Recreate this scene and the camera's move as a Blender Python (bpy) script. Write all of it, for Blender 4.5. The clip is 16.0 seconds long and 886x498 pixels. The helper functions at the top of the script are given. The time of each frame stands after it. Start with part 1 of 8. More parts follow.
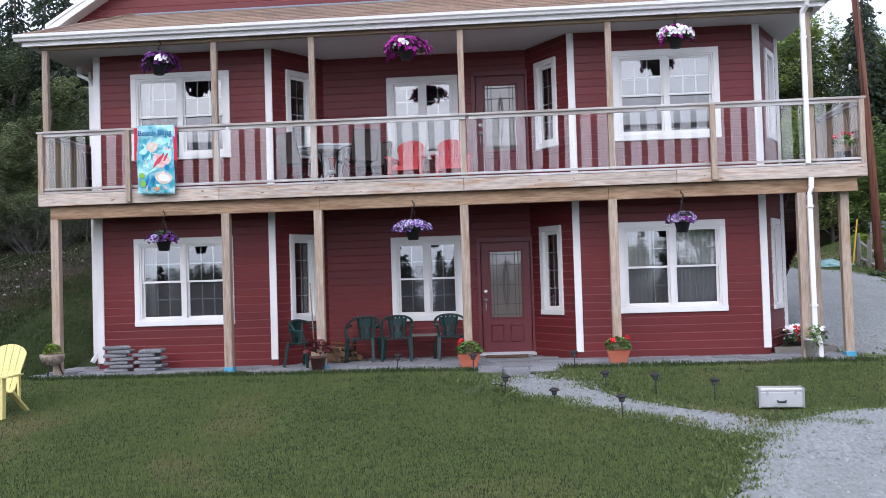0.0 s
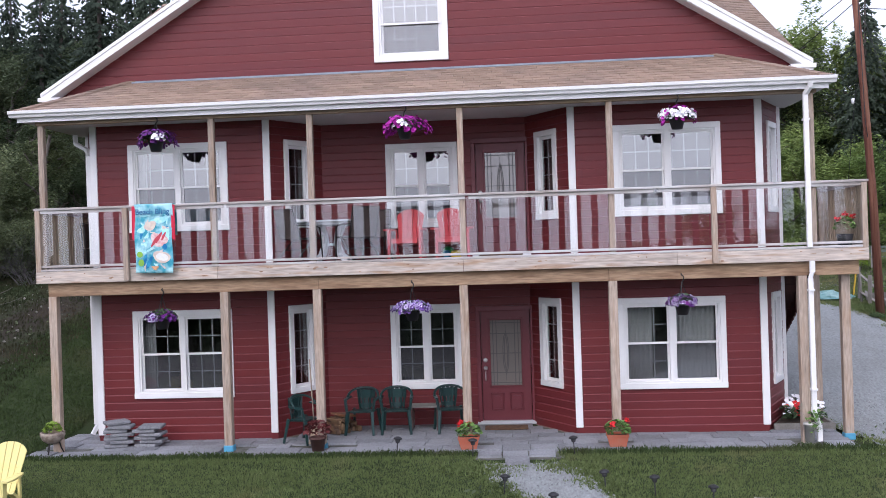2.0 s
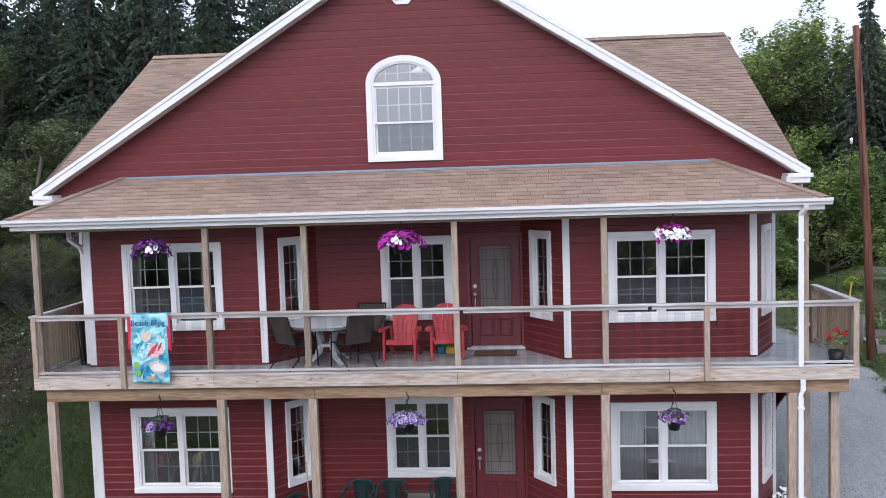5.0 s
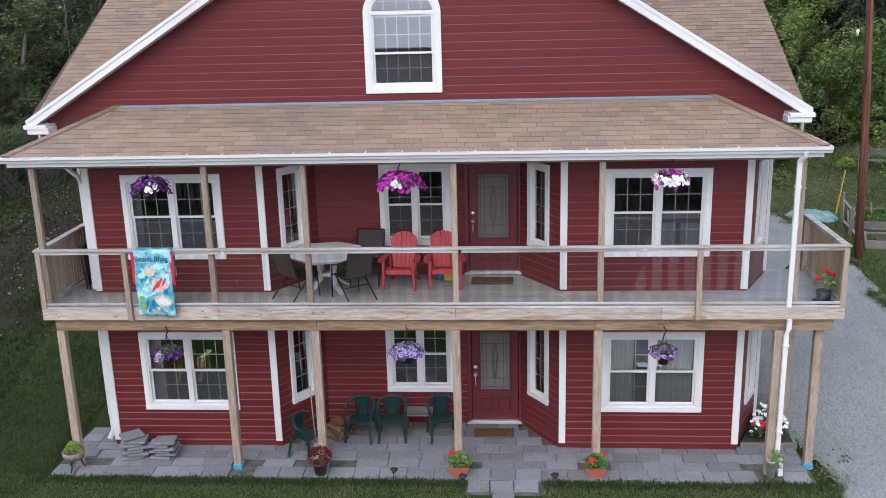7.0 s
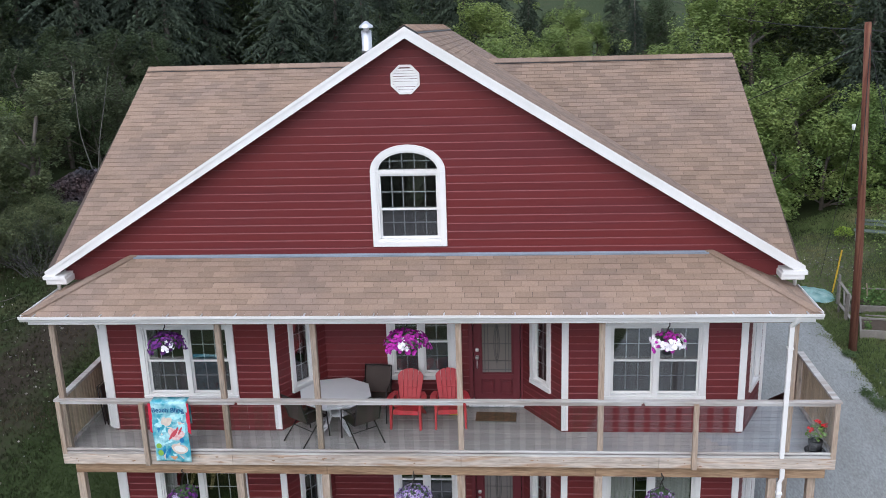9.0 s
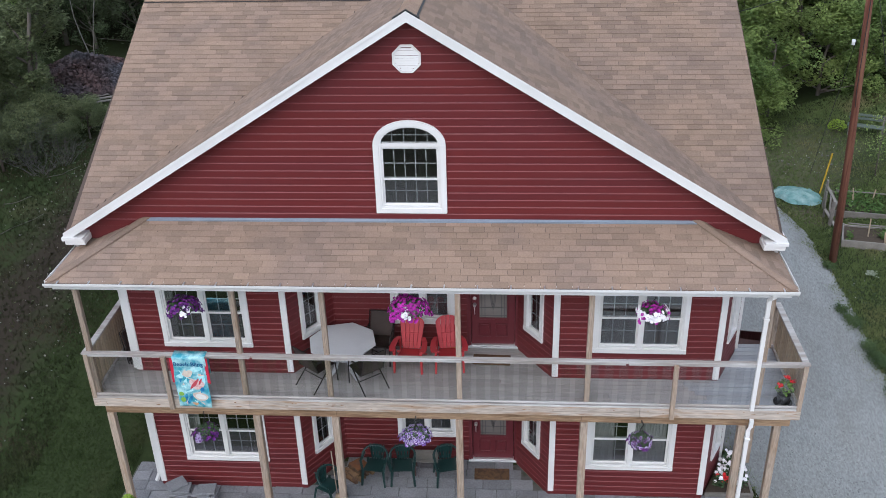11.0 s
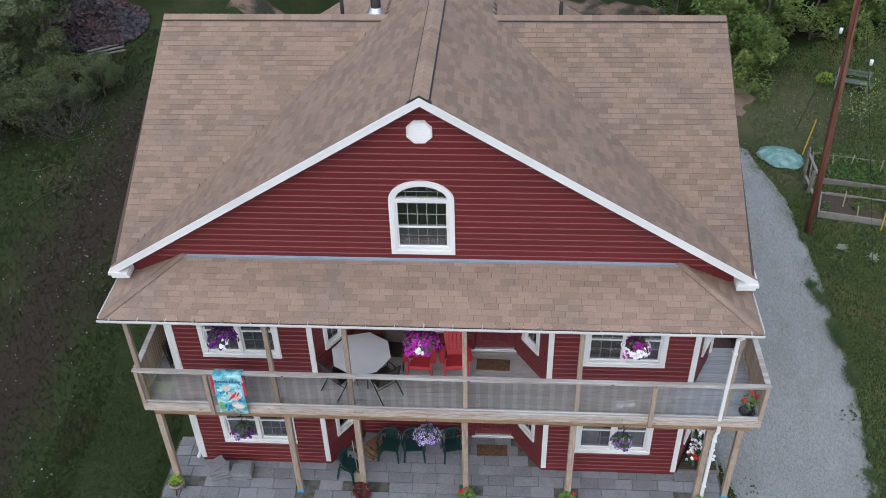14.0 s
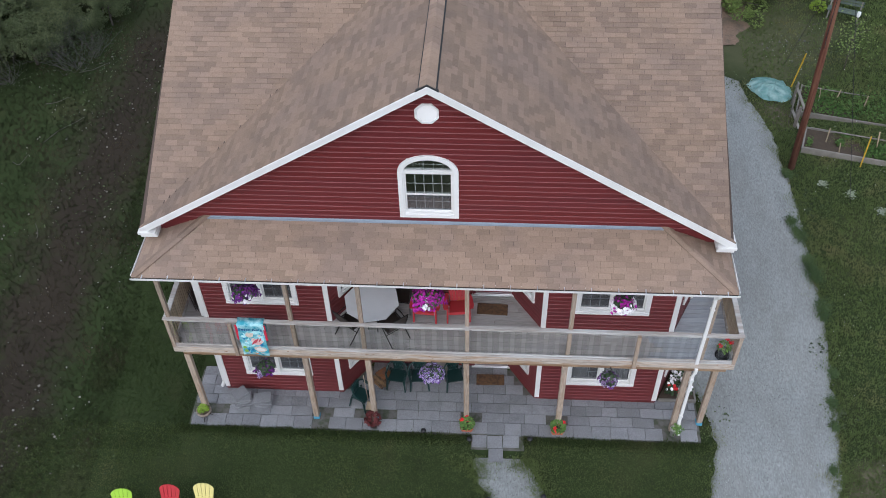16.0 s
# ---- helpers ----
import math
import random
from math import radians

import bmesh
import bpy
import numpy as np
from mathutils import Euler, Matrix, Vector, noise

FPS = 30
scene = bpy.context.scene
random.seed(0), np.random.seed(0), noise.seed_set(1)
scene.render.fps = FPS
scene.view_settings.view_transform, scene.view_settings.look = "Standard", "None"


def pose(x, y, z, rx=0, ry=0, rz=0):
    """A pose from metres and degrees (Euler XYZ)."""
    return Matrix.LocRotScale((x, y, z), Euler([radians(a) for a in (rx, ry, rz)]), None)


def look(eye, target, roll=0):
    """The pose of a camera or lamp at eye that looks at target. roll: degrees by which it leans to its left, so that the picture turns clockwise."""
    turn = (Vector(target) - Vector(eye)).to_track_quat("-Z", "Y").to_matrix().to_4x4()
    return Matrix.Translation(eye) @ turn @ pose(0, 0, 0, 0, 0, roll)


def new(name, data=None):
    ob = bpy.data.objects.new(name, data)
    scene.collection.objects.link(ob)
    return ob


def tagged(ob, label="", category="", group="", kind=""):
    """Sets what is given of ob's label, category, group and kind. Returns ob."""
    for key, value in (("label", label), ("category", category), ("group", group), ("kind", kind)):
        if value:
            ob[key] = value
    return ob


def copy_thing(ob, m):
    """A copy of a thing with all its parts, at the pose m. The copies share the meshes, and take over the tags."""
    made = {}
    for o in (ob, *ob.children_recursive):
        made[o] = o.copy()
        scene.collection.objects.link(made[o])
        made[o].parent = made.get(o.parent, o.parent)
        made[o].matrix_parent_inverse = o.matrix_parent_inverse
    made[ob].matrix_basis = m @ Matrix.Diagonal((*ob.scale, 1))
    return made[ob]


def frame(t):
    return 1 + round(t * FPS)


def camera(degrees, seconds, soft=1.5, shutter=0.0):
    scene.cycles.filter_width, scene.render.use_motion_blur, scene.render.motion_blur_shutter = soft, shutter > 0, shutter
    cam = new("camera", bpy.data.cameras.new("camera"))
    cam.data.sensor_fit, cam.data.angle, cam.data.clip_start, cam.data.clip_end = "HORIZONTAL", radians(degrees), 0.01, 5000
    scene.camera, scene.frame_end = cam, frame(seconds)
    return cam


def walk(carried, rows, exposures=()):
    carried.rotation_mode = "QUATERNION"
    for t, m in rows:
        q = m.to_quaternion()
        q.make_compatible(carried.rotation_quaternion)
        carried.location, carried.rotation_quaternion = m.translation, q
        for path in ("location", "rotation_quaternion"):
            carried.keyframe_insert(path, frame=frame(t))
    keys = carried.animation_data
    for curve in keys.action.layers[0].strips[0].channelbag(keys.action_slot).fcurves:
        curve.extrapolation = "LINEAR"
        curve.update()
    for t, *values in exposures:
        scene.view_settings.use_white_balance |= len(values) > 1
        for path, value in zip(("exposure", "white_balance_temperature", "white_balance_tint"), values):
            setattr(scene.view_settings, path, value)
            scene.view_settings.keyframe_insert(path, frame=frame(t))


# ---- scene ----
cam = camera(50.46, 16.0, soft=0.9)
PATH = [
    (0.0, (1.638, -16.561, 1.383), (1.4840, -14.5684, 1.4455), -1.75),
    (0.5, (1.648, -16.554, 1.843), (1.4926, -14.5604, 1.8841), -1.79),
    (1.0, (1.661, -16.544, 2.314), (1.5065, -14.5504, 2.3427), -1.80),
    (1.5, (1.679, -16.533, 2.782), (1.5234, -14.5390, 2.7958), -1.81),
    (2.0, (1.704, -16.524, 3.238), (1.5475, -14.5300, 3.2350), -1.81),
    (2.5, (1.735, -16.516, 3.697), (1.5770, -14.5226, 3.6722), -1.85),
    (3.0, (1.772, -16.509, 4.190), (1.6133, -14.5155, 4.1475), -1.86),
    (3.5, (1.811, -16.499, 4.727), (1.6521, -14.5061, 4.6700), -1.90),
    (4.0, (1.846, -16.486, 5.302), (1.6866, -14.4939, 5.2278), -1.88),
    (4.2, (1.858, -16.480, 5.532), (1.6998, -14.4883, 5.4508), -1.88),
    (6.3, (1.757, -16.319, 7.538), (1.6133, -14.3651, 7.1337), -1.53),
    (6.5, (1.753, -16.299, 7.760), (1.6108, -14.3558, 7.3090), -1.50),
    (7.0, (1.747, -16.249, 8.331), (1.6053, -14.3262, 7.7988), -1.50),
    (7.5, (1.747, -16.194, 8.987), (1.6021, -14.2729, 8.4508), -1.63),
    (8.0, (1.753, -16.132, 9.738), (1.6074, -14.2128, 9.1958), -1.73),
    (8.5, (1.762, -16.065, 10.548), (1.6167, -14.1456, 10.0036), -1.82),
    (8.7, (1.766, -16.037, 10.874), (1.6199, -14.1188, 10.3267), -1.81),
    (10.8, (1.762, -15.685, 14.122), (1.6202, -13.9078, 13.2154), -1.68),
    (11.0, (1.751, -15.649, 14.413), (1.6119, -13.8931, 13.4656), -1.67),
    (11.5, (1.722, -15.557, 15.146), (1.5879, -13.8617, 14.0941), -1.63),
    (12.0, (1.691, -15.465, 15.912), (1.5600, -13.7898, 14.8271), -1.63),
    (12.5, (1.657, -15.373, 16.706), (1.5287, -13.7021, 15.6148), -1.62),
    (13.0, (1.618, -15.281, 17.490), (1.4905, -13.6458, 16.3459), -1.68),
    (13.5, (1.576, -15.191, 18.252), (1.4533, -13.6022, 17.0438), -1.69),
    (14.0, (1.532, -15.109, 18.992), (1.4107, -13.5484, 17.7476), -1.73),
    (14.5, (1.487, -15.042, 19.713), (1.3664, -13.4994, 18.4463), -1.73),
    (15.0, (1.440, -14.992, 20.402), (1.3228, -13.4786, 19.1002), -1.73),
    (15.5, (1.392, -14.954, 21.056), (1.2808, -13.5018, 19.6855), -1.65),
    (16.0, (1.345, -14.921, 21.687), (1.2427, -13.5525, 20.2326), -1.56),
]
EXPOSURES = [(0.0, 0.62, 5440, 15), (2.3, 0.58, 5480, 19), (4.2, 0.50, 5400, 17), (6.3, 0.43, 5520, 12), (8.7, 0.42, 5520, 11), (10.8, 0.30, 5480, 10), (16.0, 0.17, 5480, 9)]
walk(cam, [(t, look(eye, target, roll)) for t, eye, target, roll in PATH], EXPOSURES)

# ---- daylight: a low, veiled evening sun in front of the house ----
SUN_EL, SUN_AZ = 42.0, 194.0
world = bpy.data.worlds.new("evening_sky")
scene.world = world
world.use_nodes = True
wn = world.node_tree
sky = wn.nodes.new("ShaderNodeTexSky")
sky.sky_type, sky.sun_disc = "NISHITA", False
sky.sun_elevation, sky.sun_rotation = radians(SUN_EL), radians(SUN_AZ)
sky.air_density, sky.dust_density, sky.ozone_density = 1.0, 10.0, 1.0
back = wn.nodes["Background"]
back.inputs["Strength"].default_value = 0.15
veil = wn.nodes.new("ShaderNodeMix")  # an even sheet of thin bright cloud over the sky
veil.data_type = "RGBA"
veil.inputs["Factor"].default_value, veil.inputs[7].default_value = 0.7, (7.0, 6.95, 7.0, 1)
wn.links.new(sky.outputs["Color"], veil.inputs[6])
wn.links.new(veil.outputs[2], back.inputs["Color"])
sun_data = bpy.data.lights.new("sun", "SUN")
sun_data.energy, sun_data.angle, sun_data.color = 0.94, radians(100), (1.0, 0.955, 0.915)
sun = new("sun", sun_data)
sun_way = Vector((math.sin(radians(SUN_AZ)) * math.cos(radians(SUN_EL)), math.cos(radians(SUN_AZ)) * math.cos(radians(SUN_EL)), math.sin(radians(SUN_EL))))
sun.matrix_world = look(sun_way * 60, (0, 0, 0))

# ---- materials ----


def mat(name, base, rough=0.6, second=None, var=0.15, coarse=1.5, fine=30.0, bump=0.0, bump_scale=90.0, metal=0.0,
        spread=0.0, island=0.0, stretch=(1, 1, 1), spec=0.4, mix=(0.42, 0.62), thin=0.0):
    """A surface with variation at two scales. second: a colour that coarse noise mixes in; spread: value change from object to object; island: from piece to piece."""
    m = bpy.data.materials.new(name)
    m.use_nodes = True
    nt, b = m.node_tree, m.node_tree.nodes["Principled BSDF"]
    N = nt.nodes.new
    L = nt.links.new
    geo = N("ShaderNodeNewGeometry")
    mp = N("ShaderNodeMapping")
    mp.inputs["Scale"].default_value = stretch
    L(geo.outputs["Position"], mp.inputs["Vector"])
    n1 = N("ShaderNodeTexNoise")
    n1.inputs["Scale"].default_value, n1.inputs["Detail"].default_value = coarse, 5
    n2 = N("ShaderNodeTexNoise")
    n2.inputs["Scale"].default_value, n2.inputs["Detail"].default_value = fine, 4
    for n in (n1, n2):
        L(mp.outputs["Vector"], n.inputs["Vector"])
    cm = N("ShaderNodeMix")
    cm.data_type = "RGBA"
    cm.inputs[6].default_value, cm.inputs[7].default_value = (*base, 1), (*(second or base), 1)
    ramp = N("ShaderNodeMapRange")
    ramp.inputs["From Min"].default_value, ramp.inputs["From Max"].default_value = mix
    L(n1.outputs["Fac"], ramp.inputs["Value"])
    L(ramp.outputs["Result"], cm.inputs["Factor"])
    # value factor: 1 + var * (n1 + n2 - 1) * 2 + spread * (random - .5) + island * (random - .5)
    add = N("ShaderNodeMath")
    add.operation = "ADD"
    L(n1.outputs["Fac"], add.inputs[0])
    L(n2.outputs["Fac"], add.inputs[1])
    mul = N("ShaderNodeMath")
    mul.operation = "MULTIPLY_ADD"
    mul.inputs[1].default_value, mul.inputs[2].default_value = 2 * var, 1 - 2 * var
    L(add.outputs[0], mul.inputs[0])
    last = mul.outputs[0]
    if spread:
        oi = N("ShaderNodeObjectInfo")
        k = N("ShaderNodeMath")
        k.operation = "MULTIPLY_ADD"
        k.inputs[1].default_value, k.inputs[2].default_value = spread, -spread / 2
        L(oi.outputs["Random"], k.inputs[0])
        s = N("ShaderNodeMath")
        L(last, s.inputs[0])
        L(k.outputs[0], s.inputs[1])
        last = s.outputs[0]
    if island:
        k = N("ShaderNodeMath")
        k.operation = "MULTIPLY_ADD"
        k.inputs[1].default_value, k.inputs[2].default_value = island, -island / 2
        L(geo.outputs["Random Per Island"], k.inputs[0])
        s = N("ShaderNodeMath")
        L(last, s.inputs[0])
        L(k.outputs[0], s.inputs[1])
        last = s.outputs[0]
    vm = N("ShaderNodeVectorMath")
    vm.operation = "SCALE"
    L(cm.outputs[2], vm.inputs[0])
    L(last, vm.inputs["Scale"])
    L(vm.outputs[0], b.inputs["Base Color"])
    b.inputs["Roughness"].default_value, b.inputs["Metallic"].default_value = rough, metal
    b.inputs["Specular IOR Level"].default_value = spec
    if bump:
        nb = N("ShaderNodeTexNoise")
        nb.inputs["Scale"].default_value, nb.inputs["Detail"].default_value = bump_scale, 3
        L(mp.outputs["Vector"], nb.inputs["Vector"])
        bp = N("ShaderNodeBump")
        bp.inputs["Strength"].default_value, bp.inputs["Distance"].default_value = bump, 0.02
        L(nb.outputs["Fac"], bp.inputs["Height"])
        L(bp.outputs["Normal"], b.inputs["Normal"])
    if thin:  # leaves let part of the light through
        tl, mx = N("ShaderNodeBsdfTranslucent"), N("ShaderNodeMixShader")
        L(vm.outputs[0], tl.inputs["Color"])
        mx.inputs[0].default_value = thin
        L(b.outputs[0], mx.inputs[1])
        L(tl.outputs[0], mx.inputs[2])
        L(mx.outputs[0], nt.nodes["Material Output"].inputs["Surface"])
    return m


def pane_mat(name, tint, ior=1.6, veil=0.0, veil_colour=(0.2, 0.2, 0.2)):
    """Thin clear glass: see-through, with a mirror image that grows with the angle. veil: the share that a fine mesh behind it hides."""
    m = bpy.data.materials.new(name)
    m.use_nodes = True
    nt = m.node_tree
    nt.nodes.remove(nt.nodes["Principled BSDF"])
    N, L = nt.nodes.new, nt.links.new
    tr, gl, mx = N("ShaderNodeBsdfTransparent"), N("ShaderNodeBsdfGlossy"), N("ShaderNodeMixShader")
    lw, pw, fr = N("ShaderNodeLayerWeight"), N("ShaderNodeMath"), N("ShaderNodeMath")
    pw.operation, pw.inputs[1].default_value = "POWER", 5.0
    fr.operation = "MULTIPLY_ADD"
    fr.inputs[1].default_value, fr.inputs[2].default_value = 0.8, ((ior - 1) / (ior + 1)) ** 2
    L(lw.outputs["Facing"], pw.inputs[0])
    L(pw.outputs[0], fr.inputs[0])
    tr.inputs["Color"].default_value = (*tint, 1)
    gl.inputs["Roughness"].default_value = 0.015
    L(fr.outputs[0], mx.inputs[0])
    L(tr.outputs[0], mx.inputs[1])
    L(gl.outputs[0], mx.inputs[2])
    out = mx
    if veil:
        df, m2 = N("ShaderNodeBsdfDiffuse"), N("ShaderNodeMixShader")
        df.inputs["Color"].default_value = (*veil_colour, 1)
        m2.inputs[0].default_value = veil
        L(mx.outputs[0], m2.inputs[1])
        L(df.outputs[0], m2.inputs[2])
        out = m2
    L(out.outputs[0], nt.nodes["Material Output"].inputs["Surface"])
    return m


RED = (0.133, 0.0203, 0.0208)
M_SIDING = mat("red_siding", RED, 0.46, (0.116, 0.0200, 0.0228), var=0.10, coarse=0.8, fine=60, bump=0.12, bump_scale=40, spread=0.14, stretch=(0.25, 0.25, 3), spec=0.34)
# worn lap edges, painted paler for the light they catch
M_EDGE = mat("pale_lap_edge", (0.172, 0.045, 0.049), 0.5, (0.145, 0.031, 0.034), var=0.3, coarse=2.2, fine=25, stretch=(0.4, 0.4, 2), mix=(0.4, 0.6))
M_DOOR = mat("red_door_paint", (0.12, 0.022, 0.028), 0.42, var=0.06, coarse=2, fine=80, bump=0.05)
M_WHITE = mat("white_vinyl", (0.745, 0.74, 0.73), 0.38, (0.69, 0.68, 0.66), var=0.06, coarse=1.2, fine=40)
M_CASING = mat("white_trim_paint", (0.755, 0.75, 0.74), 0.45, (0.68, 0.675, 0.66), var=0.06, coarse=0.9, fine=50, bump=0.05)
M_SOFFIT = mat("soffit_grey", (0.50, 0.49, 0.50), 0.6, var=0.05, stretch=(1, 8, 1))
M_FLASH = mat("metal_flashing", (0.23, 0.27, 0.32), 0.5, var=0.2, coarse=3, metal=0.2)
M_TIMBER = mat("weathered_timber", (0.31, 0.225, 0.14), 0.72, (0.20, 0.15, 0.105), var=0.4, coarse=1.3, fine=7, bump=0.3, bump_scale=30, spread=0.25, stretch=(0.5, 6, 7), mix=(0.4, 0.68))
M_POST = mat("post_timber", (0.385, 0.31, 0.245), 0.75, (0.245, 0.175, 0.12), var=0.6, coarse=2.2, fine=9, bump=0.4, bump_scale=30, spread=0.35, stretch=(6, 6, 0.6), mix=(0.46, 0.66))
M_RIM = mat("rim_board_timber", (0.47, 0.405, 0.345), 0.75, (0.31, 0.215, 0.145), var=0.55, coarse=2.6, fine=8, bump=0.35, bump_scale=30, spread=0.15, stretch=(0.5, 3.5, 4.5), mix=(0.52, 0.66))
M_BEAM = mat("brown_beam_timber", (0.36, 0.245, 0.15), 0.75, (0.18, 0.11, 0.062), var=0.6, coarse=2.2, fine=8, bump=0.4, bump_scale=30, stretch=(0.6, 4, 5), mix=(0.42, 0.62))
M_KNOT = mat("timber_knot", (0.25, 0.15, 0.09), 0.75, (0.33, 0.22, 0.14), var=0.3, coarse=8)
M_RAIL = mat("greyed_rail", (0.37, 0.335, 0.305), 0.7, (0.45, 0.44, 0.43), var=0.35, coarse=1.3, fine=8, bump=0.25, bump_scale=40, stretch=(0.5, 5, 6))
M_DECK = mat("deck_boards", (0.365, 0.348, 0.332), 0.36, (0.305, 0.296, 0.29), var=0.3, coarse=1.2, fine=9, bump=0.15, bump_scale=35, spread=0.22, stretch=(0.5, 6, 1), spec=0.5)
# deck boards coloured bluer and cooler for the sky they reflect
M_DECKSKY = mat("sky_sheen_deck_boards", (0.335, 0.352, 0.38), 0.36, (0.285, 0.295, 0.31), var=0.3, coarse=1.2, fine=9, bump=0.15, bump_scale=35, spread=0.2, stretch=(0.5, 6, 1), spec=0.5)
M_SLAT = mat("cedar_slat", (0.42, 0.33, 0.225), 0.75, (0.32, 0.26, 0.19), var=0.35, coarse=3, fine=25, spread=0.3, stretch=(4, 4, 0.6))
M_SHINGLE = mat("brown_shingle", (0.285, 0.206, 0.153), 0.9, (0.232, 0.172, 0.136), var=0.2, coarse=0.7, fine=30, bump=0.5, bump_scale=120, spread=0.29, island=0.29, spec=0.2)
M_ROOFBASE = mat("shingle_underlay", (0.082, 0.06, 0.05), 0.95, var=0.15, coarse=1, fine=60)
M_PAVER = mat("grey_paver", (0.222, 0.225, 0.238), 0.85, (0.14, 0.142, 0.146), var=0.45, coarse=1.6, fine=30, bump=0.4, bump_scale=120, spread=0.34, mix=(0.48, 0.74))
M_JOINT = mat("sand_joint", (0.13, 0.124, 0.116), 0.95, (0.06, 0.068, 0.045), var=0.3, coarse=5, fine=60)
M_GLASS = pane_mat("window_glass", (0.80, 0.82, 0.82), 2.5)
M_SCREEN = pane_mat("screened_glass", (0.70, 0.72, 0.73), 2.3, 0.2, (0.14, 0.14, 0.15))
M_BALUSTER = pane_mat("clear_baluster_glass", (0.985, 0.99, 0.99), 1.72)
M_GRID = mat("window_grid", (0.81, 0.81, 0.80), 0.5, var=0.03)
M_INSIDE = mat("room_paint", (0.30, 0.27, 0.24), 0.8, var=0.06)
M_DARKROOM = mat("room_floor", (0.12, 0.09, 0.07), 0.6, var=0.1)
M_CURTAIN = mat("sheer_curtain", (0.82, 0.81, 0.78), 0.9, (0.72, 0.71, 0.69), var=0.12, coarse=3, fine=30, stretch=(6, 6, 0.2))
M_CHROME = mat("brushed_nickel", (0.72, 0.70, 0.68), 0.4, metal=0.85, var=0.05)
M_LEAD = mat("leaded_came", (0.08, 0.075, 0.07), 0.6, metal=0.2, var=0.05)
M_GREENPLASTIC = mat("dark_green_resin", (0.012, 0.036, 0.034), 0.32, var=0.1, coarse=3, fine=60)
M_REDPLASTIC = mat("red_resin", (0.45, 0.036, 0.045), 0.5, (0.40, 0.04, 0.045), var=0.07, coarse=3, fine=60)
M_YELLOW = mat("pale_yellow_resin", (0.66, 0.58, 0.22), 0.55, var=0.06, coarse=3)
M_LIME = mat("lime_resin", (0.36, 0.58, 0.05), 0.5, var=0.06, coarse=3)
M_WICKER = mat("brown_sling_fabric", (0.06, 0.045, 0.038), 0.75, var=0.2, coarse=6, fine=150, bump=0.4, bump_scale=300)
M_DARKMETAL = mat("dark_metal", (0.03, 0.027, 0.026), 0.5, metal=0.5, var=0.1)
M_TABLE = mat("white_table_resin", (0.62, 0.63, 0.65), 0.45, (0.55, 0.56, 0.58), var=0.05)
M_TERRA = mat("terracotta", (0.42, 0.12, 0.065), 0.8, (0.36, 0.13, 0.08), var=0.12, coarse=6, fine=60)
M_BLACKPOT = mat("black_plastic", (0.018, 0.018, 0.02), 0.5, var=0.1)
M_FIELD = mat("field_stone", (0.16, 0.15, 0.14), 0.9, (0.11, 0.105, 0.10), var=0.25, coarse=8, fine=60)
M_SOIL = mat("soil", (0.06, 0.045, 0.032), 0.95, var=0.3, coarse=8, fine=60)
M_LEAF = mat("pot_leaf", (0.085, 0.17, 0.035), 0.6, (0.13, 0.22, 0.05), var=0.1, island=0.6)
M_BASKETLEAF = mat("basket_leaf", (0.05, 0.09, 0.035), 0.6, var=0.1, island=0.6)
M_COLEUS = mat("dark_red_leaf", (0.11, 0.02, 0.02), 0.6, (0.06, 0.025, 0.02), var=0.1, island=0.6)
M_MAGENTA = mat("magenta_petal", (0.33, 0.012, 0.27), 0.6, var=0.1, island=0.5)
M_VIOLET = mat("violet_petal", (0.115, 0.04, 0.23), 0.6, (0.19, 0.10, 0.34), var=0.1, island=0.7, coarse=14)
M_PURPLE = mat("deep_purple_petal", (0.085, 0.014, 0.15), 0.6, (0.14, 0.014, 0.16), var=0.1, island=0.7, coarse=14)
M_PALEVIOLET = mat("pale_violet_petal", (0.60, 0.54, 0.70), 0.6, (0.42, 0.32, 0.62), var=0.1, island=0.35, coarse=14)
M_PETALWHITE = mat("white_petal", (0.82, 0.80, 0.82), 0.6, var=0.05, island=0.15)
M_PETALRED = mat("red_petal", (0.62, 0.02, 0.025), 0.55, var=0.08, island=0.3)
M_LOG = mat("split_log", (0.20, 0.12, 0.06), 0.85, (0.09, 0.055, 0.035), var=0.3, coarse=9, fine=60, spread=0.6)
M_BARK = mat("tree_bark", (0.085, 0.07, 0.058), 0.9, (0.14, 0.125, 0.11), var=0.25, coarse=3, fine=30, bump=0.5, bump_scale=20, stretch=(1, 1, 0.3))
M_POLE = mat("creosoted_pole", (0.125, 0.043, 0.026), 0.88, (0.165, 0.078, 0.047), var=0.45, coarse=2.0, fine=22, stretch=(6, 6, 0.25), bump=0.6, bump_scale=30)
M_GRAVEL = mat("grey_gravel", (0.252, 0.266, 0.264), 0.95, (0.185, 0.192, 0.188), var=0.5, coarse=1.1, fine=26, bump=0.9, bump_scale=45, stretch=(1.0, 0.4, 1))
M_PEBBLE = mat("loose_pebbles", (0.24, 0.248, 0.244), 0.95, var=0.1, island=0.7, spec=0.1)
M_LAWN = mat("lawn_ground", (0.032, 0.046, 0.017), 0.95, (0.046, 0.048, 0.022), var=0.28, coarse=0.5, fine=9, bump=0.8, bump_scale=24, mix=(0.52, 0.76), spec=0.1)
M_BLADE = mat("grass_blades", (0.135, 0.172, 0.062), 0.8, (0.215, 0.182, 0.095), var=0.25, coarse=0.55, fine=7, island=0.5, mix=(0.55, 0.82), spec=0.2, thin=0.35)
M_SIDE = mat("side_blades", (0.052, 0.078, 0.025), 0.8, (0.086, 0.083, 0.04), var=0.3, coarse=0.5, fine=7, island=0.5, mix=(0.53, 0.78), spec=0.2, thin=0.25)
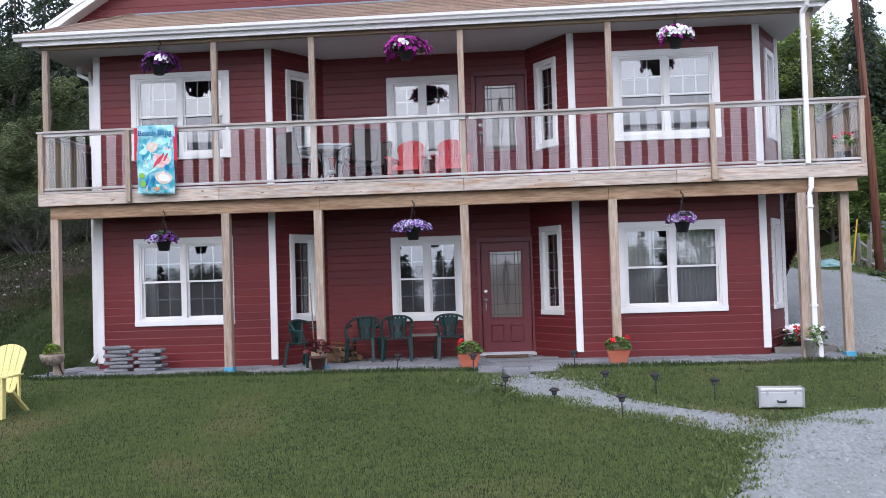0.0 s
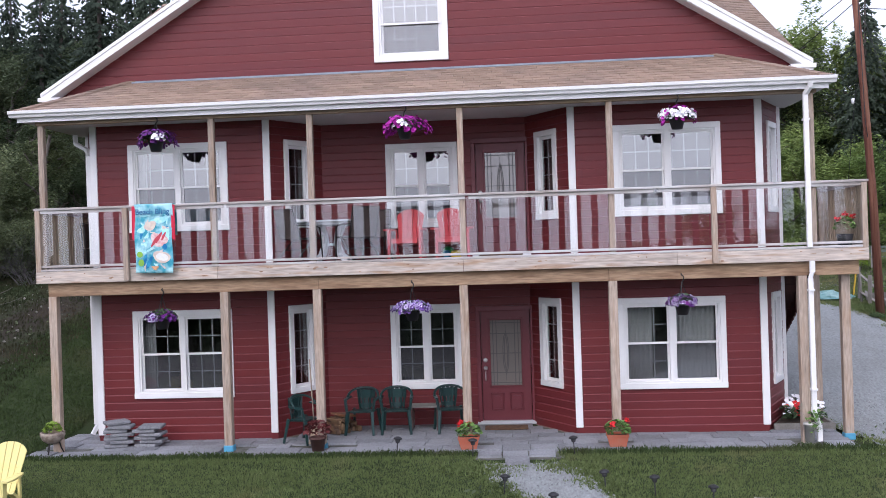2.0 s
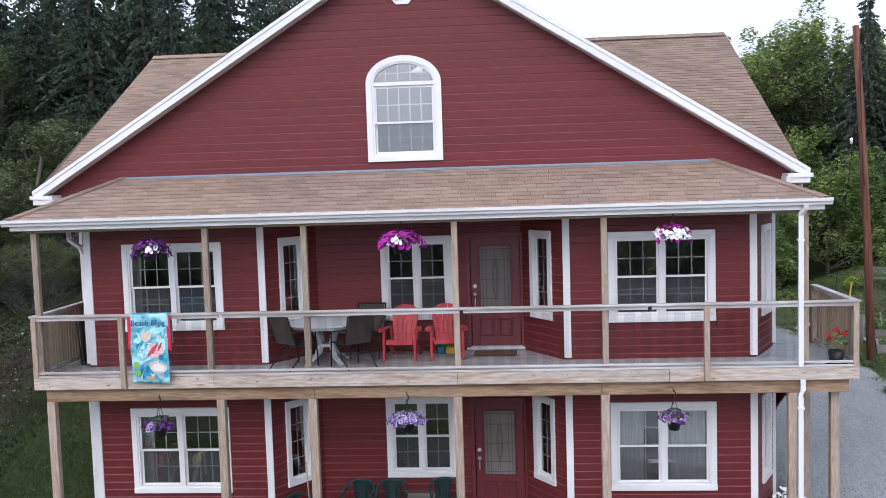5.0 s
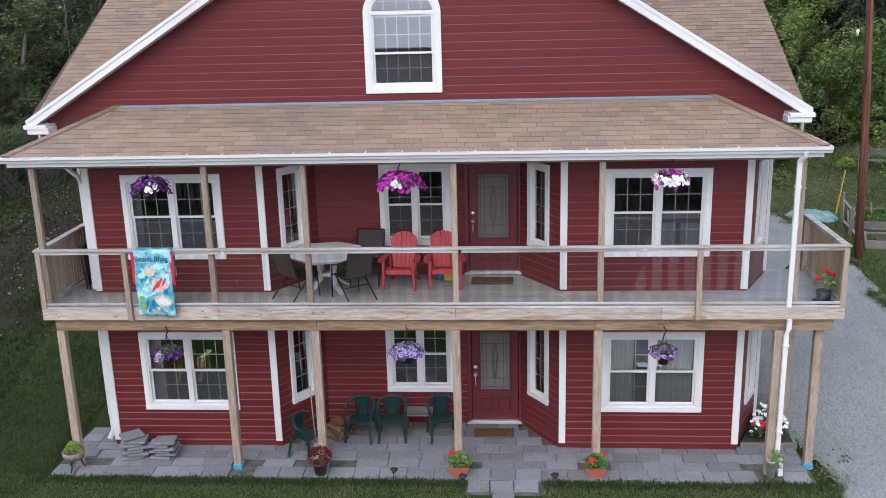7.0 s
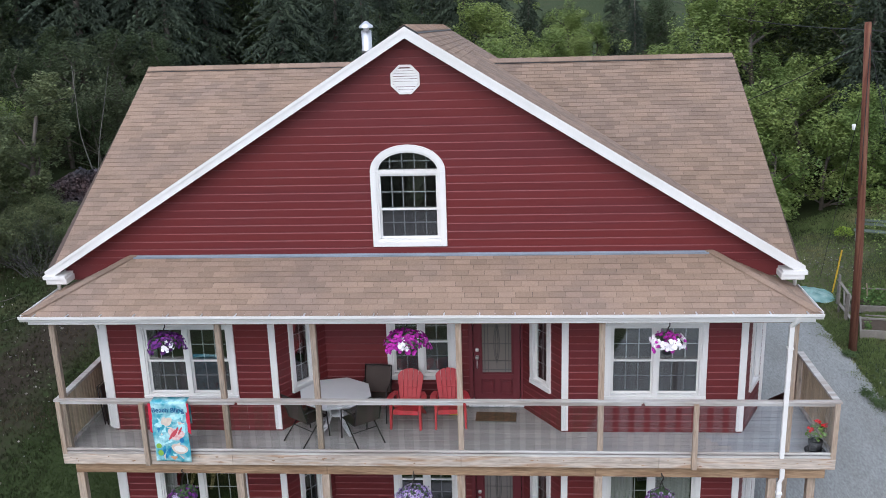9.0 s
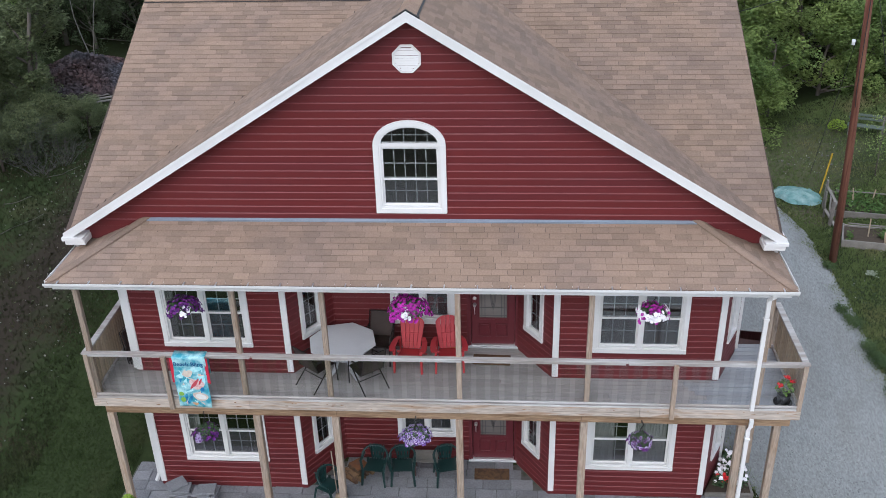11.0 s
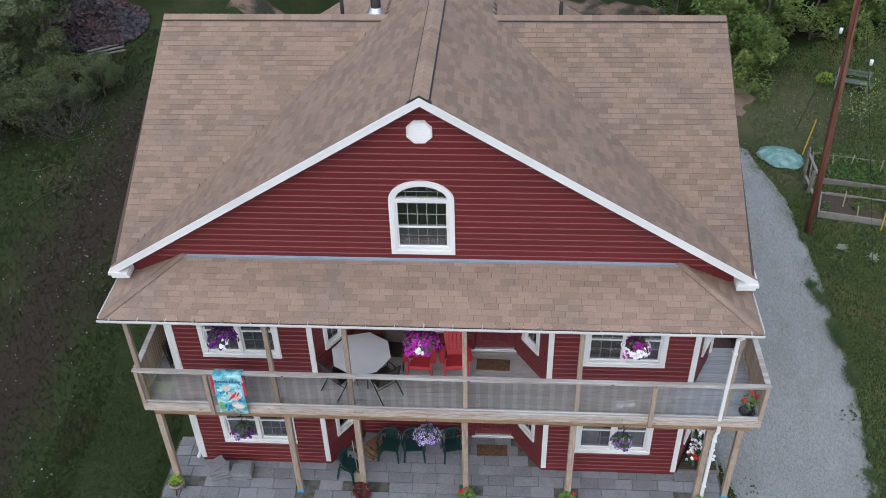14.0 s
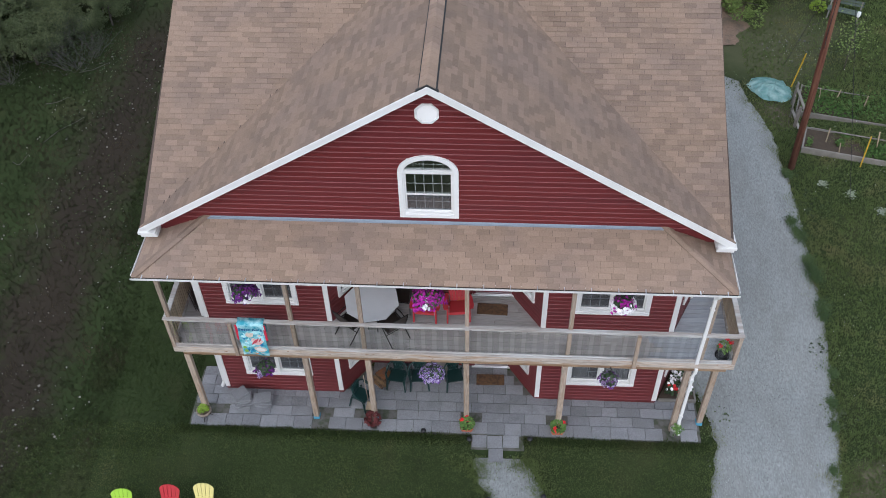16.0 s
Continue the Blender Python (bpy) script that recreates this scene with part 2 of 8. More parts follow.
M_VERGE = mat("verge_blades", (0.13, 0.172, 0.062), 0.8, (0.21, 0.19, 0.095), var=0.18, coarse=0.7, fine=4, island=0.2, mix=(0.54, 0.78), spec=0.2, thin=0.25)
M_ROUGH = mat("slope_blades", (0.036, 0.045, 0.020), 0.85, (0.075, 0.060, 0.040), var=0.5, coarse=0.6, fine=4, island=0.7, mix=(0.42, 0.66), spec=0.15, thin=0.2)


def ground_patch(m, cx, cy, r, colour):
    """Mixes a patch of another ground colour round (cx, cy) into the lawn, with a broken edge."""
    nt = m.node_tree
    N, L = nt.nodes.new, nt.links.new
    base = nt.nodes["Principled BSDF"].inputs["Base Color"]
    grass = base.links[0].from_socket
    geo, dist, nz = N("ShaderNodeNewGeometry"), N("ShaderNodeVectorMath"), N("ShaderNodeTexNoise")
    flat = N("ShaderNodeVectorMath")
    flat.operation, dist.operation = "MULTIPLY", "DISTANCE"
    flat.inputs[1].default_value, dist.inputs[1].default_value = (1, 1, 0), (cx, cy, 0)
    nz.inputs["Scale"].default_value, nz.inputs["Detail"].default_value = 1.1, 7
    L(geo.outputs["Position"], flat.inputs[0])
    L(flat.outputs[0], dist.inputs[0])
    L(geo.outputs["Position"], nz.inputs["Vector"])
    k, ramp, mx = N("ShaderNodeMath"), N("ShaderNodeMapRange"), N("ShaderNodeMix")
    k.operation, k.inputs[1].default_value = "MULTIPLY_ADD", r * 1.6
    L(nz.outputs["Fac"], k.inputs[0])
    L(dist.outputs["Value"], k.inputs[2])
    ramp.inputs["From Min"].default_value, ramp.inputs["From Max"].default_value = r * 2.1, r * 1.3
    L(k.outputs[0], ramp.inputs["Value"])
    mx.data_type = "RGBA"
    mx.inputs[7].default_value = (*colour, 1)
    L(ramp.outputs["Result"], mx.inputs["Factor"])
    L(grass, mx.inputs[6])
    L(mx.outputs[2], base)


def bare_track(m, colour):
    """Mixes a band of trodden earth into the lawn, beside the slope, with a broken edge."""
    nt = m.node_tree
    N, L = nt.nodes.new, nt.links.new
    base = nt.nodes["Principled BSDF"].inputs["Base Color"]
    grass = base.links[0].from_socket
    geo, sep = N("ShaderNodeNewGeometry"), N("ShaderNodeSeparateXYZ")
    L(geo.outputs["Position"], sep.inputs[0])

    def calc(op, a, b, c_=0.0):
        n = N("ShaderNodeMath")
        n.operation = op
        for k, v in enumerate((a, b, c_)):
            if hasattr(v, "links"):
                L(v, n.inputs[k])
            else:
                n.inputs[k].default_value = v
        return n.outputs[0]
    off = calc("ABSOLUTE", calc("SUBTRACT", sep.outputs[0], calc("MULTIPLY_ADD", sep.outputs[1], 0.13, -12.1)), 0.0)
    big, small = N("ShaderNodeTexNoise"), N("ShaderNodeTexNoise")
    big.inputs["Scale"].default_value, big.inputs["Detail"].default_value = 0.7, 6
    small.inputs["Scale"].default_value, small.inputs["Detail"].default_value = 6.0, 6
    L(geo.outputs["Position"], big.inputs["Vector"])
    L(geo.outputs["Position"], small.inputs["Vector"])
    d = calc("ADD", off, calc("MULTIPLY_ADD", big.outputs["Fac"], 2.6, -1.3))
    d = calc("ADD", d, calc("MULTIPLY_ADD", small.outputs["Fac"], 2.4, -1.2))
    ramp = N("ShaderNodeMapRange")
    ramp.inputs["From Min"].default_value, ramp.inputs["From Max"].default_value = 1.9, 0.5
    L(d, ramp.inputs["Value"])
    mx = N("ShaderNodeMix")
    mx.data_type = "RGBA"
    mx.inputs[7].default_value = (*colour, 1)
    far = N("ShaderNodeMapRange")  # the track ends before the stone heap
    far.inputs["From Min"].default_value, far.inputs["From Max"].default_value = 15.5, 12.5
    L(sep.outputs[1], far.inputs["Value"])
    L(calc("MULTIPLY", ramp.outputs["Result"], far.outputs["Result"]), mx.inputs["Factor"])
    L(grass, mx.inputs[6])
    L(mx.outputs[2], base)


bare_track(M_LAWN, (0.034, 0.028, 0.021))
# darker ground colour among the trees behind
ground_patch(M_LAWN, -15.0, 28.0, 8.0, (0.022, 0.02, 0.014))
ground_patch(M_LAWN, 14.0, 29.0, 8.0, (0.022, 0.02, 0.014))
# unseen ground in front, coloured darker so that the panes mirror it dark
ground_patch(M_LAWN, 0.0, -190.0, 130.0, (0.017, 0.019, 0.013))
ground_patch(M_LAWN, 0.0, -30.0, 14.0, (0.02, 0.021, 0.014))
# thin dry ground beside the drive and garden
ground_patch(M_LAWN, 11.4, 15.0, 2.6, (0.075, 0.08, 0.042))
ground_patch(M_LAWN, 10.9, 11.0, 0.7, (0.10, 0.085, 0.065))
ground_patch(M_LAWN, 11.6, -2.4, 1.0, (0.10, 0.09, 0.06))
M_EARTH = mat("sandy_earth", (0.21, 0.142, 0.104), 0.95, (0.125, 0.095, 0.07), var=0.4, coarse=2, fine=14, bump=0.6, bump_scale=20)
M_DUG = mat("dug_earth", (0.045, 0.042, 0.028), 0.95, (0.17, 0.118, 0.09), var=0.4, coarse=1.1, fine=9, bump=0.8, bump_scale=14, mix=(0.45, 0.6))
M_OLIVE = mat("olive_bush_leaf", (0.185, 0.215, 0.105), 0.65, (0.12, 0.15, 0.072), var=0.25, coarse=0.6, island=0.8, spec=0.25, thin=0.4)
M_NEEDLE = mat("spruce_needles", (0.056, 0.074, 0.054), 0.75, (0.072, 0.094, 0.062), var=0.2, coarse=0.5, island=0.8, spec=0.15, thin=0.2)
M_FOLIAGE = mat("broadleaf", (0.26, 0.325, 0.10), 0.65, (0.165, 0.23, 0.072), var=0.2, coarse=0.35, island=0.7, spec=0.25, thin=0.4)
M_FOLIAGE2 = mat("dark_broadleaf", (0.065, 0.09, 0.042), 0.7, (0.092, 0.112, 0.06), var=0.2, coarse=0.35, island=0.9, spec=0.2, thin=0.35)
M_BUSH = mat("bush_leaf", (0.235, 0.305, 0.09), 0.65, (0.155, 0.225, 0.07), var=0.2, coarse=0.6, island=0.7, spec=0.25, thin=0.4)
M_BED = mat("bed_leaf", (0.085, 0.155, 0.04), 0.65, (0.12, 0.19, 0.055), var=0.2, coarse=1.2, island=0.7, spec=0.25, thin=0.35)
M_ALU = mat("aluminium_case", (0.62, 0.63, 0.65), 0.38, metal=0.6, var=0.05, coarse=5)
M_WEED = mat("weed_leaf", (0.06, 0.10, 0.032), 0.7, (0.085, 0.125, 0.045), var=0.2, island=0.5, thin=0.25)
M_PALEWEED = mat("silvery_leaf", (0.34, 0.37, 0.30), 0.75, (0.27, 0.31, 0.22), var=0.15, island=0.4, thin=0.25)
M_CHIP = mat("pale_stone_chips", (0.27, 0.25, 0.225), 0.9, (0.19, 0.175, 0.16), var=0.2, island=0.8)
M_TARP = mat("turquoise_tarp", (0.12, 0.245, 0.235), 0.5, (0.24, 0.35, 0.335), var=0.16, coarse=3, bump=0.6, bump_scale=9)
M_YELLOWPOST = mat("yellow_stake", (0.55, 0.36, 0.03), 0.55, var=0.08)
M_GREYWOOD = mat("grey_old_wood", (0.22, 0.205, 0.185), 0.9, (0.16, 0.15, 0.13), var=0.25, coarse=3, fine=30, spread=0.3)
M_BLUEWRAP = mat("blue_post_wrap", (0.08, 0.28, 0.42), 0.5, var=0.15)
M_COIR = mat("coir_mat", (0.135, 0.075, 0.036), 0.95, (0.07, 0.042, 0.024), var=0.25, coarse=14, fine=120)
M_STAIR = mat("dark_stained_stair", (0.10, 0.048, 0.04), 0.7, (0.066, 0.034, 0.03), var=0.25, coarse=2, fine=20, spread=0.35, stretch=(4, 4, 0.6))
M_STEEL = mat("galvanised_flue", (0.55, 0.56, 0.58), 0.35, metal=0.9, var=0.1)
# black of the roof pipes, also of the painted shade along the ridge
M_PIPESHADE = mat("black_pipe_and_ridge_shade", (0.02, 0.02, 0.02), 0.6, var=0.1)
M_WIRE = mat("black_wire", (0.02, 0.02, 0.022), 0.6, var=0.05)
M_PORCELAIN = mat("white_insulator", (0.75, 0.75, 0.75), 0.3, var=0.03)
M_TOWEL = mat("turquoise_towel", (0.06, 0.33, 0.43), 0.9, (0.40, 0.65, 0.68), var=0.2, coarse=6, fine=40, bump=0.2, bump_scale=200, mix=(0.4, 0.62))

# ---- mesh helpers ----


def box(bm, x0, x1, y0, y1, z0, z1, m=None):
    r = bmesh.ops.create_cube(bm, size=1)["verts"]
    for v in r:
        v.co = Vector((x0 + (v.co.x + 0.5) * (x1 - x0), y0 + (v.co.y + 0.5) * (y1 - y0), z0 + (v.co.z + 0.5) * (z1 - z0)))
        if m:
            v.co = m @ v.co
    return r


def bar(bm, a, b, w, d=None, n=4, taper=1.0, turn=None):
    """A bar from a to b: a square one (n = 4), or round with n sides."""
    a, b = Vector(a), Vector(b)
    d = d or w
    way = (b - a).normalized()
    side = Vector((0, 0, 1)).cross(way)
    side = side.normalized() if side.length > 1e-4 else Vector((1, 0, 0))
    if turn:
        side = Vector(turn)
    up = way.cross(side).normalized()
    rings = []
    for p, k in ((a, 1.0), (b, taper)):
        ring = []
        for i in range(n):
            t = 2 * math.pi * (i + 0.5) / n
            s = 1 / math.cos(math.pi / n) if n == 4 else 1.0
            ring.append(bm.verts.new(p + side * math.cos(t) * s * w / 2 * k + up * math.sin(t) * s * d / 2 * k))
        rings.append(ring)
    for i in range(n):
        j = (i + 1) % n
        bm.faces.new((rings[0][i], rings[0][j], rings[1][j], rings[1][i]))
    bm.faces.new(rings[0][::-1])
    bm.faces.new(rings[1])


def tube(bm, pts, r, n=8, taper=1.0, flat=1.0):
    """One skin along a bent line; flat: height of the section over its width."""
    pts = [Vector(p) for p in pts]
    rings, side = [], None
    for k, p in enumerate(pts):
        way = (pts[min(k + 1, len(pts) - 1)] - pts[max(k - 1, 0)]).normalized()
        if side is None:
            side = Vector((0, 0, 1)).cross(way)
            side = side.normalized() if side.length > 1e-3 else Vector((1, 0, 0))
        side = (side - way * side.dot(way)).normalized()
        up = way.cross(side)
        f = r * (1 + (taper - 1) * k / (len(pts) - 1))
        rings.append([bm.verts.new(p + side * math.cos(2 * math.pi * (i + 0.5) / n) * f + up * math.sin(2 * math.pi * (i + 0.5) / n) * f * flat) for i in range(n)])
    for a, b in zip(rings[:-1], rings[1:]):
        for i in range(n):
            g = bm.faces.new((a[i], a[(i + 1) % n], b[(i + 1) % n], b[i]))
            g.smooth = n > 5
    bm.faces.new(rings[0][::-1])
    bm.faces.new(rings[-1])


def lathe(bm, prof, n=16, cx=0.0, cy=0.0, arc=2 * math.pi, smooth=True):
    rings = [[bm.verts.new((cx + r * math.cos(arc * i / n), cy + r * math.sin(arc * i / n), z)) for i in range(n)] for r, z in prof]
    for p, q in zip(rings[:-1], rings[1:]):
        for i in range(n):
            f = bm.faces.new((p[i], p[(i + 1) % n], q[(i + 1) % n], q[i]))
            f.smooth = smooth
    return rings


def prism(bm, outline, y0, y1):
    """An outline of (x, z) points, thick from y0 to y1."""
    a = [bm.verts.new((x, y0, z)) for x, z in outline]
    b = [bm.verts.new((x, y1, z)) for x, z in outline]
    n = len(a)
    bm.faces.new(a)
    bm.faces.new(b[::-1])
    for i in range(n):
        bm.faces.new((a[i], b[i], b[(i + 1) % n], a[(i + 1) % n]))


def slab(bm, quad, t):
    """A plate under a quad of points (anticlockwise from outside), t thick along its normal."""
    p = [Vector(q) for q in quad]
    nrm = Vector((0, 0, 0))
    for u_, v_ in zip(p, p[1:] + p[:1]):
        nrm += u_.cross(v_)
    nrm.normalize()
    a = [bm.verts.new(v) for v in p]
    b = [bm.verts.new(v - nrm * t) for v in p]
    n = len(p)
    bm.faces.new(a)
    bm.faces.new(b[::-1])
    for i in range(n):
        bm.faces.new((a[i], b[i], b[(i + 1) % n], a[(i + 1) % n]))


def bevel(bm, w=0.006, seg=1):
    bmesh.ops.bevel(bm, geom=bm.edges[:], offset=w, segments=seg, affect="EDGES", clamp_overlap=True)


def mesh_of(name, bm, material):
    bmesh.ops.recalc_face_normals(bm, faces=bm.faces[:])
    me = bpy.data.meshes.new(name)
    bm.to_mesh(me)
    bm.free()
    me.materials.append(material)
    return me


def raw_mesh(name, verts, faces, material):
    me = bpy.data.meshes.new(name)
    me.from_pydata(verts, [], faces)
    me.materials.append(material)
    return me


def part(name, bm, material, parent=None, label="", m=None, kind=""):
    me = bm if isinstance(bm, bpy.types.Mesh) else mesh_of(name, bm, material)
    ob = new(name, me)
    if parent:
        ob.parent = parent
    if m:
        ob.matrix_basis = m
    return tagged(ob, label, kind=kind)


def thing(name, label, category, at=None, group="", kind=""):
    ob = new(name)
    ob.empty_display_size = 0.1
    if at:
        ob.matrix_basis = at
    return tagged(ob, label, category, group, kind)


def B():
    return bmesh.new()


def rnd(a, b):
    return random.uniform(a, b)


# ---- the lie of the land ----


def smooth(a, b, t):
    t = min(1.0, max(0.0, (t - a) / (b - a)))
    return t * t * (3 - 2 * t)


def ground_z(x, y):
    """Lawn falling away in front of the house, a rising drive beside it, a hill behind."""
    dip = 0.12 * (1 - smooth(0, 3, y)) * max(smooth(-8.5, -6.0, x), smooth(0, -2, y))
    return slope_z(x, y) - dip


def slope_z(x, y):
    if y < -1.3:
        front = -0.1 * min(-1.3 - y, 16) - 0.08 * max(0, min(-17.3 - y, 60)) - 0.051 * max(0, min(-77.3 - y, 28)) - 0.06 * max(0, -265 - y)
        return front * smooth(-1.3, -2.0, y) if y > -2.0 else front
    right = 0.132 * smooth(-0.5, 3, y) * min(max(y, 0), 9) + 0.045 * max(0, y - 9) + 0.02 * max(0, y - 26)
    left = 0.205 * (smooth(-1.3, 5, y) * (min(y, 18) + 1)) + 0.10 * max(0, y - 18)
    k = smooth(-9, -5.5, x)
    z = left * (1 - k) + right * k
    z += 0.06 * smooth(10.5, 16, x) * max(0, min(y, 30))
    return min(z, 14)

# ---- ground ----


def steps(*runs):
    out = []
    for a, b, d in runs:
        n = max(1, round((b - a) / d))
        out += [a + (b - a) * i / n for i in range(n)]
    return out + [runs[-1][1]]


gx = steps((-2000, -400, 200), (-400, -60, 20), (-60, -16, 2), (-16, 16, 0.4), (16, 60, 2), (60, 400, 20), (400, 2000, 200))
gy = steps((-2000, -400, 200), (-400, -60, 20), (-60, -18, 2), (-18, 20, 0.4), (20, 70, 2), (70, 400, 20), (400, 2000, 200))
gv = [(x, y, ground_z(x, y) + 0.006 * noise.noise((x * 0.5, y * 0.5, 0)) - 0.006 - (0.06 if -7 < x < 7.6 and -1.45 < y < 10 else 0)) for y in gy for x in gx]
gf = [(j * len(gx) + i, j * len(gx) + i + 1, (j + 1) * len(gx) + i + 1, (j + 1) * len(gx) + i) for j in range(len(gy) - 1) for i in range(len(gx) - 1)]
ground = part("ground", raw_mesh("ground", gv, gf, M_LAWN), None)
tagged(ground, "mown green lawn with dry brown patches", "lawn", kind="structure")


def draped(name, left, right, material, n_across, n_along, lift, label, category, rag=0.12):
    """A sheet laid on the ground between two edge lines of (x, y) points, with ragged edges."""
    def at(line, t):
        k = t * (len(line) - 1)
        i = min(int(k), len(line) - 2)
        f = k - i
        return (line[i][0] * (1 - f) + line[i + 1][0] * f, line[i][1] * (1 - f) + line[i + 1][1] * f)
    vs, fs = [], []
    for j in range(n_along + 1):
        t = j / n_along
        a, b = at(left, t), at(right, t)
        ra = rag * (noise.noise((a[0] * 2.1, a[1] * 2.1, 3)) + 0.6 * noise.noise((a[0] * 7, a[1] * 7, 5)))
        rb = rag * (noise.noise((b[0] * 2.1, b[1] * 2.1, 7)) + 0.6 * noise.noise((b[0] * 7, b[1] * 7, 9)))
        w = math.hypot(b[0] - a[0], b[1] - a[1]) + 1e-6
        for i in range(n_across + 1):
            s = ra / w + (1 - ra / w - rb / w) * i / n_across
            x, y = a[0] + (b[0] - a[0]) * s, a[1] + (b[1] - a[1]) * s
            edge = -0.05 if i in (0, n_across) else 0
            vs.append((x, y, ground_z(x, y) + lift + edge + 0.012 * noise.noise((x * 1.5, y * 1.5, 2))))
    m = n_across + 1
    for j in range(n_along):
        for i in range(n_across):
            fs.append((j * m + i, j * m + i + 1, (j + 1) * m + i + 1, (j + 1) * m + i))
    ob = part(name, raw_mesh(name, vs, fs, material), None)
    for p in ob.data.polygons:
        p.use_smooth = True
    return tagged(ob, label, category, kind="structure")


DRIVE_L = [(9.5, -30), (4.6, -12), (3.25, -8.2), (3.75, -7.1), (4.05, -6.18), (4.65, -4.98), (5.4, -4.55), (6.3, -4.4), (6.95, -3.2), (7.22, -2.2), (7.45, -1.2), (7.2, 0.0), (6.62, 1.5), (6.62, 5), (6.62, 9), (7.6, 12.0), (9.0, 13.2)]
DRIVE_R = [(13.5, -30), (11.9, -12), (11.4, -8.2), (11.0, -7.1), (10.75, -6.0), (10.6, -5.0), (10.45, -4.2), (10.4, -3.4), (10.42, -2.6), (10.6, -1.6), (10.82, -0.4), (10.9, 0.8), (11.0, 2.5), (10.95, 5.1), (10.9, 7.3), (10.63, 10.0), (9.9, 12.7)]
drive = draped("driveway", DRIVE_L, DRIVE_R, M_GRAVEL, 36, 260, 0.045, "pale grey crushed-gravel driveway with ragged edges", "driveway", 0.12)
PATH_L = [(0.98, -1.9), (1.1, -2.3), (1.3, -2.8), (1.58, -3.22), (2.15, -3.73), (2.9, -4.42), (3.65, -4.95), (4.25, -5.8)]
PATH_R = [(2.25, -1.9), (2.55, -2.2), (2.8, -2.7), (2.88, -3.17), (3.35, -3.8), (3.95, -4.34), (4.65, -4.72), (5.65, -5.12)]
path = draped("gravel_path", PATH_L, PATH_R, M_GRAVEL, 14, 60, 0.035, "narrow grey gravel path across the lawn", "path", 0.14)
earth = draped("bare_earth", [(8.6, 19.4), (8.4, 17.6), (8.6, 15.6), (9.0, 14.6)], [(10.4, 19.2), (10.9, 17.4), (10.7, 16.0), (10.0, 14.8)], M_EARTH, 12, 30, 0.05, "patch of bare sandy earth behind the house", "earth", 0.3)

dug = draped("bare_earth", [(-9.2, 18.2), (-5.5, 18.6), (-1.0, 19.0), (4.0, 20.0), (8.9, 20.0)], [(-9.0, 19.4), (-5.8, 21.0), (-1.2, 22.0), (3.8, 24.2), (8.7, 23.2)], M_DUG, 16, 50, 0.05, "strip of bare brown earth dug out behind the house", "earth", 0.5)

# ---- house shell ----
EAVE2 = 5.66
UP = 3.03


def wall_frame(p0, p1, z0=0.0):
    ex = Vector((p1[0] - p0[0], p1[1] - p0[1], 0)).normalized()
    ey = Vector((0, 0, 1)).cross(ex)
    m = Matrix.Identity(4)
    for r in range(3):
        m[r][0], m[r][1], m[r][2] = ex[r], ey[r], (0, 0, 1)[r]
    m.translation = (p0[0], p0[1], z0)
    return m


def wedge_mesh(lo0, lo1, hi0, hi1, z0, z1, lip=0.0155, thin=0.003):
    """One shiplap board: a near-upright face, a worn chamfer along its top and a small overhang at its foot, both
    painted highlight-pale.
    """
    h = z1 - z0
    prof = [(0.0, 0.0), (-0.004, 0.0), (-0.0108, 0.005), (-lip, h * 0.885), (-thin, h), (0.0, h)]
    vs = []
    for y, dz in prof:
        k = dz / h
        vs += [(lo0 + (hi0 - lo0) * k, y, z0 + dz), (lo1 + (hi1 - lo1) * k, y, z0 + dz)]
    fs = [(2 * i, 2 * i + 1, 2 * i + 3, 2 * i + 2) for i in range(5)] + [(0, 2, 4, 6, 8, 10), (11, 9, 7, 5, 3, 1)]
    me = raw_mesh("siding_board", vs, fs, M_SIDING)
    me.materials.append(M_EDGE)
    for k in (1, 3):
        me.polygons[k].material_index = 1
    return me


COURSE = 0.14
UNIT_BOARD = wedge_mesh(0, 1, 0, 1, 0, COURSE)
LATER = []  # boards of walls are laid last


def wall(name, p0, p1, holes, label, top=EAVE2, boards=True):
    length = math.hypot(p1[0] - p0[0], p1[1] - p0[1])
    m = wall_frame(p0, p1)
    us = sorted({0.0, length, *[h[0] for h in holes], *[h[1] for h in holes]})
    zs = sorted({-0.3, top, *[h[2] for h in holes], *[h[3] for h in holes]})
    bm = B()
    for a, b in zip(us[:-1], us[1:]):
        for c, d in zip(zs[:-1], zs[1:]):
            if not any(h[0] <= (a + b) / 2 <= h[1] and h[2] <= (c + d) / 2 <= h[3] for h in holes):
                box(bm, a, b, 0.001, 0.15, c, d)
    ob = part(name, bm, M_SIDING, None, m=m)
    tagged(ob, label, "wall", kind="structure")
    if boards:
        LATER.append((ob, length, holes, top))
    return ob, m


def lay_boards(ob, length, holes, top):
    z = -0.09
    while z < top - 0.03:
        z1 = min(z + COURSE, top)
        cuts = sorted((max(0, h[0]), min(length, h[1])) for h in holes if h[2] < z1 - 0.002 and h[3] > z + 0.002)
        u = 0.0
        for a, b in cuts + [(length, length)]:
            if a - u > 0.03:
                s = part("siding_board", UNIT_BOARD, M_SIDING, ob, m=Matrix.Translation((u, 0, z)) @ Matrix.Diagonal((a - u, 1, (z1 - z) / COURSE, 1)))
            u = max(u, b)
        z += COURSE


WIN_W, WIN_H = 1.83, 1.58
IN = 0.085  # casing width


def hole(cu, w, z0, h):
    return (cu - w / 2 + IN, cu + w / 2 - IN, z0 + IN, z0 + h - IN)


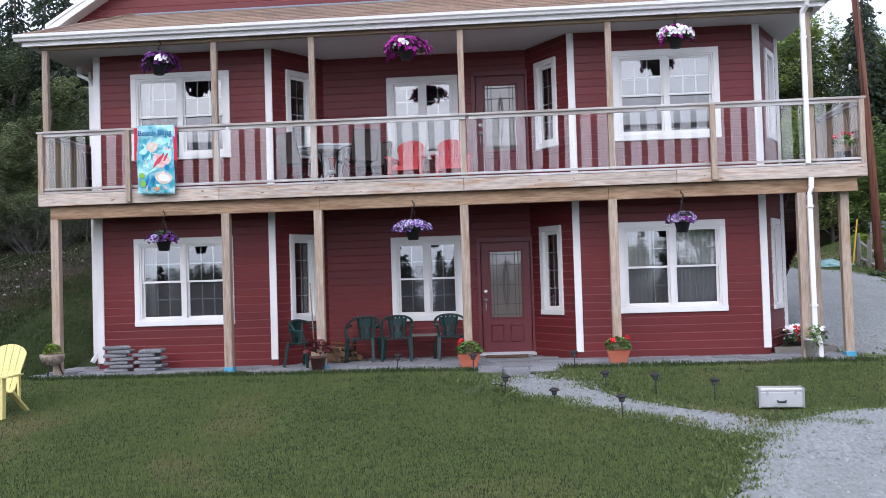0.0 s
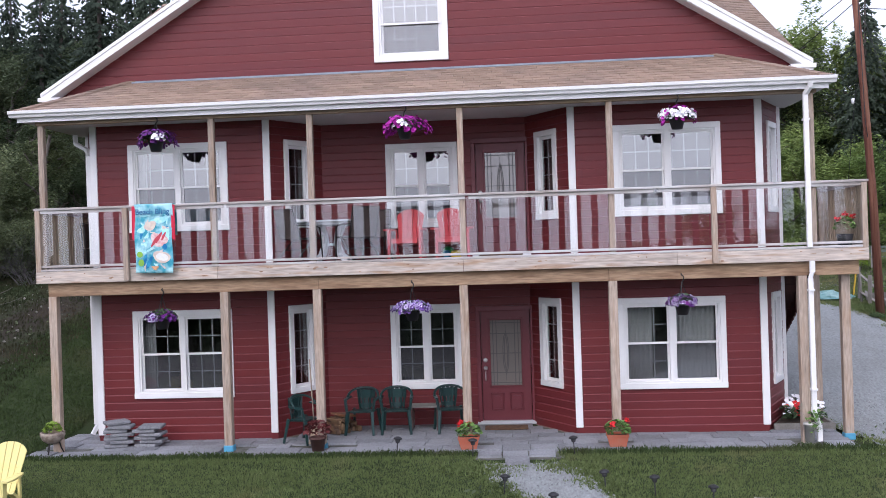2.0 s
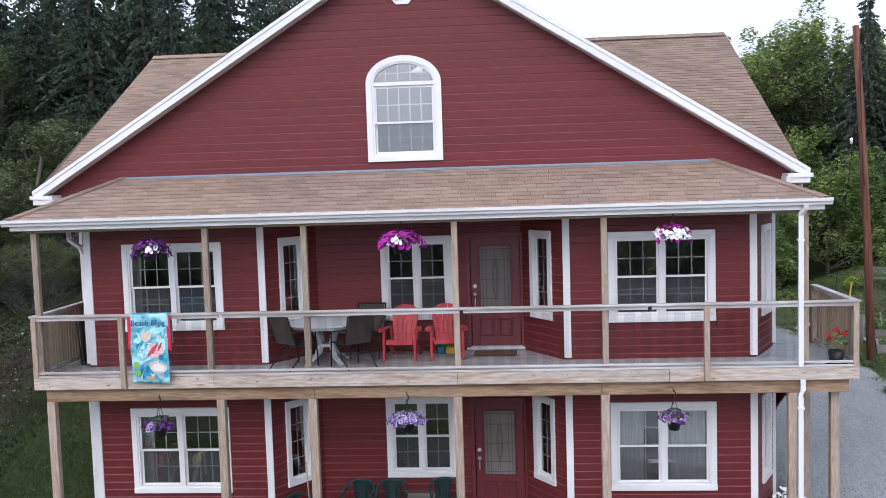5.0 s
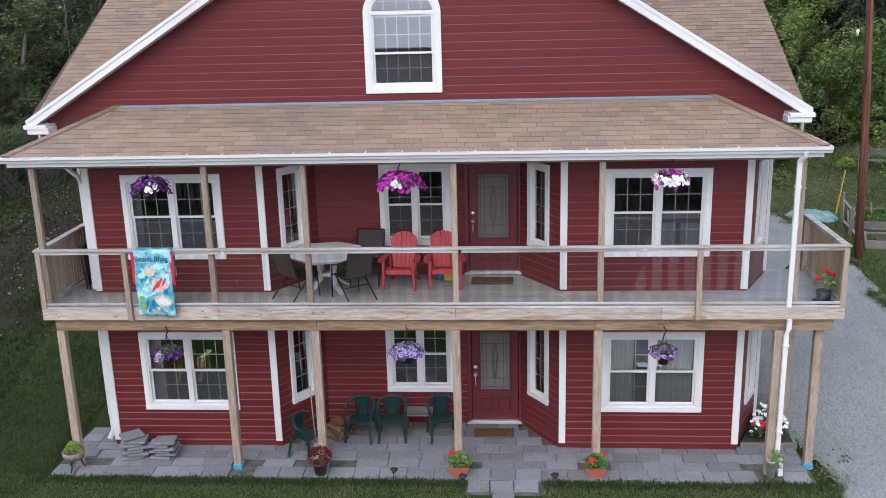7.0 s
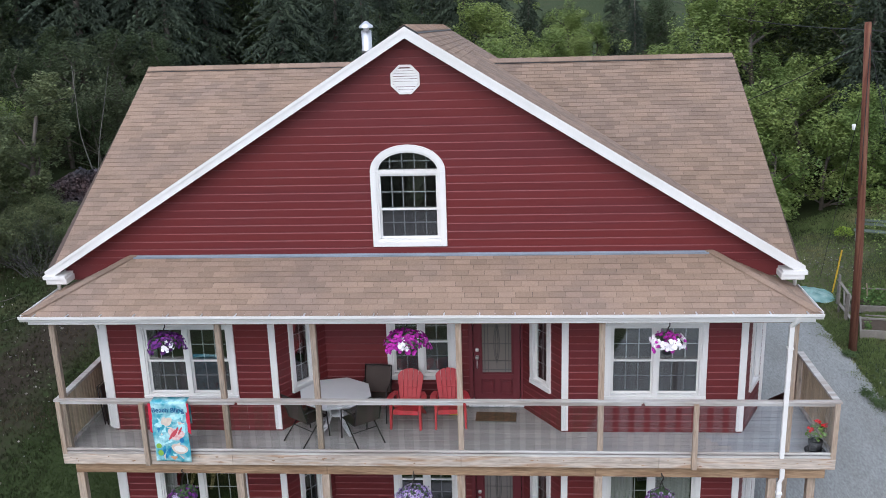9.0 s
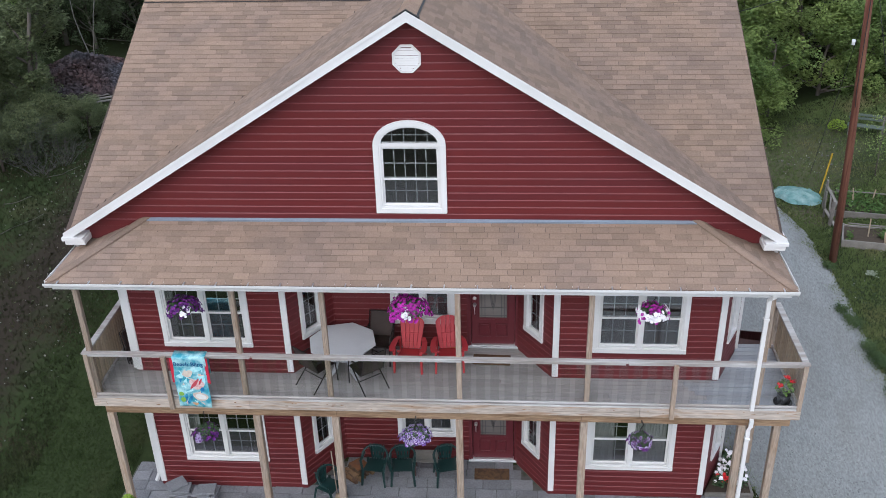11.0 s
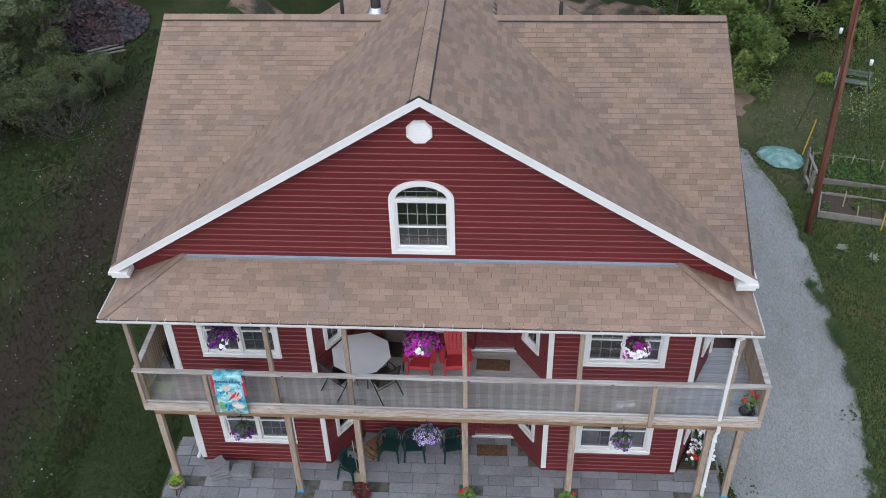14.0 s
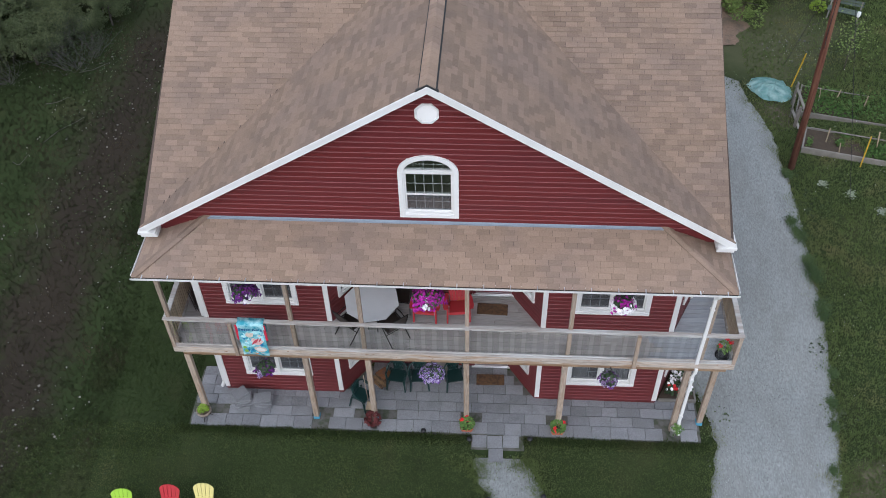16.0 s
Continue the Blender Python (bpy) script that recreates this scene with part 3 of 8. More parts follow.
BAY = 3.28
BAY_L = ((-5.93, 0.0), (-2.65, 0.0))
BAY_R = ((2.65, 0.0), (5.93, 0.0))
IN_L = ((-2.65, 0.0), (-1.93, 1.05))
IN_R = ((1.93, 1.05), (2.65, 0.0))
BACK = ((-1.93, 1.05), (1.93, 1.05))
OUT_R = ((5.93, 0.0), (6.52, 1.15))
OUT_L = ((-6.52, 1.15), (-5.93, 0.0))
ZL, ZU = 0.68, 3.68
cl, cr = -4.335 + 5.93, 4.335 - 2.65
wall_bl, m_bl = wall("wall_bay_west", *BAY_L, [hole(cl, WIN_W, ZL, WIN_H), hole(cl, WIN_W, ZU, WIN_H)], "dark red horizontal lap siding of a projecting bay")
wall_br, m_br = wall("wall_bay_east", *BAY_R, [hole(cr, WIN_W, ZL, WIN_H), hole(cr, WIN_W, ZU, WIN_H)], "dark red horizontal lap siding of a projecting bay")
ANG = math.hypot(0.72, 1.05)
AW, AH = 0.64, 1.6
wall_il, m_il = wall("wall_angled_west", *IN_L, [hole(ANG / 2, AW, 0.67, AH), hole(ANG / 2, AW, 3.69, AH)], "angled red siding wall beside the entrance recess")
wall_ir, m_ir = wall("wall_angled_east", *IN_R, [hole(ANG / 2, AW, 0.67, AH), hole(ANG / 2, AW, 3.69, AH)], "angled red siding wall beside the entrance recess")
CW, CH = 1.35, 1.58
cc, dc = -0.03 + 1.93, 1.44 + 1.93
DOOR_HOLE = 0.98
wall_b, m_b = wall("wall_recess", *BACK, [hole(cc, CW, 0.60, CH), hole(cc, CW, 3.63, CH), (dc - DOOR_HOLE / 2, dc + DOOR_HOLE / 2, -0.06, 2.02), (dc - DOOR_HOLE / 2, dc + DOOR_HOLE / 2, UP + 0.04, UP + 2.12)], "recessed red siding wall with the entrance doors")
OUTL = math.hypot(0.59, 1.15)
wall_or, m_or = wall("wall_corner_east", *OUT_R, [hole(OUTL / 2 + 0.05, AW, 0.67, AH), hole(OUTL / 2 + 0.05, AW, 3.69, AH)], "angled red siding wall at the house corner")
wall_ol, m_ol = wall("wall_corner_west", *OUT_L, [], "angled red siding wall at the house corner")
wall("wall_east", (6.52, 1.15), (6.52, 9.55), [], "red side wall of the house", boards=False)
wall("wall_west", (-6.52, 9.55), (-6.52, 1.15), [], "red side wall of the house", boards=False)
wall("wall_north", (6.52, 9.55), (-6.52, 9.55), [], "red rear wall of the house", boards=False)

# inside: floors, ceilings, partitions
bm = B()
box(bm, -6.4, 6.4, 1.25, 9.4, -0.05, 0.02)
for s in (-1, 1):
    box(bm, min(s * 2.6, s * 5.85), max(s * 2.6, s * 5.85), 0.16, 1.25, -0.05, 0.02)
tagged(part("floor_lower", bm, M_DARKROOM), "dark wooden floor inside the house", "floor", kind="structure")
bm = B()
box(bm, -6.4, 6.4, 1.25, 9.4, 2.72, 3.02)
for s in (-1, 1):
    box(bm, min(s * 2.6, s * 5.85), max(s * 2.6, s * 5.85), 0.16, 1.25, 2.72, 3.02)
tagged(part("floor_upper", bm, M_DARKROOM), "dark wooden floor inside the house", "floor", kind="structure")
bm = B()
box(bm, -6.4, 6.4, 4.6, 4.7, 0, 5.7)
for x in (-2.35, 2.35):
    box(bm, x - 0.05, x + 0.05, 1.22, 4.6, 0, 5.7)
tagged(part("wall_inside", bm, M_INSIDE), "beige painted partition walls inside", "wall", kind="structure")
bm = B()
box(bm, -6.4, 6.4, 0.35, 9.4, EAVE2 + 0.01, EAVE2 + 0.08)
tagged(part("ceiling_upper", bm, M_INSIDE), "plain painted ceiling inside", "ceiling", kind="structure")
bm = B()
box(bm, -2.5, 2.5, 0.7, 3.4, 6.3, 6.4)
box(bm, -2.5, 2.5, 3.3, 3.4, 6.4, 8.5)
tagged(part("wall_attic", bm, M_INSIDE), "plain attic floor and wall", "wall", kind="structure")

# concrete footing strip under the siding
bm = B()
for a, b in (BAY_L, IN_L, BACK, IN_R, BAY_R, OUT_R, OUT_L):
    m = wall_frame(a, b)
    L_ = math.hypot(b[0] - a[0], b[1] - a[1])
    box(bm, 0, L_, -0.006, 0.1, -0.3, -0.075, m)
tagged(part("footing", bm, mat("footing_concrete", (0.24, 0.18, 0.15), 0.9, var=0.2)), "low stained concrete footing under the siding", "footing", kind="structure")


def corner_trim(x0, x1, y0, y1, za, zb):
    bm = B()
    box(bm, x0, x1, y0, y1, za, zb)
    bevel(bm, 0.006)
    tagged(part("trim", bm, M_CASING), "white vertical corner board on the red siding", "trim", kind="structure")


for za, zb in ((0.03, 2.84), (3.07, EAVE2 - 0.02)):
    for xa, xb in ((-5.955, -5.83), (-2.765, -2.64), (2.64, 2.765), (5.83, 5.955)):
        corner_trim(xa, xb, -0.04, 0.10, za, zb)
    corner_trim(6.44, 6.56, 1.08, 1.2, za, zb)
    corner_trim(-6.56, -6.44, 1.08, 1.2, za, zb)

# ---- windows ----


def sash(parent, x0, x1, z0, z1, y, cols, rows, screen, rim=0.035, grid=True):
    bm = B()
    box(bm, x0, x1, y - 0.018, y + 0.018, z0, z0 + rim)
    box(bm, x0, x1, y - 0.018, y + 0.018, z1 - rim, z1)
    box(bm, x0, x0 + rim, y - 0.0175, y + 0.0175, z0 + rim, z1 - rim)
    box(bm, x1 - rim, x1, y - 0.0175, y + 0.0175, z0 + rim, z1 - rim)
    sh = part("sash", bm, M_WHITE, parent)
    a, b, c, d = x0 + rim, x1 - rim, z0 + rim, z1 - rim
    bm = B()
    box(bm, a, b, y - 0.003, y + 0.003, c, d)
    p = part("pane", bm, M_SCREEN if screen else M_GLASS, sh)
    p.visible_shadow = False
    if grid:
        bm = B()
        t = 0.0095
        for i in range(1, cols):
            x = a + (b - a) * i / cols
            box(bm, x - t, x + t, y + 0.006, y + 0.014, c, d)
        for j in range(1, rows):
            z = c + (d - c) * j / rows
            box(bm, a, b, y + 0.006, y + 0.0135, z - t, z + t)
        part("muntin", bm, M_GRID, sh)
    return sh


NWIN = [0]


def window(m, cu, z0, w, h, units, label, lower_grid=True):
    """A window in a wall of frame m: white casing boards, a frame and one or two pairs of sashes."""
    NWIN[0] += 1
    at = m @ Matrix.Translation((cu, 0, z0))
    t = thing(f"window_{NWIN[0]}", label, "window", at, "windows of the house", "structure")
    c = 0.1
    for nm, x0, x1, za, zb in (("sill", -w / 2 - 0.004, w / 2 + 0.004, 0, c), ("casing", -w / 2, w / 2, h - c, h), ("casing", -w / 2, -w / 2 + c, c, h - c), ("casing", w / 2 - c, w / 2, c, h - c)):
        bm = B()
        box(bm, x0, x1, -0.05 if nm == "casing" else -0.056, 0.03, za, zb)
        bevel(bm, 0.005)
        part(nm, bm, M_CASING, t)
    iw, z1 = w / 2 - c, h - c
    bm = B()
    for x0, x1 in ((-iw, -iw + 0.03), (iw - 0.03, iw)):
        box(bm, x0, x1, -0.03, 0.12, c, z1)
    box(bm, -iw + 0.03, iw - 0.03, -0.03, 0.12, c, c + 0.03)
    box(bm, -iw + 0.03, iw - 0.03, -0.03, 0.12, z1 - 0.03, z1)
    if units == 2:
        box(bm, -0.045, 0.045, -0.03, 0.12, c + 0.03, z1 - 0.03)
    part("window_frame", bm, M_WHITE, t)
    lo, hi = c + 0.03, z1 - 0.03
    mid = (lo + hi) / 2
    spans = [(-iw + 0.03, iw - 0.03)] if units == 1 else [(-iw + 0.03, -0.045), (0.045, iw - 0.03)]
    for x0, x1 in spans:
        cols = 3 if x1 - x0 > 0.5 else 2
        sash(t, x0, x1, mid - 0.018, hi, 0.02, cols, 2, False)
        sash(t, x0, x1, lo, mid + 0.018, 0.058, cols, 2, True, grid=lower_grid)
    return t


def narrow_window(m, cu, z0, w, h, label):
    NWIN[0] += 1
    t = thing(f"window_{NWIN[0]}", label, "window", m @ Matrix.Translation((cu, 0, z0)), "windows of the house", "structure")
    c = 0.1
    for nm, x0, x1, za, zb in (("sill", -w / 2 - 0.004, w / 2 + 0.004, 0, c), ("casing", -w / 2, w / 2, h - c, h), ("casing", -w / 2, -w / 2 + c, c, h - c), ("casing", w / 2 - c, w / 2, c, h - c)):
        bm = B()
        box(bm, x0, x1, -0.05 if nm == "casing" else -0.056, 0.03, za, zb)
        bevel(bm, 0.005)
        part(nm, bm, M_CASING, t)
    sash(t, -w / 2 + c, w / 2 - c, c, h - c, 0.03, 2, 4, False, rim=0.055)
    return t


TW = "white vinyl twin double-hung window with grilles, wide white casing"
window(m_bl, cl, ZL, WIN_W, WIN_H, 2, TW + ", ground floor")
window(m_bl, cl, ZU, WIN_W, WIN_H, 2, TW + ", balcony floor")
window(m_br, cr, ZL, WIN_W, WIN_H, 2, TW + ", sheer curtains behind")
window(m_br, cr, ZU, WIN_W, WIN_H, 2, TW + ", balcony floor")
window(m_b, cc, 0.60, CW, CH, 2, TW + ", beside the entrance door")
window(m_b, cc, 3.63, CW, CH, 2, TW + ", beside the balcony door")
for m_, L_ in ((m_il, ANG), (m_ir, ANG), (m_or, OUTL + 0.1)):
    narrow_window(m_, L_ / 2, 0.67, AW, AH, "tall narrow white casement window with grilles")
    narrow_window(m_, L_ / 2, 3.69, AW, AH, "tall narrow white casement window with grilles")

# ---- doors ----


def door(n, z):
    t = thing(f"door_{n}", "closed dark red door with a leaded oval-pattern glass", "door", m_b @ Matrix.Translation((dc, 0, z)), "entrance doors", "structure")
    w, h = 0.91, 2.05
    bm = B()
    for s in (-1, 1):
        box(bm, min(s * 0.465, s * 0.545), max(s * 0.465, s * 0.545), -0.045, 0.1, 0.03, 2.1)
    box(bm, -0.545, 0.545, -0.05, 0.1, 2.1, 2.19)
    bevel(bm, 0.006)
    part("door_frame", bm, M_DOOR, t)
    # slab with an opening for the glass
    gx0, gx1, gz0, gz1 = -0.285, 0.285, 0.70, 1.92
    bm = B()
    for x0, x1, za, zb in ((-w / 2, gx0, 0.05, 2.09), (gx1, w / 2, 0.05, 2.09), (gx0, gx1, 0.05, gz0), (gx0, gx1, gz1, 2.09)):
        box(bm, x0, x1, 0.02, 0.065, za, zb)
    slab_ = part("slab", bm, M_DOOR, t)
    bm = B()
    for x0, x1, za, zb in ((gx0 - 0.04, gx0, gz0 - 0.04, gz1 + 0.04), (gx1, gx1 + 0.04, gz0 - 0.04, gz1 + 0.04), (gx0, gx1, gz0 - 0.04, gz0), (gx0, gx1, gz1, gz1 + 0.04)):
        box(bm, x0, x1, 0.004, 0.03, za, zb)
    bevel(bm, 0.006)
    part("glass_surround", bm, M_DOOR, slab_)
    for s in (-1, 1):
        cx = s * 0.18
        bm = B()
        for xa, xb, za, zb in ((-0.13, -0.1, 0.235, 0.565), (0.1, 0.13, 0.235, 0.565), (-0.1, 0.1, 0.235, 0.265), (-0.1, 0.1, 0.535, 0.565)):
            box(bm, cx + xa, cx + xb, 0.0, 0.03, za, zb)
        bevel(bm, 0.01)
        box(bm, cx - 0.07, cx + 0.07, 0.004, 0.025, 0.295, 0.505)
        part("raised_panel", bm, M_DOOR, slab_)
    bm = B()
    box(bm, gx0, gx1, 0.036, 0.044, gz0, gz1)
    g = part("pane", bm, pane_mat("frosted_door_glass", (0.40, 0.41, 0.39), 2.8, 0.45, (0.34, 0.30, 0.275)), t, "frosted leaded glass")
    bm = B()
    for x in (gx0 + 0.05, gx1 - 0.05, gx0 + 0.115, gx1 - 0.115):
        box(bm, x - 0.008, x + 0.008, 0.03, 0.036, gz0, gz1)
    for z_ in (gz0 + 0.05, gz1 - 0.05, gz0 + 0.24, gz0 + 0.60, gz1 - 0.25):
        box(bm, gx0, gx1, 0.0305, 0.0355, z_ - 0.008, z_ + 0.008)
    zc = (gz0 + gz1) / 2
    for z_ in (gz0 + 0.24, gz1 - 0.25):
        for ux, uz in ((1, 0), (-1, 0), (0, 1), (0, -1)):
            bar(bm, (ux * 0.012, 0.032, z_ + uz * 0.016), (ux * 0.055, 0.032, z_ + uz * 0.075), 0.026, 0.006, taper=0.1, turn=(abs(uz), 0, abs(ux)))
    for s in (-1, 1):
        for k, (aa, bb) in enumerate(((0.055, 0.36), (0.028, 0.30))):
            pts = [(s * aa * math.cos(t_), 0.033, zc + bb * math.sin(t_)) for t_ in [math.pi * (i / 10 - 0.5) for i in range(11)]]
            for a, b in zip(pts[:-1], pts[1:]):
                bar(bm, a, b, 0.016)
    bar(bm, (0, 0.033, gz0 + 0.09), (0, 0.033, zc - 0.36), 0.01)
    bar(bm, (0, 0.033, zc + 0.36), (0, 0.033, gz1 - 0.09), 0.01)
    part("came", bm, M_LEAD, t, "dark lead cames")
    bm = B()
    lathe(bm, [(0.0, 0), (0.04, 0), (0.042, 0.016), (0.028, 0.028), (0.0, 0.03)], 14)
    hx = -0.385
    part("deadbolt", bm, M_CHROME, slab_, "round nickel deadbolt", pose(hx, 0.02, 1.18, 90))
    bm = B()
    lathe(bm, [(0.0, 0), (0.038, 0), (0.038, 0.01), (0.016, 0.016), (0.016, 0.04), (0.036, 0.052), (0.036, 0.07), (0.0, 0.082)], 14)
    part("door_knob", bm, M_CHROME, slab_, "round nickel knob", pose(hx, 0.02, 1.03, 90))
    bm = B()
    tube(bm, [(hx, 0.0, 0.97), (hx, -0.04, 0.95), (hx, -0.045, 0.84), (hx, 0.0, 0.80)], 0.011, 8)
    lathe(bm, [(0.0, 0), (0.02, 0), (0.02, 0.008), (0.0, 0.01)], 10)
    part("pull_handle", bm, M_CHROME, slab_, "nickel pull handle")
    bm = B()
    box(bm, -0.56, 0.56, -0.08, 0.08, -0.01, 0.03)
    box(bm, -0.5, 0.5, -0.05, 0.08, 0.03, 0.05)
    bevel(bm, 0.005)
    part("threshold", bm, M_ALU, t, "pale metal threshold")


door(1, -0.07)
door(2, UP + 0.03)
for i, z in enumerate((-0.068, UP + 0.035)):
    bm = B()
    box(bm, -0.39, 0.39, -0.18, 0.18, 0, 0.022)
    bevel(bm, 0.008)
    tagged(part("doormat", bm, M_COIR, m=pose(1.42, 0.55 if i == 0 else 0.52, z, 0, 0, 1 - 3 * i)), "brown coir doormat in front of a red door", "doormat", "doormats")

# curtains and room things seen through the panes


def curtain(x0, x1, y, z0, z1, label, waves=9, depth=0.03):
    n = waves * 6
    vs = []
    for j, z in enumerate((z0, (z0 + z1) / 2, z1)):
        for i in range(n + 1):
            t = i / n
            vs.append((x0 + (x1 - x0) * t + 0.01 * math.sin(5 * t + j), y + depth * math.sin(2 * math.pi * waves * t + 0.4 * j), z))
    fs = [(j * (n + 1) + i, j * (n + 1) + i + 1, (j + 1) * (n + 1) + i + 1, (j + 1) * (n + 1) + i) for j in range(2) for i in range(n)]
    me = raw_mesh("curtain", vs, fs, M_CURTAIN)
    for p in me.polygons:
        p.use_smooth = True
    ob = part("curtain", me, M_CURTAIN)
    md = ob.modifiers.new("cloth", "SOLIDIFY")
    md.thickness = 0.004
    tagged(ob, label, "curtain")


for x0, x1 in ((3.5, 4.02), (4.44, 5.1)):
    curtain(x0, x1, 0.17, 0.55, 2.3, "white sheer curtain hanging behind the window")
curtain(-5.2, -4.95, 0.26, 0.55, 2.3, "pale curtain drawn aside behind the window", 5)
curtain(-5.2, -5.02, 0.26, 3.6, 5.3, "pale curtain drawn aside behind the window", 4)

# ---- roofs ----
PEAK, RAKE_X, RAKE_Z = 10.48, 6.84, 6.25
GS = (PEAK - RAKE_Z) / RAKE_X
RIDGE_Y, RIDGE_Z, SIDE_X, REAR_Y = 5.89, 9.36, 6.72, 9.7
FALL = 0.055  # the gable roof falls a little towards the rear
MS = (RIDGE_Z - RAKE_Z) / (RIDGE_Y - 0.03)
EXPO, TAB = 0.137, 0.288
COUNT = [0]


def tab_verts(o, u, v, nrm, a0, a1, b0, b1, v0, v1, lift=0.013, low=0.003):
    lo = [o + u * a0 + v * v0, o + u * a1 + v * v0]
    hi = [o + u * b1 + v * v1, o + u * b0 + v * v1]
    return [lo[0] + nrm * lift, lo[1] + nrm * lift, hi[0] + nrm * low, hi[1] + nrm * low, lo[0] - nrm * 0.004, lo[1] - nrm * 0.004]


TAB_FACES = [(0, 1, 2, 3), (0, 4, 5, 1), (0, 3, 4), (1, 5, 2)]


def shingles(name, o, u, v, length, extent, roof, single_rows=0, label=""):
    """Courses of tabs on the plane through o, along u (level) and v (upslope). extent(v) gives where a course begins and ends.
    The lowest single_rows courses are pieces of their own, the rest one mesh."""
    o, u, v = Vector(o), Vector(u).normalized(), Vector(v).normalized()
    nrm = u.cross(v).normalized()
    if nrm.z < 0:
        nrm = -nrm
    vs, fs = [], []
    rows = int(length / EXPO) + 1
    rng = random.Random(COUNT[0])
    COUNT[0] += 1
    unit = None
    frame_ = Matrix((( u.x, v.x, nrm.x, 0), (u.y, v.y, nrm.y, 0), (u.z, v.z, nrm.z, 0), (0, 0, 0, 1)))
    for r in range(rows):
        v0, v1 = r * EXPO, min((r + 1.12) * EXPO, length + 0.01)
        if v1 - v0 < 0.02:
            continue
        e0, e1 = extent(v0), extent(min(v1, length))
        if e0[1] - e0[0] < 0.03 and e1[1] - e1[0] < 0.03:
            continue
        start = math.floor(min(e0[0], e1[0]) / TAB) * TAB - TAB * (0.5 * (r % 2) + rng.uniform(-0.06, 0.06) + (0.25 if r % 5 == 3 else 0))
        end = max(e0[1], e1[1])
        x = start
        while x < end:
            w = TAB * rng.choice((1, 1, 1, 1, 0.98, 1.02))
            a, b = x + 0.003, x + w - 0.003
            x += w
            lo0, lo1 = max(a, e0[0]), min(b, e0[1])
            hi0, hi1 = max(a, e1[0]), min(b, e1[1])
            lo1, hi1 = max(lo0, lo1), max(hi0, hi1)
            if (lo1 - lo0) + (hi1 - hi0) < 0.02:
                continue
            lift = 0.010 + rng.uniform(0, 0.005)
            whole = lo0 == a and hi0 == a and lo1 == b and hi1 == b
            if r < single_rows and whole:
                if unit is None:
                    p = tab_verts(Vector(), Vector((1, 0, 0)), Vector((0, 1, 0)), Vector((0, 0, 1)), 0, 1, 0, 1, 0, EXPO * 1.12, 0.015)
                    unit = raw_mesh("shingle", p, TAB_FACES, M_SHINGLE)
                part("shingle", unit, M_SHINGLE, roof, m=Matrix.Translation(o + u * a + v * v0) @ frame_ @ Matrix.Diagonal((b - a, 1, lift / 0.015, 1)))
                continue
            k = len(vs)
            vs += tab_verts(o, u, v, nrm, lo0, lo1, hi0, hi1, v0, v1, lift)
            fs += [tuple(k + i for i in f) for f in TAB_FACES]
    part(name, raw_mesh(name, vs, fs, M_SHINGLE), M_SHINGLE, roof, kind="stuff")


# main roof with its broad front gable: decking first
VX = (PEAK - FALL * RIDGE_Y - RIDGE_Z) / GS
RZ = RIDGE_Z - MS * (REAR_Y - RIDGE_Y)
RX = (PEAK - FALL * REAR_Y - RZ) / GS
bm = B()
for s in (-1, 1):
    for f in ([(0, 0.0, PEAK), (s * RAKE_X, 0.0, RAKE_Z), (s * VX, RIDGE_Y, RIDGE_Z), (0, RIDGE_Y, PEAK - FALL * RIDGE_Y)],
              [(0, RIDGE_Y, PEAK - FALL * RIDGE_Y), (s * VX, RIDGE_Y, RIDGE_Z), (s * RX, REAR_Y, RZ), (0, REAR_Y, PEAK - FALL * REAR_Y)],
              [(s * RAKE_X, 0.0, RAKE_Z - 0.01), (s * SIDE_X, 0.06, RAKE_Z), (s * SIDE_X, RIDGE_Y, RIDGE_Z), (s * VX, RIDGE_Y, RIDGE_Z)],
              [(s * SIDE_X, RIDGE_Y, RIDGE_Z), (s * SIDE_X, REAR_Y, RZ), (s * RX, REAR_Y, RZ), (s * VX, RIDGE_Y, RIDGE_Z)]):
        q = f if s > 0 else f[::-1]
        slab(bm, [(x, y, z - 0.012) for x, y, z in q], 0.12)
bmesh.ops.recalc_face_normals(bm, faces=bm.faces[:])
roof_main = part("roof_main", bm, M_ROOFBASE)
tagged(roof_main, "brown asphalt-shingle main roof with a broad front gable", "roof", kind="structure")
gl = math.hypot(RAKE_X, PEAK - RAKE_Z)


# in the sloping plane of a gable side, v is the share of the way from the eave line to the ridge line
def gable_extent(v):
    k = v / gl
    z = RAKE_Z + k * (PEAK - RAKE_Z)  # height at the front
    y = (z - RAKE_Z + MS * 0.03) / (MS + FALL)
    return (0.0, REAR_Y) if y > RIDGE_Y else (0.0, y + 0.02)


def gable_rear(v):
    k = v / gl
    z = RAKE_Z + k * (PEAK - RAKE_Z)
    y = (RIDGE_Z + MS * RIDGE_Y - z) / (MS - FALL)
    if (z - RAKE_Z + MS * 0.03) / (MS + FALL) > RIDGE_Y:
        return (REAR_Y, REAR_Y)
    return (min(REAR_Y, y), REAR_Y)


for s in (-1, 1):
    for ext in (gable_extent, gable_rear):
        shingles("shingle_courses", (s * RAKE_X, 0.0, RAKE_Z), (0, 1, -FALL), (-s * RAKE_X, 0, PEAK - RAKE_Z), gl, ext, roof_main)
ml = math.hypot(RIDGE_Y - 0.03, RIDGE_Z - RAKE_Z)


def main_extent_r(v):
    z = RAKE_Z + v * (RIDGE_Z - RAKE_Z) / ml
    y = 0.03 + (z - RAKE_Z) / MS
    return (min(SIDE_X, (PEAK - FALL * y - z) / GS), SIDE_X + 0.02)


def main_extent_l(v):
    a, b = main_extent_r(v)
    return (-b, -a)


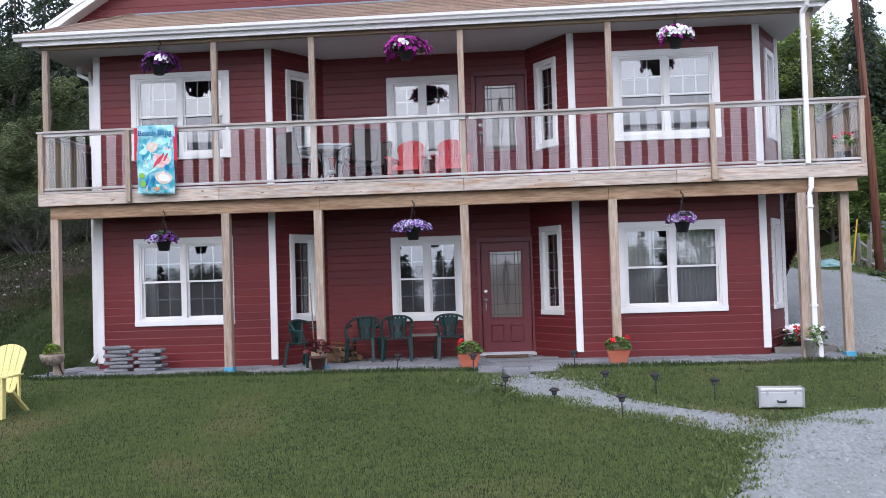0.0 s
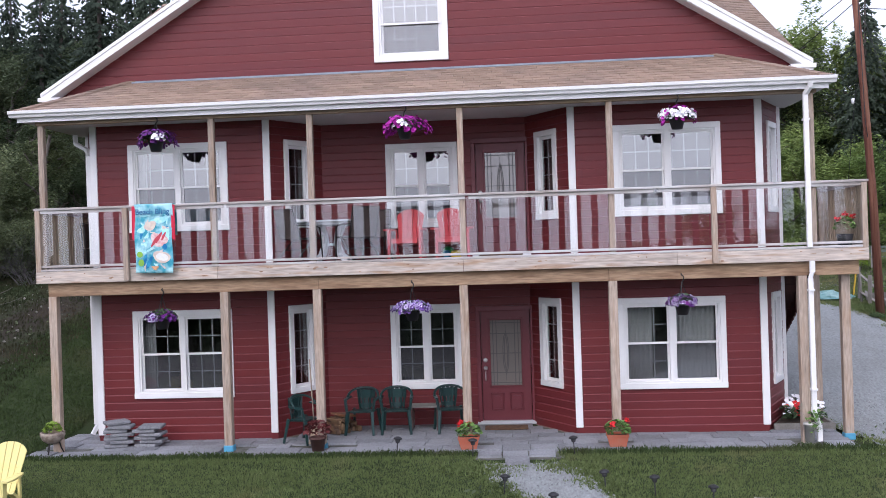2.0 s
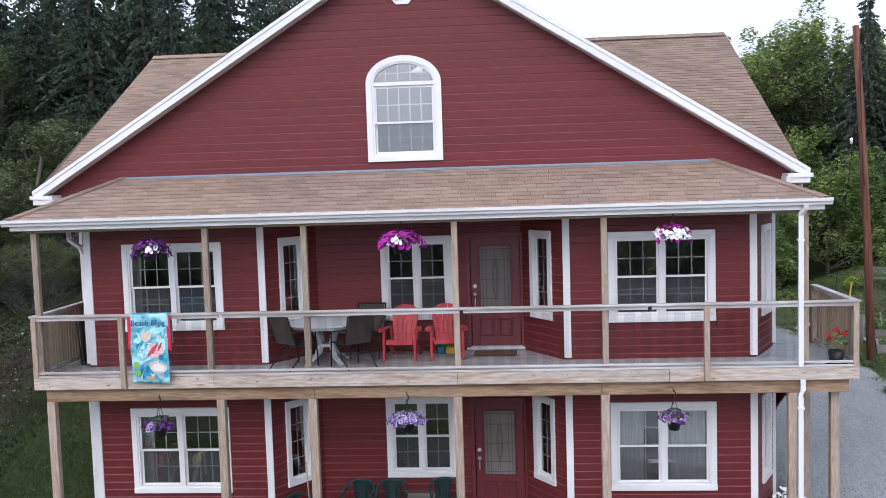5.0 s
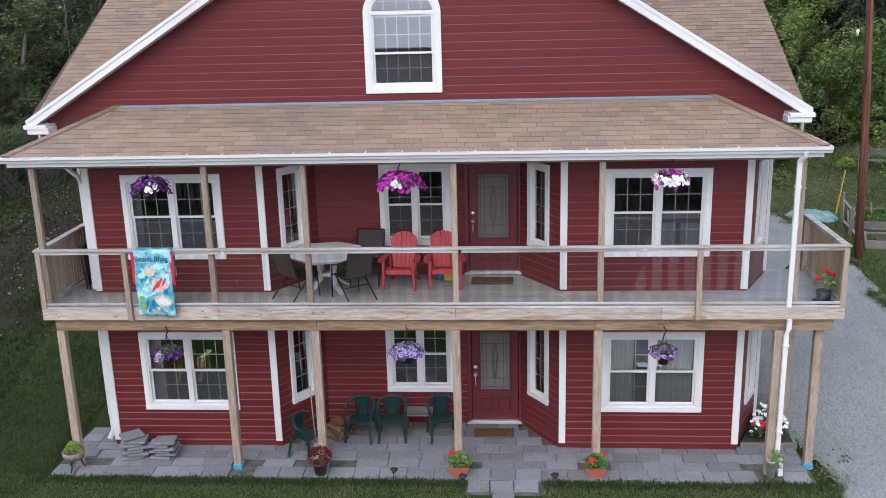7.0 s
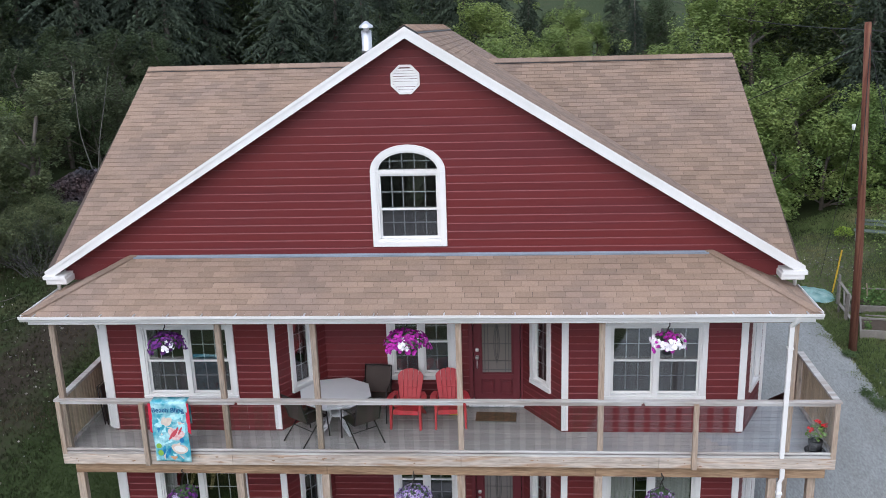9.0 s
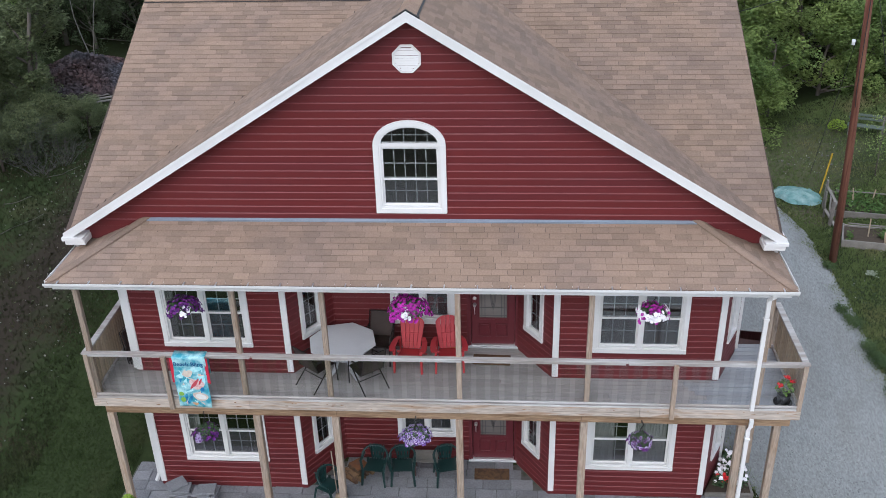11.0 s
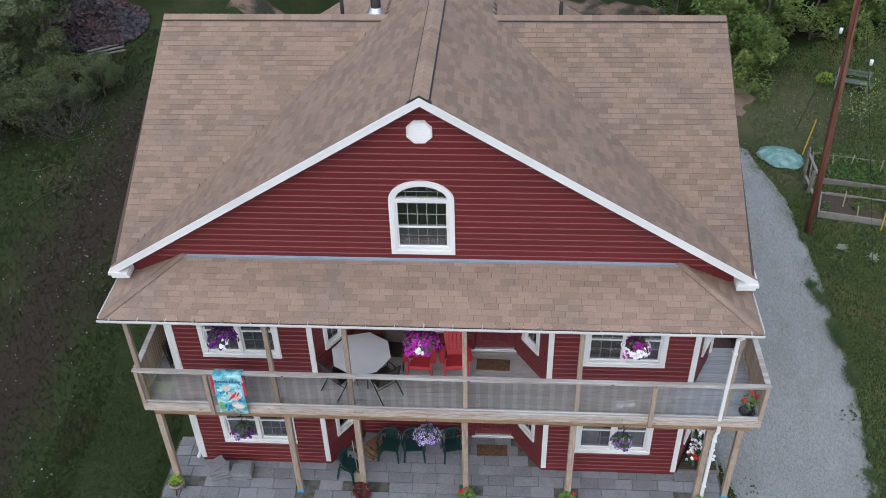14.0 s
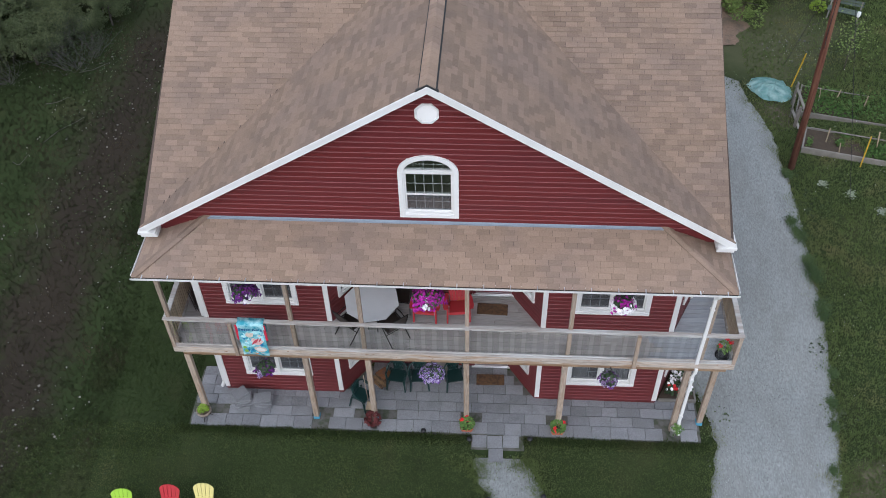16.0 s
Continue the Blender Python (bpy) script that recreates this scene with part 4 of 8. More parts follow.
shingles("shingle_courses", (0, 0.03, RAKE_Z), (1, 0, 0), (0, RIDGE_Y - 0.03, RIDGE_Z - RAKE_Z), ml, main_extent_r, roof_main)
shingles("shingle_courses", (0, 0.03, RAKE_Z), (1, 0, 0), (0, RIDGE_Y - 0.03, RIDGE_Z - RAKE_Z), ml, main_extent_l, roof_main)


def cap(a, b, wa, wb, parent, n, under=(1.16, 1.16)):
    """A row of folded ridge caps from a to b; wa, wb: the two fall directions, with length."""
    a, b, wa, wb = Vector(a), Vector(b), Vector(wa), Vector(wb)
    vs, fs = [], []
    for i in range(n):
        p, q = a.lerp(b, i / n), a.lerp(b, min(1, (i + 1.12) / n))
        k = len(vs)
        for e, h in ((p, 0.046), (q, 0.038)):
            up, low = Vector((0, 0, h)), Vector((0, 0, 0.006))
            vs += [e + wa + low, e + wa + up, e + up * 1.1, e + wb + up, e + wb + low]
        fs += [(k + j, k + j + 1, k + j + 6, k + j + 5) for j in range(4)] + [(k, k + 4, k + 3, k + 2, k + 1)]
    # thin dark strips added beside the caps in place of their shaded gap
    up = Vector((0, 0, 0.022))
    bm = B()
    for w, k in zip((wa, wb), under or ()):
        slab(bm, [a + up * 1.5, a + w * k + up, b + w * k + up, b + up * 1.5], 0.008)
    if under:
        part("ridge_shade_strip", bm, M_PIPESHADE, parent, "dark strip standing for the shade along the ridge caps")
    part("ridge_cap", raw_mesh("ridge_cap", vs, fs, M_SHINGLE), M_SHINGLE, parent, "folded brown shingle ridge caps", kind="stuff")


cap((0, -0.01, PEAK), (0, REAR_Y, PEAK - FALL * REAR_Y), (-0.17, 0, -0.17 * GS), (0.17, 0, -0.17 * GS), roof_main, 48, (1.1, 1.2))
for s in (-1, 1):
    cap((s * SIDE_X, RIDGE_Y, RIDGE_Z), (s * 1.25, RIDGE_Y, RIDGE_Z), (0, -0.14, -0.14 * MS), (0, 0.14, -0.14 * MS), roof_main, 28)

bm = B()
prism(bm, [(0, PEAK + 0.045), (-0.23, PEAK + 0.045 - 0.23 * GS), (-0.23, PEAK + 0.008 - 0.23 * GS), (0, PEAK + 0.008), (0.23, PEAK + 0.008 - 0.23 * GS), (0.23, PEAK + 0.045 - 0.23 * GS)], -0.045, 0.02)
part("apex_cap", bm, M_PIPESHADE, roof_main, "dark folded cap at the gable's apex")

# rake boards, soffit and cornice returns of the front gable
for s in (-1, 1):
    for nm, d0, d1, y0, y1 in (("rake_board", 0.0, 0.15, -0.035, 0.0), ("drip_edge", -0.012, 0.042, -0.05, -0.035)):
        bm = B()
        out = [(0, PEAK - d0 / math.cos(math.atan(GS))), (0, PEAK - d1 / math.cos(math.atan(GS))), (s * RAKE_X, RAKE_Z - d1 / math.cos(math.atan(GS))), (s * RAKE_X, RAKE_Z - d0 / math.cos(math.atan(GS)))]
        prism(bm, out, y0, y1)
        part(nm, bm, M_CASING, roof_main, "white painted gable fascia")
    bm = B()
    dz = 0.17
    slab(bm, [(0, 0.0, PEAK - dz), (s * RAKE_X, 0.0, RAKE_Z - dz), (s * RAKE_X, 0.33, RAKE_Z - dz), (0, 0.33, PEAK - dz)], 0.015)
    part("rake_soffit", bm, M_CASING, roof_main)
    bm = B()
    a, b = sorted((s * 6.44, s * 6.84))
    box(bm, a, b, -0.05, 0.42, 6.01, 6.13)
    bevel(bm, 0.012)
    a, b = sorted((s * 6.46, s * 6.88))
    box(bm, a, b, -0.075, 0.44, 6.11, 6.18)
    part("cornice_return", bm, M_CASING, roof_main, "white boxed cornice return")
    bm = B()
    slab(bm, [(s * (SIDE_X + 0.012), 0.05, RAKE_Z), (s * (SIDE_X + 0.012), RIDGE_Y, RIDGE_Z), (s * (SIDE_X + 0.012), RIDGE_Y, RIDGE_Z - 0.2), (s * (SIDE_X + 0.012), 0.05, RAKE_Z - 0.2)], 0.02)
    part("side_rake_board", bm, M_ROOFBASE, roof_main, "dark brown side fascia")
    # side gutter and its short pipe
    bm = B()
    tube(bm, [(s * 6.78, 0.30, 6.0), (s * 6.78, 0.30, 5.80)], 0.035, 10)
    part("gutter_pipe", bm, M_WHITE, roof_main, "short white gutter outlet pipe")

# gable wall with its siding, arched window and octagonal vent
GY = 0.28
bm = B()
hw = lambda z: (PEAK - 0.12 - z) / GS
zb, XC = 6.0, 6.6
zc = PEAK - 0.12 - XC * GS
AX0, AX1, AZ0, AZS, AZT = -0.645, 0.495, 6.70, 7.98, 8.36
prism(bm, [(-XC, zc), (-XC, zb), (AX0, zb), (AX0, AZT), (0 - 0.05, AZT), (-0.05, PEAK - 0.12 - 0.05 * GS), (-0.06, PEAK - 0.12 - 0.06 * GS)], GY + 0.001, GY + 0.15)
prism(bm, [(XC, zb), (XC, zc), (0.06, PEAK - 0.12 - 0.06 * GS), (-0.05, PEAK - 0.12 - 0.06 * GS), (-0.05, AZT), (AX1, AZT), (AX1, zb)], GY + 0.001, GY + 0.15)
prism(bm, [(AX0, zb), (AX1, zb), (AX1, AZ0), (AX0, AZ0)], GY + 0.001, GY + 0.15)
wall_gable = part("wall_gable", bm, M_SIDING)
tagged(wall_gable, "dark red horizontal lap siding in the front gable", "wall", kind="structure")
GABLE_BOARDS = []
z = 6.286
while z < PEAK - 0.25:
    z1 = z + 0.147
    lo, hi = min(XC, hw(z)), max(0.01, min(XC, hw(z1)))
    acx, ar = (AX0 + AX1) / 2, (AX1 - AX0) / 2
    if z1 > AZ0 and z < AZT - 0.02:
        zz = max(z, AZS)
        half = ar if zz <= AZS else ar * math.sqrt(max(0.0, 1 - ((zz - AZS) / (AZT - AZS)) ** 2))
        GABLE_BOARDS.append((-lo, acx - half, -hi, acx - half, z, z1))
        GABLE_BOARDS.append((acx + half, lo, acx + half, hi, z, z1))
    else:
        GABLE_BOARDS.append((-lo, lo, -hi, hi, z, z1))
    z = z1

NWIN[0] += 1
aw = thing(f"window_{NWIN[0]}", "white arched-top attic window with grilles in the red gable", "window", pose((AX0 + AX1) / 2, GY, 0), "windows of the house", "structure")
W2 = (AX1 - AX0) / 2


def arch_pts(rw, rise, zs, n=16):
    return [(rw * math.cos(math.pi * i / n), zs + rise * math.sin(math.pi * i / n)) for i in range(n + 1)]


def arch_band(bm, r0, h0, r1, h1, zs, y0, y1, n=16):
    a, b = arch_pts(r0, h0, zs, n), arch_pts(r1, h1, zs, n)
    for i in range(n):
        prism(bm, [b[i], b[i + 1], a[i + 1], a[i]], y0, y1)


c = 0.1
RI = AZT - AZS
bm = B()
arch_band(bm, W2 - 0.005, RI - 0.005, W2 + c, RI + c, AZS, -0.05, 0.03)
part("arch_casing", bm, M_CASING, aw, "curved white casing")
for x0, x1, za, zb_ in ((-W2 - c, -W2 + 0.005, AZ0 - c, AZS), (W2 - 0.005, W2 + c, AZ0 - c, AZS), (-W2 + 0.005, W2 - 0.005, AZ0 - c, AZ0)):
    bm = B()
    box(bm, x0, x1, -0.05, 0.03, za, zb_)
    bevel(bm, 0.004)
    part("casing", bm, M_CASING, aw)
bm = B()
box(bm, -W2 + 0.04, W2 - 0.04, -0.028, 0.1, AZS - 0.045, AZS + 0.022)
box(bm, -W2, -W2 + 0.04, -0.03, 0.1, AZ0, AZS)
box(bm, W2 - 0.04, W2, -0.03, 0.1, AZ0, AZS)
box(bm, -W2 + 0.04, W2 - 0.04, -0.03, 0.1, AZ0, AZ0 + 0.04)
arch_band(bm, W2 - 0.04, RI - 0.04, W2, RI, AZS, -0.03, 0.1)
part("window_frame", bm, M_WHITE, aw)
mid = AZ0 + (AZS - AZ0) * 0.46
sash(aw, -W2 + 0.04, W2 - 0.04, mid - 0.02, AZS - 0.05, 0.02, 5, 2, False)
sash(aw, -W2 + 0.04, W2 - 0.04, AZ0 + 0.04, mid + 0.02, 0.06, 5, 2, True)
bm = B()
pts = arch_pts(W2 - 0.04, RI - 0.04, AZS + 0.03)
prism(bm, pts, 0.02, 0.026)
p = part("arch_pane", bm, M_GLASS, aw)
p.visible_shadow = False
bm = B()
for x in (-0.32, -0.1, 0.12, 0.33):
    top = (RI - 0.05) * math.sqrt(max(0, 1 - (x / (W2 - 0.04)) ** 2))
    box(bm, x - 0.007, x + 0.007, 0.03, 0.04, AZS + 0.03, AZS + top)
box(bm, -0.44, 0.44, 0.03, 0.0395, AZS + 0.17, AZS + 0.184)
part("muntin", bm, M_GRID, aw)

vent = thing("gable_vent", "white octagonal louvred vent near the gable peak", "vent", pose(-0.05, GY - 0.01, 9.59))
bm = B()
oct_ = [(0.27 * math.cos(math.pi * (i + 0.5) / 4), 0.27 * math.sin(math.pi * (i + 0.5) / 4)) for i in range(8)]
octi = [(x * 0.84, z_ * 0.84) for x, z_ in oct_]
for i in range(8):
    j = (i + 1) % 8
    prism(bm, [oct_[i], oct_[j], octi[j], octi[i]], -0.035, 0.02)
part("frame", bm, M_WHITE, vent)
for k in range(9):
    z_ = -0.195 + 0.045 * k
    half = min(0.22, 0.305 - abs(z_) - 0.0)
    bm = B()
    slab(bm, [(-half, -0.025, z_ - 0.012), (half, -0.025, z_ - 0.012), (half, 0.004, z_ + 0.034), (-half, 0.004, z_ + 0.034)], 0.006)
    part("slat", bm, M_WHITE, vent)
bm = B()
prism(bm, octi, 0.006, 0.012)
part("backing", bm, M_WHITE, vent)

# porch roof
PTY, PTZ, PEY, PEZ, PX = 0.265, 6.44, -1.09, 5.76, 6.84
PTX = 5.3
bm = B()
slab(bm, [(-PX, PEY, PEZ - 0.012), (PX, PEY, PEZ - 0.012), (PTX, PTY, PTZ - 0.012), (-PTX, PTY, PTZ - 0.012)], 0.05)
for s in (-1, 1):
    q = [(s * PX, PEY, PEZ - 0.012), (s * PX, 0.42, PEZ - 0.012), (s * PTX, 0.42, PTZ - 0.012), (s * PTX, PTY, PTZ - 0.012)]
    slab(bm, q if s > 0 else q[::-1], 0.05)
roof_porch = part("roof_porch", bm, M_ROOFBASE)
tagged(roof_porch, "shallow brown-shingled porch roof over the balcony", "roof", kind="structure")
pl = math.hypot(PTY - PEY, PTZ - PEZ)


def porch_extent(v):
    k = v / pl
    x = PX + (PTX - PX) * k
    return (-x, x)


PORCH_ARGS = ("shingle_courses", (0, PEY, PEZ), (1, 0, 0), (0, PTY - PEY, PTZ - PEZ), pl, porch_extent, roof_porch, 6)
sl = math.hypot(PX - PTX, PTZ - PEZ)
for s in (-1, 1):
    def side_extent(v):
        k = v / sl
        return (PEY + (PTY - PEY) * k, 0.42)
    shingles("shingle_courses", (s * PX, 0, PEZ), (0, 1, 0), (s * (PTX - PX), 0, PTZ - PEZ), sl, side_extent, roof_porch)
    a, b = Vector((s * PX, PEY, PEZ)), Vector((s * PTX, PTY, PTZ))
    cap(a, b, (-s * 0.13, 0.0, 0.0), (0.0, 0.13, 0.0), roof_porch, 13, False)
bm = B()
box(bm, -PTX, PTX, PTY - 0.055, PTY - 0.04, PTZ - 0.03, PTZ + 0.008)
slab(bm, [(-PTX, PTY - 0.065, PTZ - 0.012), (PTX, PTY - 0.065, PTZ - 0.012), (PTX, PTY + 0.012, PTZ + 0.035), (-PTX, PTY + 0.012, PTZ + 0.035)], 0.008)
part("flashing", bm, M_FLASH, roof_porch, "bluish metal flashing along the wall")
# soffit, header beam and gutter
bm = B()
box(bm, -6.74, 6.74, -1.015, 1.04, 5.62, 5.655)
for s in (-1, 1):
    a, b = sorted((s * 6.0, s * 6.72))
    box(bm, a, b, 1.04, 1.3, 5.62, 5.655)
tagged(part("ceiling_porch", bm, M_SOFFIT), "pale grey ribbed porch soffit", "ceiling", kind="structure")
bm = B()
box(bm, -6.5, 6.6, -0.93, -0.84, 5.552, 5.618)
bevel(bm, 0.005)
tagged(part("header_beam", bm, M_TIMBER), "timber header beam under the porch eave", "beam")
bm = B()
box(bm, -6.76, 6.76, -1.035, -1.018, 5.60, 5.775)
bevel(bm, 0.004)
tagged(part("trim_eave_fascia", bm, M_CASING), "white eave fascia board behind the gutter", "fascia", kind="structure")
gut = thing("gutter", "white metal eave gutter along the porch roof", "gutter", pose(0, 0, 0), kind="structure")


def gutter_run(a, b, side, nm):
    """K-shaped gutter from a to b; side: the outward direction."""
    a, b, o = Vector(a), Vector(b), Vector(side)
    prof = [(0.0, 0.0), (0.0, -0.11), (0.075, -0.11), (0.09, -0.075), (0.12, -0.05), (0.125, 0.0), (0.115, 0.0), (0.105, -0.045), (0.075, -0.07), (0.065, -0.1), (0.01, -0.1), (0.01, 0.0)]
    vs = [p + o * x + Vector((0, 0, z_)) for p in (a, b) for x, z_ in prof]
    n = len(prof)
    fs = [(i, (i + 1) % n, n + (i + 1) % n, n + i) for i in range(n)] + [tuple(range(n))[::-1], tuple(range(n, 2 * n))]
    part(nm, raw_mesh(nm, vs, fs, M_WHITE), M_WHITE, gut)


gutter_run((-6.86, -1.037, 5.79), (6.86, -1.037, 5.79), (0, -1, 0), "trough")
gutter_run((6.75, -1.05, 5.79), (6.75, 0.40, 5.79), (1, 0, 0), "trough")
gutter_run((-6.75, -1.05, 5.79), (-6.75, 0.40, 5.79), (-1, 0, 0), "trough")
for i in range(23):
    bm = B()
    box(bm, -0.012, 0.012, -1.14, -1.02, 5.785, 5.797)
    part("bracket", bm, M_STEEL, gut, m=Matrix.Translation((-6.6 + 0.6 * i, 0, 0)))
ds = thing("downspout", "white metal downspout fixed to the corner posts", "downspout", pose(0, 0, 0))


def spout(parent, pts):
    bm = B()
    for a, b in zip(pts[:-1], pts[1:]):
        bar(bm, a, b, 0.075, 0.06)
    part("pipe", bm, M_WHITE, parent)


spout(ds, [(6.45, -1.10, 5.70), (6.45, -1.07, 5.62), (6.40, -0.99, 5.52), (6.40, -0.985, 3.06)])
spout(ds, [(6.43, -0.99, 2.84), (6.43, -0.985, 2.66), (6.40, -0.97, 2.56), (6.40, -0.97, 0.42), (6.46, -1.0, 0.2), (6.46, -1.02, -0.06)])
for z_ in (5.1, 2.35, 0.75):
    bm = B()
    box(bm, 6.35, 6.45, -1.03, -0.93, z_, z_ + 0.035)
    part("strap", bm, M_WHITE, ds)
ds2 = thing("downspout", "white metal downspout beside the bay corner", "downspout", pose(0, 0, 0))
spout(ds2, [(-6.36, 0.26, 5.52), (-6.33, 0.22, 5.36), (-6.05, 0.06, 5.22), (-5.985, 0.02, 5.1), (-5.985, 0.02, 3.1)])
spout(ds2, [(-5.985, 0.02, 2.9), (-5.985, 0.02, 0.22), (-6.05, -0.06, 0.06)])

# flue and vent pipes on the roof behind
flue = thing("chimney_flue", "round galvanised metal chimney flue", "chimney", pose(-1.62, 6.5, PEAK - FALL * 6.5 - 1.62 * GS - 0.05))
bm = B()
lathe(bm, [(0.125, 0.1), (0.125, 0.56), (0.1, 0.56)], 18)
fp_ = part("lower_pipe", bm, M_PIPESHADE, flue, "black lower pipe")
bm = B()
lathe(bm, [(0.10, 0.5), (0.135, 0.5), (0.135, 0.56), (0.12, 0.58), (0.12, 1.0), (0.0, 1.0)], 18)
part("upper_pipe", bm, M_STEEL, fp_, "bright metal upper pipe")
bm = B()
lathe(bm, [(0.3, -0.04), (0.2, 0.16), (0.13, 0.26)], 18)
part("flashing", bm, M_STEEL, fp_, "bright metal flashing cone")
bm = B()
lathe(bm, [(0.17, 1.06), (0.17, 1.1), (0.02, 1.22), (0.0, 1.22)], 18)
lathe(bm, [(0.07, 1.0), (0.07, 1.07)], 10)
part("cap", bm, M_STEEL, fp_)
for x, y in ((-2.72, 7.9), (3.0, 8.0)):
    bm = B()
    lathe(bm, [(0.05, -0.1), (0.05, 0.62), (0.0, 0.62)], 12)
    lathe(bm, [(0.13, -0.05), (0.06, 0.1)], 12)
    tagged(part("vent_pipe", bm, M_PIPESHADE, m=pose(x, y, PEAK - FALL * y - abs(x) * GS)), "black plumbing vent pipe on the roof", "vent pipe", "roof vent pipes")

# ---- balcony ----
deck = thing("balcony_deck", "grey weathered plank balcony deck along the facade", "deck", pose(0, 0, 0), kind="structure")
DL, DR, DF = -6.54, 7.33, -0.93
for x0, x1 in ((DL, -3.36), (-3.355, 0.81), (0.815, 4.3), (4.305, DR)):
    bm = B()
    box(bm, x0, x1, DF - 0.04, DF, 2.83, 3.035)
    bevel(bm, 0.005)
    part("rim_board", bm, M_RIM, deck, "knotty pale timber rim board")
for nm, x in (("rim_board", DL), ("rim_board", DR - 0.04)):
    bm = B()
    box(bm, x, x + 0.04, DF + 0.002, 1.28 if x > 0 else 1.1, 2.83, 3.035)
    part(nm, bm, M_RIM, deck)
rk = random.Random(5)
for i in range(46):
    bm = B()
    lathe(bm, [(0.0, 0.0), (1.0, 0.0)], 9)
    x = rk.uniform(DL + 0.1, DR - 0.1)
    part("knot", bm, M_KNOT, deck, m=Matrix.Translation((x, DF - 0.0412, rk.uniform(2.86, 3.0))) @ pose(0, 0, 0, 90) @ Matrix.Diagonal((0.012 + 0.05 * rk.random() ** 3, rk.uniform(0.004, 0.013), 1, 1)))
for x0, x1 in ((-6.38, -1.65), (-1.645, 3.2), (3.205, 7.2)):
    bm = B()
    box(bm, x0, x1, -0.87, -0.79, 2.60, 2.825)
    bevel(bm, 0.005)
    part("beam", bm, M_BEAM, deck, "timber carrying beam")
for i in range(28):
    x = -6.3 + 0.5 * i
    bm = B()
    box(bm, x - 0.02, x + 0.02, -0.92, -0.01, 2.83, 3.0)
    part("joist", bm, M_TIMBER, deck)


def half_open(y):
    """Where the deck reaches the house at depth y: spans of x."""
    if y < 0:
        return [(DL, DR)]
    k = y / 1.05
    inner = 2.65 - 0.72 * k
    outer = 5.96 + 0.59 * y / 1.15
    out = [(outer, DR)]
    if y < 1.04:
        out.append((-inner, inner))
    if y < 1.1:
        out.append((DL, -outer))
    return out


y = DF
rb = random.Random(9)
while y < 1.26:
    near, far = half_open(y + 0.004), half_open(y + 0.136)
    for (x0, x1), (u0, u1) in zip(near, far if len(far) == len(near) else near):
        xs = [x0]
        while xs[-1] < x1:
            xs.append(min(x1, xs[-1] + rb.uniform(2.4, 4.9)))
        if x0 < 5.0 and x1 > 6.0:  # boards at the open end, with the sky's sheen painted in
            cut = 5.5 + rb.uniform(-0.3, 0.3)
            xs = sorted([v for v in xs if abs(v - cut) > 0.6 or v in (x0, x1)] + [cut])
        for i, (a, b) in enumerate(zip(xs[:-1], xs[1:])):
            if b - a < 0.05:
                continue
            c = u0 if i == 0 else a
            d = u1 if b == x1 else b
            zt = 3.035 + rb.uniform(-0.002, 0.003)
            bm = B()
            slab(bm, [(a + 0.003, y + 0.004, zt), (b - 0.003, y + 0.004, zt), (d - 0.003, y + 0.136, zt), (c + 0.003, y + 0.136, zt)], 0.035)
            part("deck_board", bm, M_DECKSKY if a > 5.1 else M_DECK, deck)
    y += 0.14

rail = thing("balcony_railing", "timber balcony railing with clear glass balusters", "railing", pose(0, 0, 0))
for x0, x1 in ((DL - 0.02, -3.2), (-3.198, 0.9), (0.902, 4.0), (4.002, DR + 0.02)):
    bm = B()
    box(bm, x0, x1, -0.985, -0.88, 4.085, 4.125)
    bevel(bm, 0.006)
    part("top_rail", bm, M_RAIL, rail, "greyed flat timber top rail")
    bm = B()
    box(bm, x0 + 0.03, x1 - 0.03, -0.955, -0.915, 4.03, 4.085)
    part("rail_batten", bm, M_RAIL, rail)
bm = B()
box(bm, DL, DR, -0.955, -0.915, 3.10, 3.14)
box(bm, DL, DR, -0.97, -0.905, 3.04, 3.075)
bevel(bm, 0.004)
part("bottom_rail", bm, M_RAIL, rail)
for x, y1 in ((DL, 1.05), (DR - 0.1, 1.25)):
    bm = B()
    box(bm, x - 0.01, x + 0.11, -0.86, y1, 4.085, 4.123)
    box(bm, x + 0.03, x + 0.07, -0.9, y1, 4.03, 4.085)
    box(bm, x + 0.03, x + 0.07, -0.9, y1, 3.08, 3.14)
    part("side_rail", bm, M_RAIL, rail)
    bm = B()
    box(bm, x, x + 0.09, y1 - 0.09, y1, 3.03, 4.085)
    part("end_post", bm, M_POST, rail)
    yy = -0.84
    bm = B()
    box(bm, x + 0.008, x + 0.03, 0, 0.085, 3.06, 4.05)
    me = mesh_of("slat", bm, M_SLAT)
    while yy < y1 - 0.15:
        part("slat", me, M_SLAT, rail, m=Matrix.Translation((0.0 if x < 0 else 0.06, yy, 0)))
        yy += 0.108
for x in (-4.91, 4.9, DL + 0.05, DR - 0.05):
    bm = B()
    box(bm, x - 0.043, x + 0.043, -1.06 if abs(x) < 5 else -0.98, -0.975 if abs(x) < 5 else -0.9, 2.85 if abs(x) < 5 else 3.03, 4.08)
    bevel(bm, 0.004)
    part("rail_post", bm, M_POST, rail)
bm = B()
box(bm, -0.085, 0.085, -0.939, -0.931, 3.12, 4.06)
pane_me = mesh_of("glass_baluster", bm, M_BALUSTER)
x = DL + 0.22
while x < DR - 0.15:
    p = part("glass_baluster", pane_me, M_BALUSTER, rail, m=Matrix.Translation((x, 0, 0)))
    p.visible_shadow = False
    x += 0.27

